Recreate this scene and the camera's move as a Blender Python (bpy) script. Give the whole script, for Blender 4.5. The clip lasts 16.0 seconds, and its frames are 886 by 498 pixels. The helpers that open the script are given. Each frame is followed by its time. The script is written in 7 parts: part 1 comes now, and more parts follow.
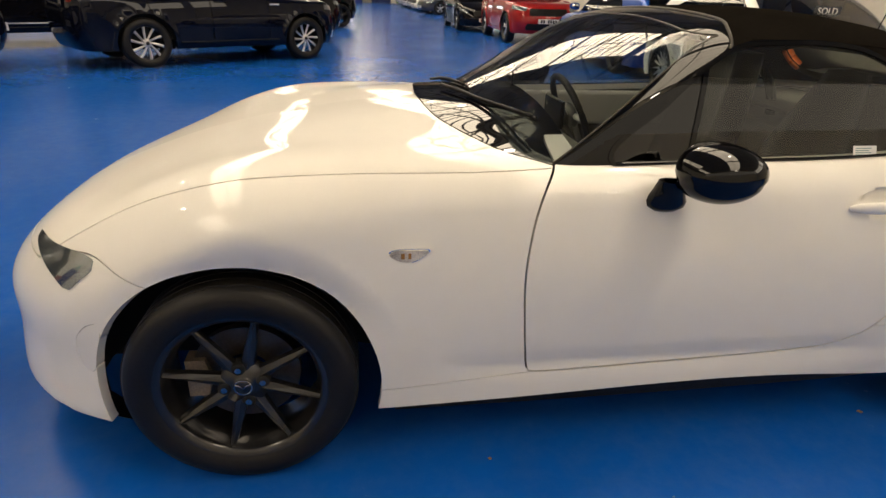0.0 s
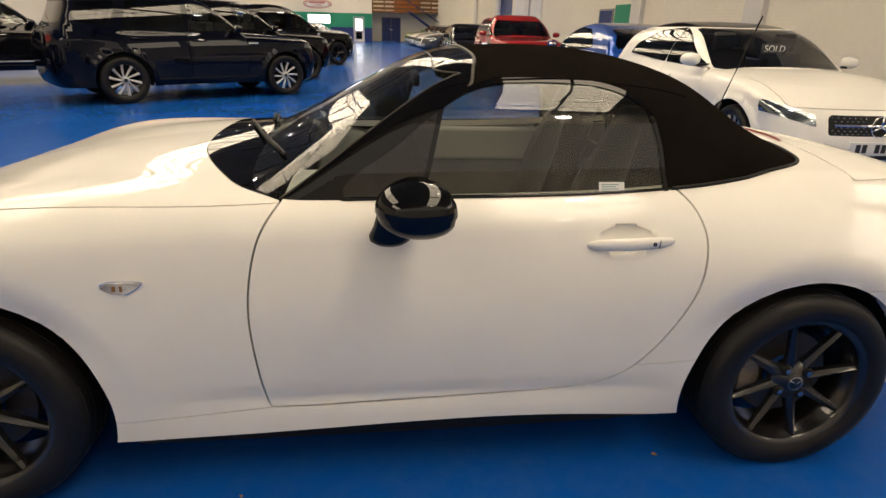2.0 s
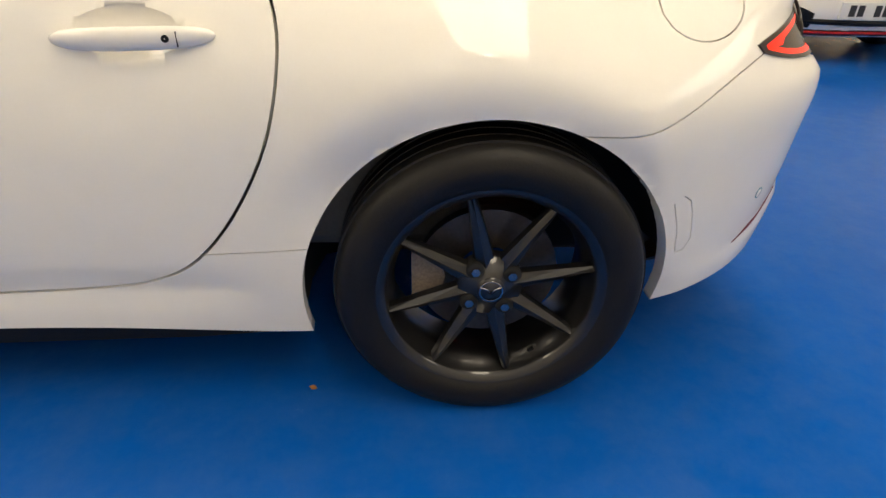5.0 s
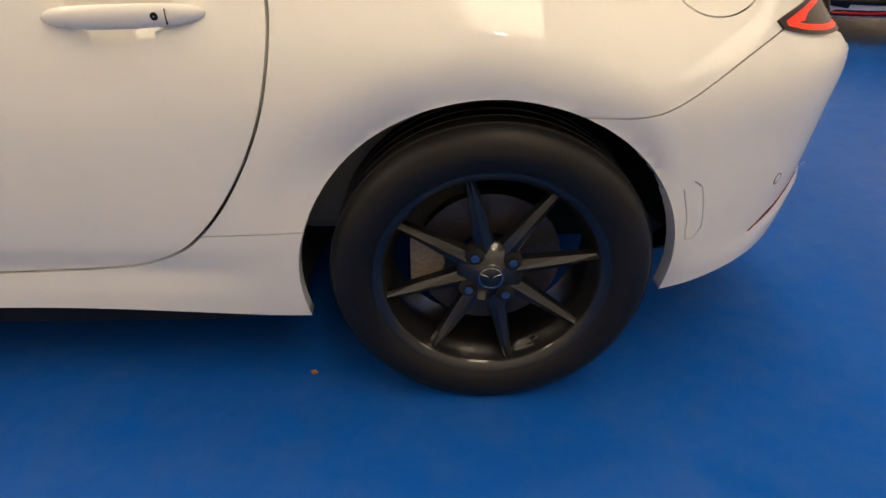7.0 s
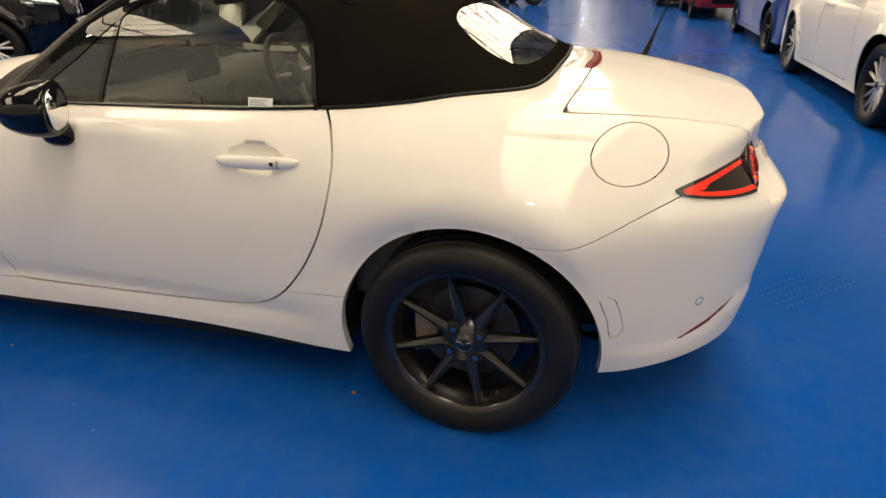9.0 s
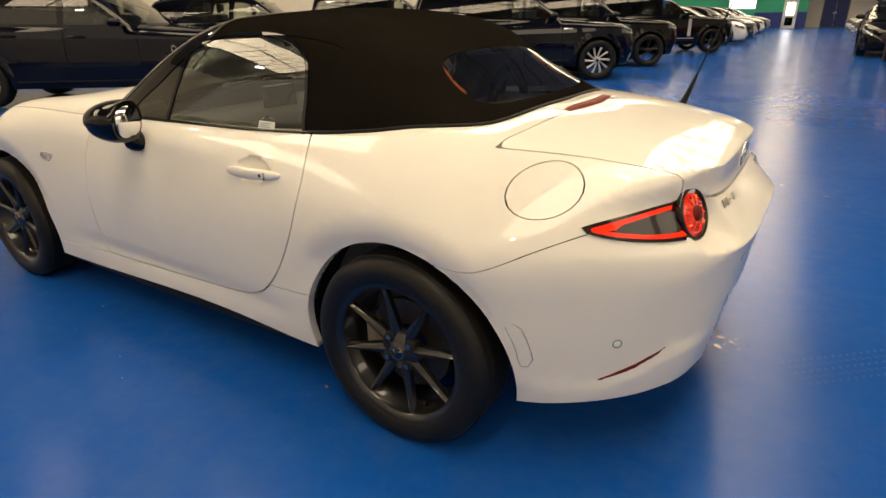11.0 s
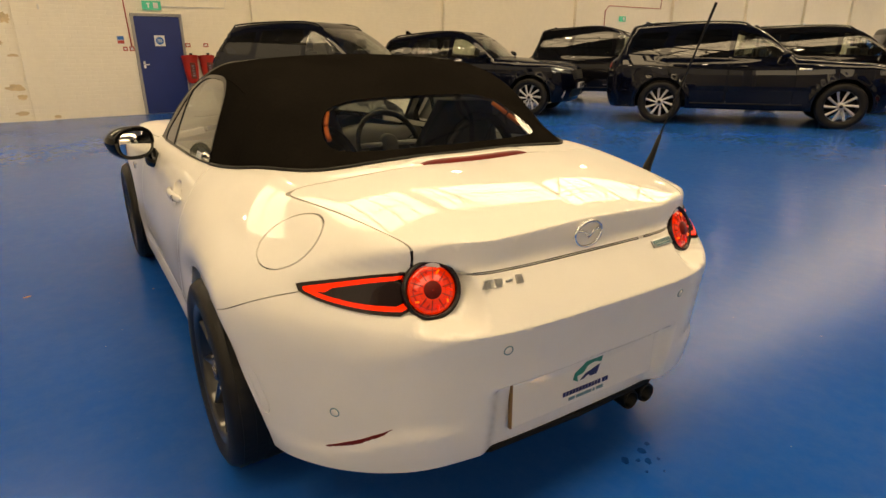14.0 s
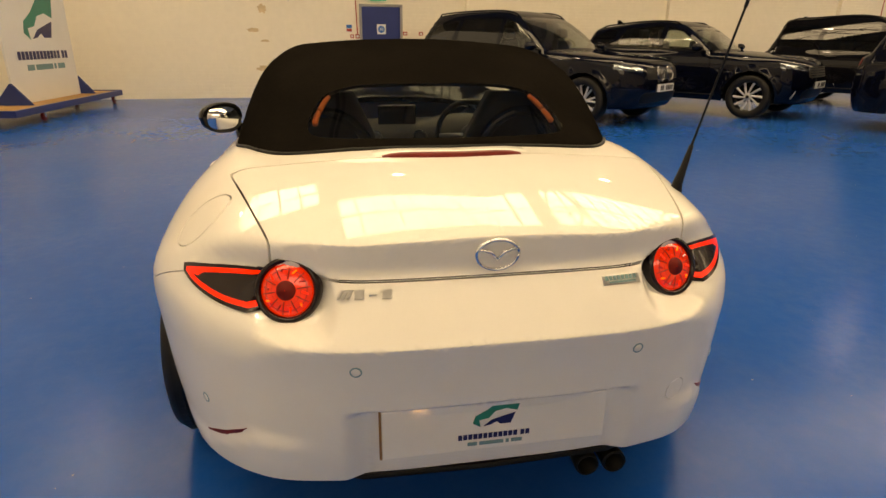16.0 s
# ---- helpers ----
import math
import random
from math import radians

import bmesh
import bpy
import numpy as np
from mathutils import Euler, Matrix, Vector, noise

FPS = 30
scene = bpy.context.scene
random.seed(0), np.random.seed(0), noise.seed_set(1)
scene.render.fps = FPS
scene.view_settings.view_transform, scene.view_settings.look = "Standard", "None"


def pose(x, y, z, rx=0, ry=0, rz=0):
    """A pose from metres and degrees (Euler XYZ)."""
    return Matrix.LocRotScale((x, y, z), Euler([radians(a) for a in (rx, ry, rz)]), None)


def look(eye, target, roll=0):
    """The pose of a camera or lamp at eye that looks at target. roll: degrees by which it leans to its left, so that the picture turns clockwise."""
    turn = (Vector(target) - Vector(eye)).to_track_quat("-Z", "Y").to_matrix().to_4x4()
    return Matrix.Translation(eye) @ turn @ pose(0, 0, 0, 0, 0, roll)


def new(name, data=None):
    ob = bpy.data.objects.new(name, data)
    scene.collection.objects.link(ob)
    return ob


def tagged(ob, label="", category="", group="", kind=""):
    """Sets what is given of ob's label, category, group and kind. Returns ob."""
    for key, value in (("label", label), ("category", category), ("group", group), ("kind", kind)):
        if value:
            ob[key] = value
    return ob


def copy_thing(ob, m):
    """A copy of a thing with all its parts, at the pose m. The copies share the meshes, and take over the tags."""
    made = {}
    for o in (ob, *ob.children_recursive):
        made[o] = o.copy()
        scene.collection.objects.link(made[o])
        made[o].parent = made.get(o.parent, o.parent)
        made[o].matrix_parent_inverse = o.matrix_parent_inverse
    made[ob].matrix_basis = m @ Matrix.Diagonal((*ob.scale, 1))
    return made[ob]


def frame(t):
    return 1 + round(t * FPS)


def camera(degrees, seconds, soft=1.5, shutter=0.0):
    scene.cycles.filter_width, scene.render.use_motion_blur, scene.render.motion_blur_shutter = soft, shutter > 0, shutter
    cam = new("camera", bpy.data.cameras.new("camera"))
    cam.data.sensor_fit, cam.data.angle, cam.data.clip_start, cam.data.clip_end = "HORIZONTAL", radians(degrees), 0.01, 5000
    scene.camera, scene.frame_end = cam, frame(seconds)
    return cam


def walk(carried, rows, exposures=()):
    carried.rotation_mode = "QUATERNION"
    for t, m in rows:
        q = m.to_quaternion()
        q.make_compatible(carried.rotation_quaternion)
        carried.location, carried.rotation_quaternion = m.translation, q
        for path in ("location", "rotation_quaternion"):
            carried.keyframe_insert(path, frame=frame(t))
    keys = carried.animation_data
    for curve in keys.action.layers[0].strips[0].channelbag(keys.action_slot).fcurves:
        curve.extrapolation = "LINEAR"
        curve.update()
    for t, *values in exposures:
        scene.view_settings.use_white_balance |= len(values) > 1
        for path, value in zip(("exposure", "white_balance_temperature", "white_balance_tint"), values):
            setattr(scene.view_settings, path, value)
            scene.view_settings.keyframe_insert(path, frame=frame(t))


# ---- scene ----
cam = camera(74.6, 16.0)
PATH = [
    (0, (0.324, -2.102, 1.248), (0.594, -0.296, 0.433), 1.8),
    (0.5, (0.464, -2.096, 1.236), (0.73, -0.274, 0.454), 1.7),
    (1, (0.661, -2.088, 1.251), (0.928, -0.258, 0.49), 1.9),
    (1.5, (0.855, -2.124, 1.26), (1.104, -0.277, 0.534), 1.8),
    (2, (1.073, -2.194, 1.272), (1.293, -0.338, 0.561), 1.6),
    (2.5, (1.254, -2.21, 1.256), (1.437, -0.349, 0.546), 1.1),
    (2.7, (1.344, -2.199, 1.239), (1.516, -0.335, 0.535), 0.9),
    (3, (1.5, -2.162, 1.244), (1.651, -0.298, 0.535), 0.7),
    (3.5, (1.709, -2.137, 1.244), (1.852, -0.274, 0.532), 0.6),
    (4, (1.969, -2.11, 1.235), (2.098, -0.244, 0.526), 0.9),
    (4.5, (2.115, -1.986, 1.154), (2.212, -0.151, 0.365), 0.8),
    (4.7, (2.166, -1.908, 1.077), (2.21, -0.114, 0.192), -0.3),
    (5, (2.169, -1.729, 0.914), (2.278, -0.001, -0.087), 1.2),
    (5.2, (2.224, -1.641, 0.775), (2.25, 0.109, -0.193), -0.3),
    (7.3, (2.223, -1.75, 0.969), (2.231, -0.044, -0.074), 0.5),
    (7.5, (2.241, -1.81, 1.074), (2.168, -0.095, 0.047), -0.4),
    (8, (2.349, -1.974, 1.169), (2.144, -0.251, 0.176), 0.2),
    (8.5, (2.497, -2.065, 1.186), (2.092, -0.356, 0.229), -0.2),
    (9, (2.623, -2.056, 1.194), (2.122, -0.329, 0.319), -0.7),
    (9.2, (2.682, -2.033, 1.192), (2.11, -0.302, 0.369), -0.7),
    (11.3, (3.315, -1.916, 1.194), (2.26, -0.387, 0.454), -0.2),
    (11.5, (3.377, -1.861, 1.2), (2.293, -0.349, 0.467), 0.2),
    (12, (3.507, -1.75, 1.222), (2.32, -0.316, 0.492), -0.0),
    (12.5, (3.712, -1.61, 1.233), (2.404, -0.279, 0.511), 0.1),
    (13, (3.863, -1.47, 1.234), (2.453, -0.236, 0.534), -0.4),
    (13.5, (3.956, -1.265, 1.229), (2.438, -0.145, 0.565), -0.4),
    (14, (4.036, -1.068, 1.233), (2.435, -0.058, 0.589), -0.3),
    (14.5, (4.149, -0.839, 1.242), (2.439, -0.017, 0.609), 0.2),
    (15, (4.195, -0.657, 1.226), (2.424, 0.016, 0.586), 0.3),
    (15.5, (4.163, -0.459, 1.214), (2.349, 0.073, 0.561), 1.4),
    (16, (4.149, -0.323, 1.214), (2.296, 0.02, 0.542), 0.5),
]
walk(cam, [(t, look(eye, target, roll)) for t, eye, target, roll in PATH], [(0, 0.17, 6900, 12), (4, 0.17, 6900, 12), (4.5, 0.24, 6900, 11), (5, 0.55, 6700, 9), (7.4, 0.26, 7200, 14), (8.5, 0.29, 7000, 12), (9.2, 0.29, 7000, 12), (11.5, 0.20, 7900, 11), (13.2, 0.11, 9000, 11), (16, 0.10, 9500, 12)])

# ---- world, sky and daylight ----
world = bpy.data.worlds.new("sky")
scene.world = world
world.use_nodes = True
sky = world.node_tree.nodes.new("ShaderNodeTexSky")
sky.sky_type, sky.sun_disc = "NISHITA", False
sky.sun_elevation, sky.sun_rotation = radians(40), radians(150)
world.node_tree.links.new(sky.outputs[0], world.node_tree.nodes["Background"].inputs[0])
world.node_tree.nodes["Background"].inputs[1].default_value = 0.1
sun = new("sun", bpy.data.lights.new("sun", "SUN"))
sun.data.energy, sun.data.angle, sun.data.color = 2.5, radians(0.5), (1.0, 0.95, 0.88)
sun.rotation_euler = (radians(50), 0, radians(-30))
# the last value is the glow of an added gable fill panel
ROOFLIGHT, LAMP, GABLE_FILL = 7.1, 80.0, 0.8


# ---- materials ----
def material(name, color, rough=0.5, metal=0.0, var=0.08, scale=6.0, bump=0.0, bump_scale=80.0, coat=0.0, rough_var=0.06, spec=0.5, emit=0.0, emit_color=None, second=None):
    """A principled surface whose colour and gloss vary at two scales."""
    m = bpy.data.materials.new(name)
    m.use_nodes = True
    nt = m.node_tree
    b = nt.nodes["Principled BSDF"]
    tc = nt.nodes.new("ShaderNodeTexCoord")
    big, fine = nt.nodes.new("ShaderNodeTexNoise"), nt.nodes.new("ShaderNodeTexNoise")
    big.inputs["Scale"].default_value, big.inputs["Detail"].default_value = scale * 0.3, 4
    fine.inputs["Scale"].default_value, fine.inputs["Detail"].default_value = scale * 6, 3
    for n in (big, fine):
        nt.links.new(tc.outputs["Object"], n.inputs["Vector"])
    mix = nt.nodes.new("ShaderNodeMath")
    mix.operation = "MULTIPLY_ADD"
    mix.inputs[1].default_value = 0.35
    nt.links.new(fine.outputs["Fac"], mix.inputs[0])
    half = nt.nodes.new("ShaderNodeMath")
    half.operation = "MULTIPLY"
    half.inputs[1].default_value = 0.65
    nt.links.new(big.outputs["Fac"], half.inputs[0])
    nt.links.new(half.outputs[0], mix.inputs[2])
    ramp = nt.nodes.new("ShaderNodeMapRange")
    ramp.inputs["From Min"].default_value, ramp.inputs["From Max"].default_value = 0.3, 0.7
    nt.links.new(mix.outputs[0], ramp.inputs["Value"])
    col = nt.nodes.new("ShaderNodeMix")
    col.data_type = "RGBA"
    other = second or [c * (1 - 2 * var) for c in color]
    col.inputs[6].default_value = (*other, 1)
    col.inputs[7].default_value = (*[min(1, c * (1 + var)) for c in color], 1)
    nt.links.new(ramp.outputs[0], col.inputs[0])
    nt.links.new(col.outputs[2], b.inputs["Base Color"])
    rr = nt.nodes.new("ShaderNodeMapRange")
    rr.inputs["To Min"].default_value, rr.inputs["To Max"].default_value = max(0.0, rough - rough_var), min(1, rough + rough_var)
    nt.links.new(mix.outputs[0], rr.inputs["Value"])
    nt.links.new(rr.outputs[0], b.inputs["Roughness"])
    b.inputs["Metallic"].default_value = metal
    b.inputs["Specular IOR Level"].default_value = spec
    b.inputs["Coat Weight"].default_value = coat
    b.inputs["Coat Roughness"].default_value = 0.012
    if bump:
        bn, bt = nt.nodes.new("ShaderNodeBump"), nt.nodes.new("ShaderNodeTexNoise")
        bt.inputs["Scale"].default_value, bt.inputs["Detail"].default_value = bump_scale, 4
        nt.links.new(tc.outputs["Object"], bt.inputs["Vector"])
        bn.inputs["Strength"].default_value, bn.inputs["Distance"].default_value = 1.0, bump
        nt.links.new(bt.outputs["Fac"], bn.inputs["Height"])
        nt.links.new(bn.outputs["Normal"], b.inputs["Normal"])
    if emit:
        b.inputs["Emission Color"].default_value = (*(emit_color or color), 1)
        b.inputs["Emission Strength"].default_value = emit
    return m


def glass_material(name, tint, rough=0.0, base_gloss=0.0, dust=0.0, gain=1.15):
    """A thin pane: tinted see-through with mirror gloss by Fresnel."""
    m = bpy.data.materials.new(name)
    m.use_nodes = True
    nt = m.node_tree
    nt.nodes.remove(nt.nodes["Principled BSDF"])
    clear, gloss, mix, fr = (nt.nodes.new("ShaderNode" + k) for k in ("BsdfTransparent", "BsdfGlossy", "MixShader", "Fresnel"))
    clear.inputs[0].default_value = (*tint, 1)
    gloss.inputs["Roughness"].default_value = rough
    gloss.inputs["Color"].default_value = (1, 1, 1, 1)
    fr.inputs["IOR"].default_value = 1.52
    add = nt.nodes.new("ShaderNodeMath")
    add.operation = "MULTIPLY_ADD"
    add.inputs[1].default_value, add.inputs[2].default_value = gain, base_gloss
    nt.links.new(fr.outputs[0], add.inputs[0])
    nt.links.new(add.outputs[0], mix.inputs[0])
    nt.links.new(clear.outputs[0], mix.inputs[1])
    nt.links.new(gloss.outputs[0], mix.inputs[2])
    last = mix
    # dust here only sets how much pale diffuse film veils the pane
    if dust:
        film, last, sp, tc = (nt.nodes.new("ShaderNode" + k) for k in ("BsdfDiffuse", "MixShader", "TexNoise", "TexCoord"))
        film.inputs[0].default_value = (0.7, 0.67, 0.6, 1)
        sp.inputs["Scale"].default_value, sp.inputs["Detail"].default_value = 3.0, 5
        span = nt.nodes.new("ShaderNodeMapRange")
        span.inputs["To Min"].default_value, span.inputs["To Max"].default_value = dust * 0.6, dust * 1.4
        nt.links.new(tc.outputs["Object"], sp.inputs["Vector"])
        nt.links.new(sp.outputs["Fac"], span.inputs["Value"])
        nt.links.new(span.outputs[0], last.inputs[0])
        nt.links.new(mix.outputs[0], last.inputs[1])
        nt.links.new(film.outputs[0], last.inputs[2])
    nt.links.new(last.outputs[0], nt.nodes["Material Output"].inputs[0])
    return m


def floor_material():
    """Worn blue epoxy paint: roller marks, dull patches, dust and pale scuffs."""
    m = material("blue_floor_paint", (0.001, 0.076, 0.37), 0.27, var=0.0, scale=0.55, rough_var=0.0, spec=0.12)
    nt = m.node_tree
    b = nt.nodes["Principled BSDF"]
    tc = nt.nodes.new("ShaderNodeTexCoord")
    link = b.inputs["Base Color"].links[0].from_socket
    scuff, dust = nt.nodes.new("ShaderNodeTexNoise"), nt.nodes.new("ShaderNodeTexNoise")
    for n, sc in ((scuff, 0.9), (dust, 11.0)):
        n.inputs["Scale"].default_value, n.inputs["Detail"].default_value = sc, 8
        n.inputs["Roughness"].default_value = 0.68
        nt.links.new(tc.outputs["Object"], n.inputs["Vector"])
    mul = nt.nodes.new("ShaderNodeMath")
    mul.operation = "MULTIPLY"
    nt.links.new(scuff.outputs["Fac"], mul.inputs[0])
    nt.links.new(dust.outputs["Fac"], mul.inputs[1])
    r = nt.nodes.new("ShaderNodeMapRange")
    r.inputs["From Min"].default_value, r.inputs["From Max"].default_value = 0.20, 0.52
    r.inputs["To Max"].default_value = 0.12
    nt.links.new(mul.outputs[0], r.inputs["Value"])
    mix = nt.nodes.new("ShaderNodeMix")
    mix.data_type = "RGBA"
    mix.inputs[7].default_value = (0.2, 0.3, 0.42, 1)
    nt.links.new(link, mix.inputs[6])
    nt.links.new(r.outputs[0], mix.inputs[0])
    nt.links.new(mix.outputs[2], b.inputs["Base Color"])
    worn, span = nt.nodes.new("ShaderNodeTexNoise"), nt.nodes.new("ShaderNodeMapRange")
    worn.inputs["Scale"].default_value, worn.inputs["Detail"].default_value = 0.6, 1.5
    nt.links.new(tc.outputs["Object"], worn.inputs["Vector"])
    nt.links.new(worn.outputs["Fac"], span.inputs["Value"])
    span.inputs["From Min"].default_value, span.inputs["From Max"].default_value = 0.0, 1.0
    span.inputs["To Min"].default_value, span.inputs["To Max"].default_value = 0.06, 0.22
    grit = nt.nodes.new("ShaderNodeMath")
    grit.operation = "MULTIPLY_ADD"
    grit.inputs[1].default_value = 0.16
    nt.links.new(dust.outputs["Fac"], grit.inputs[0])
    nt.links.new(span.outputs[0], grit.inputs[2])
    nt.links.new(grit.outputs[0], b.inputs["Roughness"])
    wave, bump = nt.nodes.new("ShaderNodeTexNoise"), nt.nodes.new("ShaderNodeBump")
    wave.inputs["Scale"].default_value, wave.inputs["Detail"].default_value = 7.0, 6
    nt.links.new(tc.outputs["Object"], wave.inputs["Vector"])
    nt.links.new(wave.outputs["Fac"], bump.inputs["Height"])
    bump.inputs["Distance"].default_value = 0.0012
    nt.links.new(bump.outputs["Normal"], b.inputs["Normal"])
    return m


def light_material(name, color, strength, stripes=0.0):
    """A rooflight, lamp or added fill panel; stripes per metre darken the ribs of corrugated sheet."""
    m = bpy.data.materials.new(name)
    m.use_nodes = True
    nt = m.node_tree
    nt.nodes.remove(nt.nodes["Principled BSDF"])
    e = nt.nodes.new("ShaderNodeEmission")
    e.inputs[0].default_value, e.inputs[1].default_value = (*color, 1), strength
    if stripes:
        tc, w, r = nt.nodes.new("ShaderNodeTexCoord"), nt.nodes.new("ShaderNodeTexWave"), nt.nodes.new("ShaderNodeMapRange")
        w.bands_direction = "Y"
        w.inputs["Scale"].default_value = stripes
        nt.links.new(tc.outputs["Object"], w.inputs["Vector"])
        nt.links.new(w.outputs["Fac"], r.inputs["Value"])
        r.inputs["To Min"].default_value, r.inputs["To Max"].default_value = 0.55 * strength, strength
        nt.links.new(r.outputs[0], e.inputs[1])
    nt.links.new(e.outputs[0], nt.nodes["Material Output"].inputs[0])
    return m


def brick_wall_material():
    """Painted brick: the courses show through the paint as a faint relief."""
    m = material("cream_painted_brick", (0.86, 0.80, 0.67), 0.7, var=0.035, scale=1.2)
    nt = m.node_tree
    b = nt.nodes["Principled BSDF"]
    tc, cut, add, put, brick, bump, rough = (nt.nodes.new("ShaderNode" + k) for k in ("TexCoord", "SeparateXYZ", "Math", "CombineXYZ", "TexBrick", "Bump", "TexNoise"))
    nt.links.new(tc.outputs["Object"], cut.inputs[0])
    nt.links.new(cut.outputs["X"], add.inputs[0])
    nt.links.new(cut.outputs["Y"], add.inputs[1])
    nt.links.new(add.outputs[0], put.inputs["X"])
    nt.links.new(cut.outputs["Z"], put.inputs["Y"])
    nt.links.new(put.outputs[0], brick.inputs["Vector"])
    for key, value in (("Scale", 1.0), ("Mortar Size", 0.006), ("Mortar Smooth", 0.6), ("Brick Width", 0.225), ("Row Height", 0.075)):
        brick.inputs[key].default_value = value
    brick.inputs["Color1"].default_value, brick.inputs["Color2"].default_value, brick.inputs["Mortar"].default_value = (1, 1, 1, 1), (0.85, 0.85, 0.85, 1), (0, 0, 0, 1)
    rough.inputs["Scale"].default_value, rough.inputs["Detail"].default_value = 22.0, 5
    nt.links.new(tc.outputs["Object"], rough.inputs["Vector"])
    mix = nt.nodes.new("ShaderNodeMath")
    mix.operation = "MULTIPLY_ADD"
    mix.inputs[1].default_value = 0.5
    nt.links.new(rough.outputs["Fac"], mix.inputs[0])
    nt.links.new(brick.outputs["Color"], mix.inputs[2])
    nt.links.new(mix.outputs[0], bump.inputs["Height"])
    bump.inputs["Distance"].default_value = 0.003
    nt.links.new(bump.outputs["Normal"], b.inputs["Normal"])
    return m


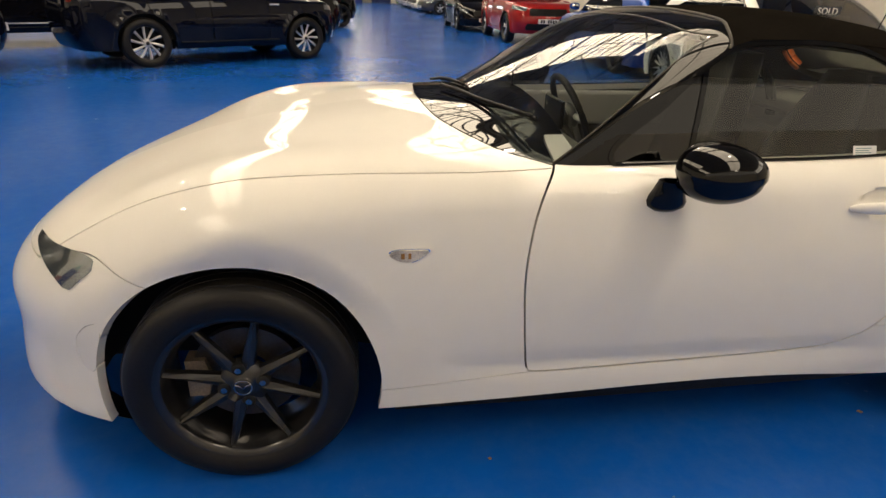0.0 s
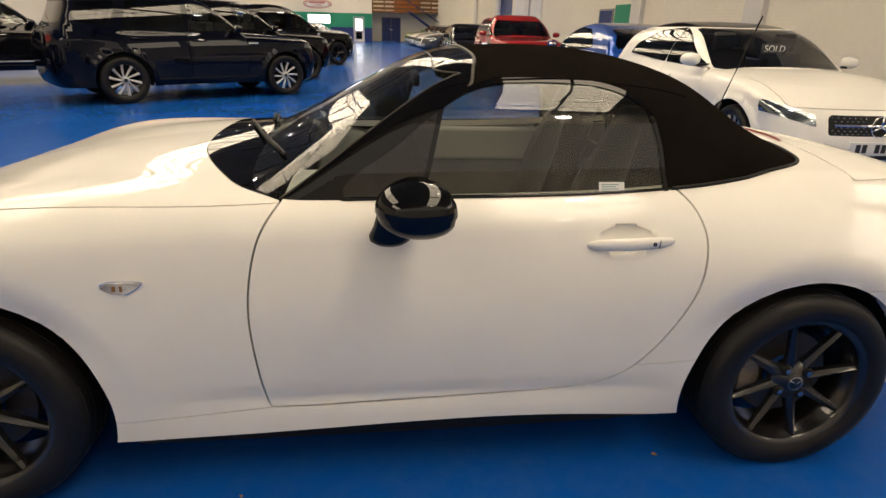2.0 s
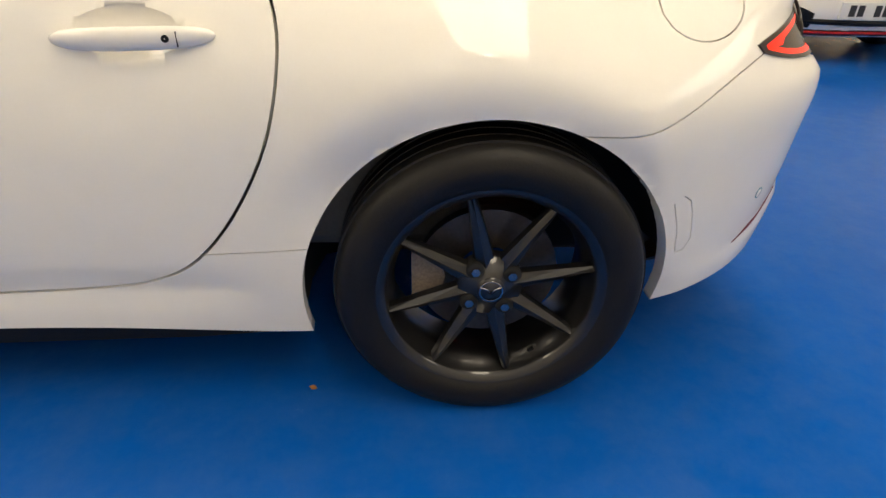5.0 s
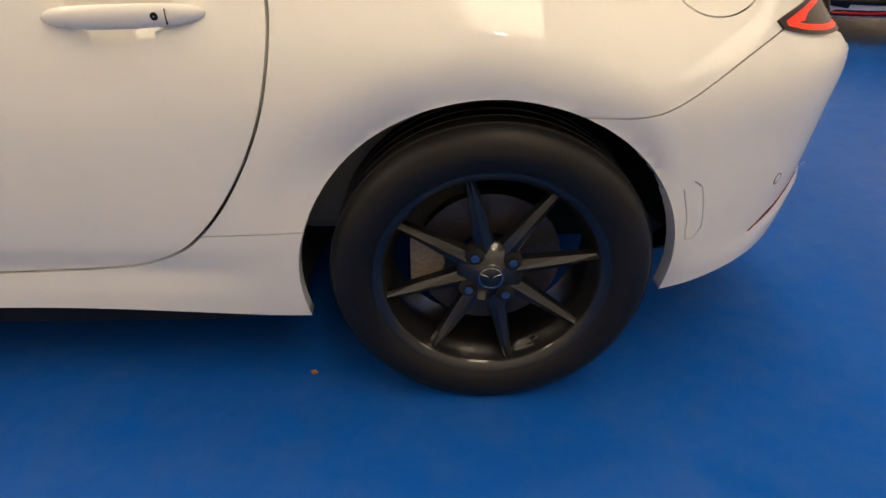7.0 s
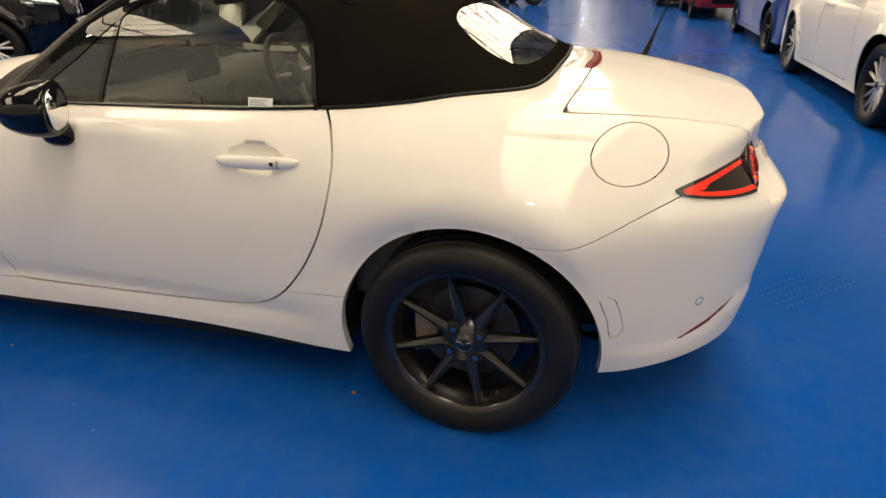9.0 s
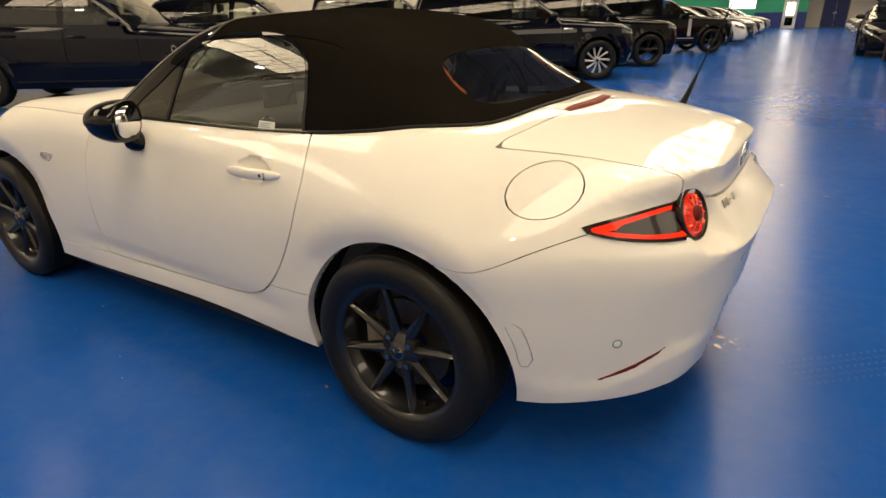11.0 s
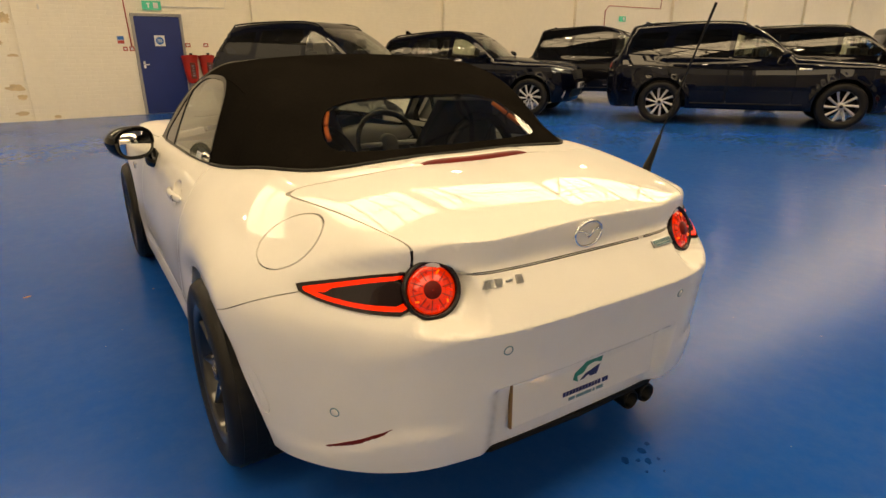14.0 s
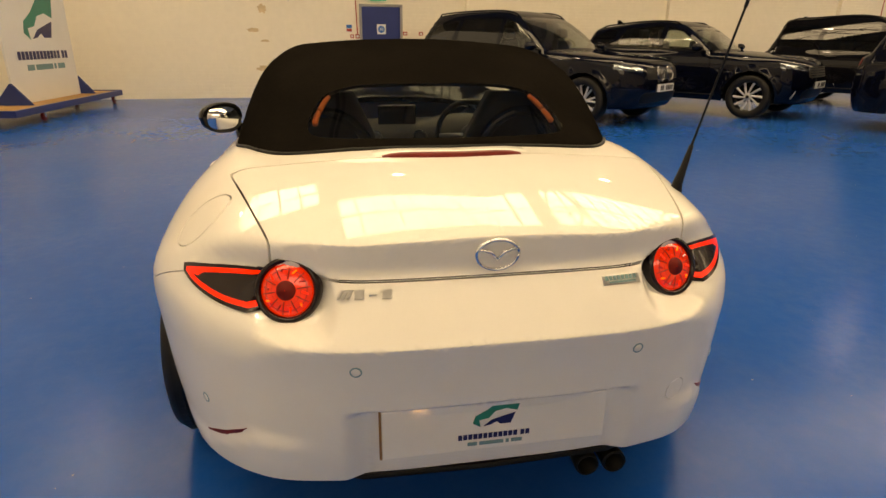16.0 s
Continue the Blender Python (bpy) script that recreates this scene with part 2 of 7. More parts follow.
M = {
    "floor": floor_material(),
    "white_paint": material("pearl_white_car_paint", (0.81, 0.785, 0.73), 0.6, var=0.012, scale=40, coat=0.82, rough_var=0.03, spec=0.15),
    "navy_paint": material("dark_navy_car_paint", (0.002, 0.003, 0.009), 0.5, var=0.1, scale=30, coat=0.62, spec=0.0),
    "black_paint": material("black_car_paint", (0.004, 0.004, 0.006), 0.5, var=0.1, scale=30, coat=0.62, spec=0.0),
    "red_paint": material("red_car_paint", (0.33, 0.012, 0.012), 0.5, 0.2, var=0.06, scale=30, coat=1.0, spec=0.1),
    "blue_paint": material("metallic_blue_car_paint", (0.005, 0.06, 0.32), 0.4, 0.6, var=0.08, scale=60, coat=1.0, spec=0.1),
    "grey_paint": material("grey_car_paint", (0.05, 0.055, 0.07), 0.5, 0.4, var=0.08, scale=60, coat=1.0, spec=0.1),
    "silver_paint": material("silver_car_paint", (0.42, 0.43, 0.44), 0.5, 0.6, var=0.06, scale=60, coat=1.0, spec=0.1),
    "lime_paint": material("lime_car_paint", (0.35, 0.5, 0.03), 0.5, var=0.06, scale=60, coat=1.0, spec=0.1),
    "gloss_black": material("gloss_black_trim", (0.003, 0.003, 0.0035), 0.5, var=0.1, scale=30, coat=0.72, rough_var=0.02, spec=0.0),
    "black_plastic": material("matt_black_plastic", (0.006, 0.006, 0.0065), 0.5, var=0.2, scale=40, spec=0.25, bump=0.0004, bump_scale=700),
    "rubber": material("tyre_rubber", (0.009, 0.008, 0.0072), 0.5, spec=0.3, var=0.2, scale=20, bump=0.0004, bump_scale=200),
    "underbody": material("underbody_black", (0.006, 0.006, 0.006), 0.9, var=0.2, scale=10),
    "gunmetal": material("gunmetal_alloy", (0.020, 0.020, 0.022), 0.30, 0.6, var=0.06, scale=6, rough_var=0.03, coat=0.8),
    "alloy": material("machined_alloy", (0.58, 0.57, 0.56), 0.42, 0.5, var=0.08, scale=25),
    "dark_alloy": material("dark_painted_alloy", (0.02, 0.02, 0.022), 0.35, 0.5, var=0.1, scale=25),
    "sooty": material("sooty_exhaust_steel", (0.006, 0.0055, 0.005), 0.5, 0.3, var=0.3, scale=50, spec=0.3),
    "plated": material("plated_script_metal", (0.78, 0.77, 0.75), 0.30, 1.0, var=0.05, scale=30),
    "chrome": material("chrome", (0.85, 0.86, 0.88), 0.08, 1.0, var=0.02, scale=30, rough_var=0.03),
    "steel": material("brake_steel", (0.10, 0.085, 0.075), 0.45, 0.8, var=0.25, scale=20),
    "caliper": material("rusty_cast_iron", (0.30, 0.24, 0.18), 0.6, 0.2, var=0.3, scale=30, bump=0.001, bump_scale=120),
    "fabric": material("soft_top_canvas", (0.0105, 0.0090, 0.0075), 0.95, var=0.2, scale=14, bump=0.0009, bump_scale=900, spec=0.0),
    "bead": material("grey_brown_rubber_bead", (0.045, 0.036, 0.028), 0.45, var=0.2, scale=40),
    "seat": material("black_leather", (0.014, 0.013, 0.012), 0.5, var=0.2, scale=20, bump=0.0006, bump_scale=350),
    "dash": material("dark_grey_dashboard", (0.17, 0.165, 0.15), 0.6, var=0.15, scale=20, bump=0.0004, bump_scale=500),
    "belt": material("orange_seat_trim", (0.75, 0.16, 0.03), 0.6, var=0.1, scale=30),
    "red_lens": material("red_lamp_lens", (0.45, 0.008, 0.004), 0.08, var=0.05, scale=40, coat=1.0),
    "red_glow": material("lit_red_lamp", (0.5, 0.01, 0.005), 0.3, var=0.2, scale=60, coat=0.25, spec=0.2, emit=0.85, emit_color=(1.0, 0.022, 0.004)),
    "amber_glow": material("lit_amber_strip", (0.9, 0.2, 0.02), 0.2, var=0.1, scale=60, emit=1.1, emit_color=(1.0, 0.10, 0.008)),
    "plate_glow": light_material("lit_plate_lamp", (1.0, 0.55, 0.22), 14.0),
    "smoke_lens": material("smoked_lamp_lens", (0.012, 0.005, 0.005), 0.2, var=0.2, scale=50, coat=0.35, spec=0.2),
    "lamp_glass": material("headlamp_cluster", (0.42, 0.48, 0.52), 0.10, 0.8, var=0.0, scale=26, coat=1.0, second=(0.012, 0.016, 0.02)),
    "clear_lens": material("clear_indicator_lens", (0.62, 0.57, 0.48), 0.15, 0.0, var=0.4, scale=60, coat=1.0),
    "white_sticker": material("white_sticker", (0.75, 0.75, 0.72), 0.5, var=0.04, scale=40),
    "plate_white": material("white_plate", (0.72, 0.72, 0.7), 0.3, var=0.04, scale=30),
    "plate_bar": material("dark_plate_marks", (0.02, 0.02, 0.025), 0.4, var=0.1, scale=30),
    "wall": brick_wall_material(),
    "white_steel": material("white_painted_steel", (0.72, 0.70, 0.66), 0.5, var=0.06, scale=4),
    "door_blue": material("dark_blue_door_paint", (0.012, 0.03, 0.16), 0.4, var=0.08, scale=5),
    "green_panel": material("green_panel_paint", (0.01, 0.30, 0.16), 0.5, var=0.06, scale=4),
    "sign_green": material("green_sign", (0.0, 0.30, 0.17), 0.4, var=0.04, scale=10, emit=0.25, emit_color=(0.1, 0.7, 0.45)),
    "sign_blue": material("blue_sign", (0.01, 0.14, 0.45), 0.4, var=0.04, scale=10),
    "white_board": material("white_laminate_board", (0.78, 0.77, 0.74), 0.35, var=0.03, scale=6),
    "red_sign": material("red_sign_paint", (0.45, 0.05, 0.03), 0.5, var=0.08, scale=8),
    "red_vinyl": material("red_vinyl_cover", (0.42, 0.02, 0.012), 0.38, var=0.15, scale=14, bump=0.002, bump_scale=22),
    "dark_window": material("dull_cover_window", (0.16, 0.035, 0.025), 0.3, var=0.5, scale=30),
    "extinguisher": material("red_enamel", (0.5, 0.015, 0.012), 0.25, var=0.08, scale=15, coat=0.6),
    "timber": material("plywood_deck", (0.42, 0.24, 0.09), 0.6, var=0.2, scale=8, bump=0.0008, bump_scale=60),
    "brown_timber": material("brown_timber_rail", (0.28, 0.13, 0.05), 0.6, var=0.2, scale=5),
    "roof_sheet": material("grey_roof_sheet", (0.28, 0.27, 0.25), 0.7, var=0.15, scale=1.5),
    "truss": material("dark_roof_steel", (0.05, 0.05, 0.055), 0.6, var=0.15, scale=4),
    "navy_text": material("navy_lettering", (0.012, 0.012, 0.09), 0.4, var=0.05, scale=20),
    "green_text": material("green_print", (0.005, 0.22, 0.15), 0.4, var=0.05, scale=20),
    "grey_text": material("grey_print", (0.15, 0.28, 0.3), 0.5, var=0.05, scale=20),
    "yellow_plate": material("amber_strip_plastic", (0.28, 0.13, 0.025), 0.4, var=0.15, scale=60),
    "stain": material("damp_stain", (0.68, 0.53, 0.33), 0.9, var=0.16, scale=14),
    "leaf": material("dry_leaf", (0.35, 0.17, 0.05), 0.8, var=0.3, scale=60),
    "grime": material("grey_floor_dust", (0.2, 0.25, 0.3), 0.7, var=0.3, scale=30),
    "puddle": material("water_puddle", (0.001, 0.05, 0.25), 0.04, var=0.1, scale=10, rough_var=0.02, spec=0.5),
    "rooflight": light_material("rooflight_glazing", (1.0, 0.865, 0.66), ROOFLIGHT),
    # glow of two added fill panels, no known source behind them
    "gable_light": light_material("gable_glazing", (1.0, 0.90, 0.74), GABLE_FILL),
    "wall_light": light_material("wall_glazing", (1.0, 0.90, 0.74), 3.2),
    "lamp": light_material("lit_high_bay_lamp", (1.0, 0.90, 0.76), LAMP),
    "daylight": light_material("daylit_window", (0.9, 0.95, 1.0), 5.0),
    "glass": glass_material("car_glass", (0.66, 0.70, 0.63), dust=0.005),
    "rear_glass": glass_material("rear_car_glass", (0.62, 0.64, 0.58)),
    "tint_glass": glass_material("dark_privacy_glass", (0.035, 0.038, 0.038)),
    "screen_glass": glass_material("windscreen_glass", (0.74, 0.80, 0.78), dust=0.003, gain=0.8),
    "smoke_red": material("dark_red_reflector", (0.15, 0.010, 0.007), 0.5, var=0.15, scale=60, spec=0.15),
    "orange_sign": material("orange_sign_paint", (0.6, 0.16, 0.02), 0.5, var=0.15, scale=6),
    "dark_chrome": material("dark_plated_script", (0.30, 0.30, 0.31), 0.2, 1.0, var=0.05, scale=30),
    "red_reflector": material("lamp_reflector", (0.50, 0.010, 0.004), 0.22, 0.3, var=0.4, scale=80, coat=1.0, emit=0.50, emit_color=(1.0, 0.030, 0.004)),
    "mirror": material("mirror", (0.9, 0.9, 0.9), 0.02, 1.0, var=0.0, rough_var=0.01),
}


# ---- mesh helpers ----
def empty(name, m=None):
    ob = new(name)
    ob.empty_display_size = 0.1
    if m is not None:
        ob.matrix_basis = m
    return ob


def link_mesh(name, bm, mat, parent=None, label="", smooth=True, m=None):
    me = bpy.data.meshes.new(name)
    bm.normal_update()
    bm.to_mesh(me)
    bm.free()
    for p in me.polygons:
        p.use_smooth = smooth
    me.materials.append(mat)
    ob = new(name, me)
    if m is not None:
        ob.matrix_basis = m
    if parent is not None:
        ob.parent = parent
    return tagged(ob, label)


def part(name, bm, mat, parent, label="", smooth=False):
    return link_mesh(name, bm, mat, parent, label, smooth)


def box(bm, x0, y0, z0, x1, y1, z1, bevel=0.0, m=None):
    r = bmesh.ops.create_cube(bm, size=1, matrix=Matrix.LocRotScale(((x0 + x1) / 2, (y0 + y1) / 2, (z0 + z1) / 2), None, (abs(x1 - x0), abs(y1 - y0), abs(z1 - z0))))
    vs = r["verts"]
    if bevel:
        es = list({e for v in vs for e in v.link_edges})
        g = bmesh.ops.bevel(bm, geom=es, offset=bevel, segments=2, affect="EDGES", profile=0.5)
        vs = list({v for f in g["faces"] for v in f.verts} | {v for v in vs if v.is_valid})
    if m is not None:
        bmesh.ops.transform(bm, matrix=m, verts=vs)
    return bm


def boxes(*args, bevel=0.0):
    bm = bmesh.new()
    for a in args:
        box(bm, *a, bevel=bevel)
    return bm


def revolve(profile, n=48, axis="y", bm=None, closed=False):
    """Turns (radius, offset) pairs round the axis."""
    bm = bm or bmesh.new()
    rings = []
    for r, h in profile:
        ring = []
        for i in range(n):
            a = 2 * math.pi * i / n
            c, s_ = r * math.cos(a), r * math.sin(a)
            ring.append(bm.verts.new({"y": (c, h, s_), "z": (c, s_, h), "x": (h, c, s_)}[axis]))
        rings.append(ring)
    pairs = list(zip(rings, rings[1:])) + ([(rings[-1], rings[0])] if closed else [])
    for a, b in pairs:
        for i in range(n):
            j = (i + 1) % n
            bm.faces.new((a[i], a[j], b[j], b[i]))
    bmesh.ops.recalc_face_normals(bm, faces=bm.faces)
    return bm


def tube(points, radius, n=8, bm=None, taper=None):
    bm = bm or bmesh.new()
    pts = [Vector(p) for p in points]
    prev = None
    up = Vector((0.13, 0.27, 0.95))
    for i, p in enumerate(pts):
        d = (pts[min(i + 1, len(pts) - 1)] - pts[max(i - 1, 0)]).normalized()
        a = d.cross(up).normalized()
        b = a.cross(d)
        r = radius if taper is None else radius + (taper - radius) * i / (len(pts) - 1)
        ring = [bm.verts.new(p + r * (a * math.cos(t) + b * math.sin(t))) for t in (2 * math.pi * k / n for k in range(n))]
        if prev:
            for k in range(n):
                bm.faces.new((prev[k], prev[(k + 1) % n], ring[(k + 1) % n], ring[k]))
        else:
            bm.faces.new(ring)
        prev = ring
    bm.faces.new(prev[::-1])
    bmesh.ops.recalc_face_normals(bm, faces=bm.faces)
    return bm


def prism(points, d0, d1, plane="xz", bm=None):
    """A flat outline given thickness along the axis that the plane lacks."""
    bm = bm or bmesh.new()
    put = {"xz": lambda a, b, d: (a, d, b), "yz": lambda a, b, d: (d, a, b), "xy": lambda a, b, d: (a, b, d)}[plane]
    lo = [bm.verts.new(put(a, b, d0)) for a, b in points]
    hi = [bm.verts.new(put(a, b, d1)) for a, b in points]
    bm.faces.new(lo)
    bm.faces.new(hi[::-1])
    for i in range(len(points)):
        j = (i + 1) % len(points)
        bm.faces.new((lo[i], hi[i], hi[j], lo[j]))
    bmesh.ops.recalc_face_normals(bm, faces=bm.faces)
    return bm


def writing(name, text, size, mat, parent, m, depth=0.001, label="", shear=0.0, width=None):
    cu = bpy.data.curves.new(name, "FONT")
    cu.body, cu.size, cu.extrude, cu.align_x, cu.align_y, cu.shear = text, size, depth, "CENTER", "CENTER", shear
    cu.resolution_u = 3
    tmp = bpy.data.objects.new(name, cu)
    scene.collection.objects.link(tmp)
    dg = bpy.context.evaluated_depsgraph_get()
    me = bpy.data.meshes.new_from_object(tmp.evaluated_get(dg))
    bpy.data.objects.remove(tmp)
    bpy.data.curves.remove(cu)
    if width:
        xs = [v.co.x for v in me.vertices]
        k = width / (max(xs) - min(xs))
        for v in me.vertices:
            v.co.x *= k
    me.materials.clear()
    me.materials.append(mat)
    ob = new(name, me)
    ob.parent = parent
    ob.matrix_basis = m
    return tagged(ob, label)


# ---- smooth shells: bodies described by curves, cut into panels ----
def spline(xs, ys):
    """Natural cubic through the points, linear beyond them, as a fast lookup."""
    xs, ys = np.asarray(xs, float), np.asarray(ys, float)
    n = len(xs)
    h = np.diff(xs)
    A, r = np.eye(n), np.zeros(n)
    for i in range(1, n - 1):
        A[i, i - 1], A[i, i], A[i, i + 1] = h[i - 1], 2 * (h[i - 1] + h[i]), h[i]
        r[i] = 6 * ((ys[i + 1] - ys[i]) / h[i] - (ys[i] - ys[i - 1]) / h[i - 1])
    k = np.linalg.solve(A, r)
    t = np.linspace(xs[0], xs[-1], 1500)
    i = np.clip(np.searchsorted(xs, t) - 1, 0, n - 2)
    a, b = xs[i + 1] - t, t - xs[i]
    v = (k[i] * a ** 3 + k[i + 1] * b ** 3) / (6 * h[i]) + (ys[i] / h[i] - k[i] * h[i] / 6) * a + (ys[i + 1] / h[i] - k[i + 1] * h[i] / 6) * b
    return lambda x: np.interp(x, t, v)


def blend2(us, vs, rows):
    """A smooth surface value over two coordinates: one row of values over us for each of vs."""
    fs = [spline(us, r) for r in rows]
    card = [spline(vs, np.eye(len(vs))[i]) for i in range(len(vs))]
    return lambda u, v: sum(c(v) * f(u) for c, f in zip(card, fs))


def smax(a, b, k):
    h = np.clip(0.5 + 0.5 * (a - b) / k, 0, 1)
    return b + (a - b) * h + k * h * (1 - h)


def smin(a, b, k):
    return -smax(-a, -b, k)


def step(x, lo, hi):
    t = np.clip((x - lo) / (hi - lo), 0, 1)
    return t * t * (3 - 2 * t)


def loop(points, n=10):
    """A closed smooth curve through the points."""
    p = np.asarray(points, float)
    out = []
    m = len(p)
    for i in range(m):
        a, b, c, d = p[i - 1], p[i], p[(i + 1) % m], p[(i + 2) % m]
        for t in np.linspace(0, 1, n, endpoint=False):
            out.append(0.5 * ((2 * b) + (c - a) * t + (2 * a - 5 * b + 4 * c - d) * t * t + (3 * b - a - 3 * c + d) * t ** 3))
    return np.array(out)


def inside(poly, u, v):
    """Signed distance to an outline, negative inside."""
    poly = np.asarray(poly, float)
    d = np.full(u.shape, 1e9)
    s = np.ones(u.shape)
    n = len(poly)
    for i in range(n):
        a, b = poly[i], poly[i - 1]
        e = b - a
        w0, w1 = u - a[0], v - a[1]
        t = np.clip((w0 * e[0] + w1 * e[1]) / (e @ e + 1e-12), 0, 1)
        d = np.minimum(d, (w0 - e[0] * t) ** 2 + (w1 - e[1] * t) ** 2)
        c1, c2 = v >= a[1], v < b[1]
        c3 = e[0] * w1 > e[1] * w0
        flip = (c1 & c2 & c3) | (~c1 & ~c2 & ~c3)
        s = np.where(flip, -s, s)
    return s * np.sqrt(d)


class Shell:
    """A sheet of small faces on the surface f = 0, that can be cut into named panels along curves."""

    def __init__(self, f, front, back, zc, counts, arc=(0, 2 * math.pi), reach=2.5):
        self.f, self.span, self.folded = f, (front, back, zc), set()
        n0, n1, n2, nt = counts
        a = [(front, -math.cos(t), math.sin(t)) for t in np.linspace(0.012, math.pi / 2, n0)]
        a += [(x, 0.0, 1.0) for x in np.linspace(front, back, n1)[1:-1]]
        a += [(back, math.cos(t), math.sin(t)) for t in np.linspace(math.pi / 2, 0.012, n2)]
        full = abs(arc[1] - arc[0]) > 6.28
        th = np.linspace(arc[0], arc[1], nt, endpoint=not full)
        X = np.array(a)
        O = np.stack([np.repeat(X[:, 0:1], nt, 1), np.zeros((len(a), nt)), np.full((len(a), nt), zc)], -1)
        D = np.stack([np.repeat(X[:, 1:2], nt, 1), X[:, 2:3] * np.sin(th)[None], -X[:, 2:3] * np.cos(th)[None]], -1)
        lo, hi = np.zeros(O.shape[:2]), np.full(O.shape[:2], reach)
        for _ in range(34):
            mid = (lo + hi) / 2
            p = O + D * mid[..., None]
            neg = f(p[..., 0], p[..., 1], p[..., 2]) < 0
            lo, hi = np.where(neg, mid, lo), np.where(neg, hi, mid)
        V = (O + D * lo[..., None]).reshape(-1, 3)
        self.V = [tuple(v) for v in V.tolist()]
        self.F, self.T = [], []
        cols = nt if full else nt - 1
        for i in range(len(a) - 1):
            for j in range(cols):
                k = (j + 1) % nt
                self.F.append((i * nt + j, i * nt + k, (i + 1) * nt + k, (i + 1) * nt + j))
                self.T.append("body")
        if full:
            for i in (0, len(a) - 1):
                ring = list(range(i * nt, i * nt + nt))
                self.V.append(tuple(np.mean(V[ring], axis=0)))
                for j in range(nt):
                    p, q = ring[j], ring[(j + 1) % nt]
                    self.F.append((q, p, len(self.V) - 1) if i == 0 else (p, q, len(self.V) - 1))
                    self.T.append("body")

    def carve(self, g, src, dst):
        """Faces of src (a name or names) where g(x, y, z) < 0 become dst, split along g = 0."""
        src = {src} if isinstance(src, str) else set(src)
        P = np.array(self.V)
        val = g(P[:, 0], P[:, 1], P[:, 2])
        val = np.where(np.abs(val) < 1e-6, 1e-6, val).tolist()
        cache = {}
        F, T = [], []
        for face, tag in zip(self.F, self.T):
            if tag not in src:
                F.append(face), T.append(tag)
                continue
            vs = [val[i] for i in face]
            if max(vs) < 0:
                F.append(face), T.append(dst)
            elif min(vs) >= 0:
                F.append(face), T.append(tag)
            else:
                neg, pos = [], []
                for k, a in enumerate(face):
                    b = face[(k + 1) % len(face)]
                    (neg if vs[k] < 0 else pos).append(a)
                    if (vs[k] < 0) != (val[b] < 0):
                        key = (a, b) if a < b else (b, a)
                        if key not in cache:
                            t = vs[k] / (vs[k] - val[b])
                            pa, pb = self.V[a], self.V[b]
                            cache[key] = len(self.V)
                            self.V.append(tuple(pa[c] + (pb[c] - pa[c]) * t for c in range(3)))
                        neg.append(cache[key]), pos.append(cache[key])
                if len(neg) > 2:
                    F.append(tuple(neg)), T.append(dst)
                if len(pos) > 2:
                    F.append(tuple(pos)), T.append(tag)
        self.F, self.T = F, T

    def crease(self, g):
        """Puts a row of corners on the fold g = 0 and shades its two sides apart."""
        n = len(self.V)
        tags = self.T
        self.T = ["body"] * len(tags)
        self.carve(g, "body", "body")
        P = np.array(self.V[n:])
        if len(P):
            O = np.stack([np.clip(P[:, 0], self.span[0], self.span[1]), 0 * P[:, 1], np.full(len(P), self.span[2])], -1)
            D = P - O
            lo, hi = np.full(len(P), 0.9), np.full(len(P), 1.1)
            for _ in range(26):
                mid = (lo + hi) / 2
                q = O + D * mid[:, None]
                neg = self.f(q[:, 0], q[:, 1], q[:, 2]) < 0
                lo, hi = np.where(neg, mid, lo), np.where(neg, hi, mid)
            self.V[n:] = [tuple(v) for v in (O + D * lo[:, None]).tolist()]
            self.folded.update(range(n, len(self.V)))

    def seam(self, one, two):
        """The lines along which two panels meet, as lists of points."""
        edges = {one: set(), two: set()}
        for f, t in zip(self.F, self.T):
            if t in edges:
                edges[t].update((min(p, q), max(p, q)) for p, q in zip(f, f[1:] + f[:1]))
        near = {}
        for p, q in edges[one] & edges[two]:
            near.setdefault(p, []).append(q), near.setdefault(q, []).append(p)
        lines, seen = [], set()
        for start in sorted(near, key=lambda p: len(near[p])):
            if start in seen:
                continue
            line, at = [start], start
            seen.add(start)
            while True:
                step_on = [q for q in near[at] if q not in seen]
                if not step_on:
                    break
                at = step_on[0]
                seen.add(at), line.append(at)
            if len(line) > 12:
                pts = [self.V[i] for i in line]
                lines.append([pts[0]] + [tuple((pts[i - 1][c] + 2 * pts[i][c] + pts[i + 1][c]) / 4 for c in range(3)) for i in range(1, len(pts) - 1)] + [pts[-1]])
        return lines

    def panel(self, g, src, dst, gap=0.002):
        """Cuts dst out of src with an open shut line round it."""
        self.carve(lambda x, y, z: g(x, y, z) - gap, src, "_gap")
        self.carve(lambda x, y, z: g(x, y, z) + gap, "_gap", dst)
        self.T = ["none" if t == "_gap" else t for t in self.T]

    def pieces(self, tag, *args, least=10, **kw):
        """Each connected piece of a panel as a mesh of its own."""
        ids = [i for i, t in enumerate(self.T) if t == tag]
        root = {}

        def find(a):
            while root.setdefault(a, a) != a:
                root[a] = root[root[a]]
                a = root[a]
            return a

        for i in ids:
            f = self.F[i]
            for b in f[1:]:
                root[find(b)] = find(f[0])
        groups = {}
        for i in ids:
            groups.setdefault(find(self.F[i][0]), []).append(i)
        k = 0
        for g in groups.values():
            if len(g) >= least:
                k += 1
                for i in g:
                    self.T[i] = "%s_piece%d" % (tag, k)
        return [self.emit("%s_piece%d" % (tag, n + 1), *args, **kw) for n in range(k)]

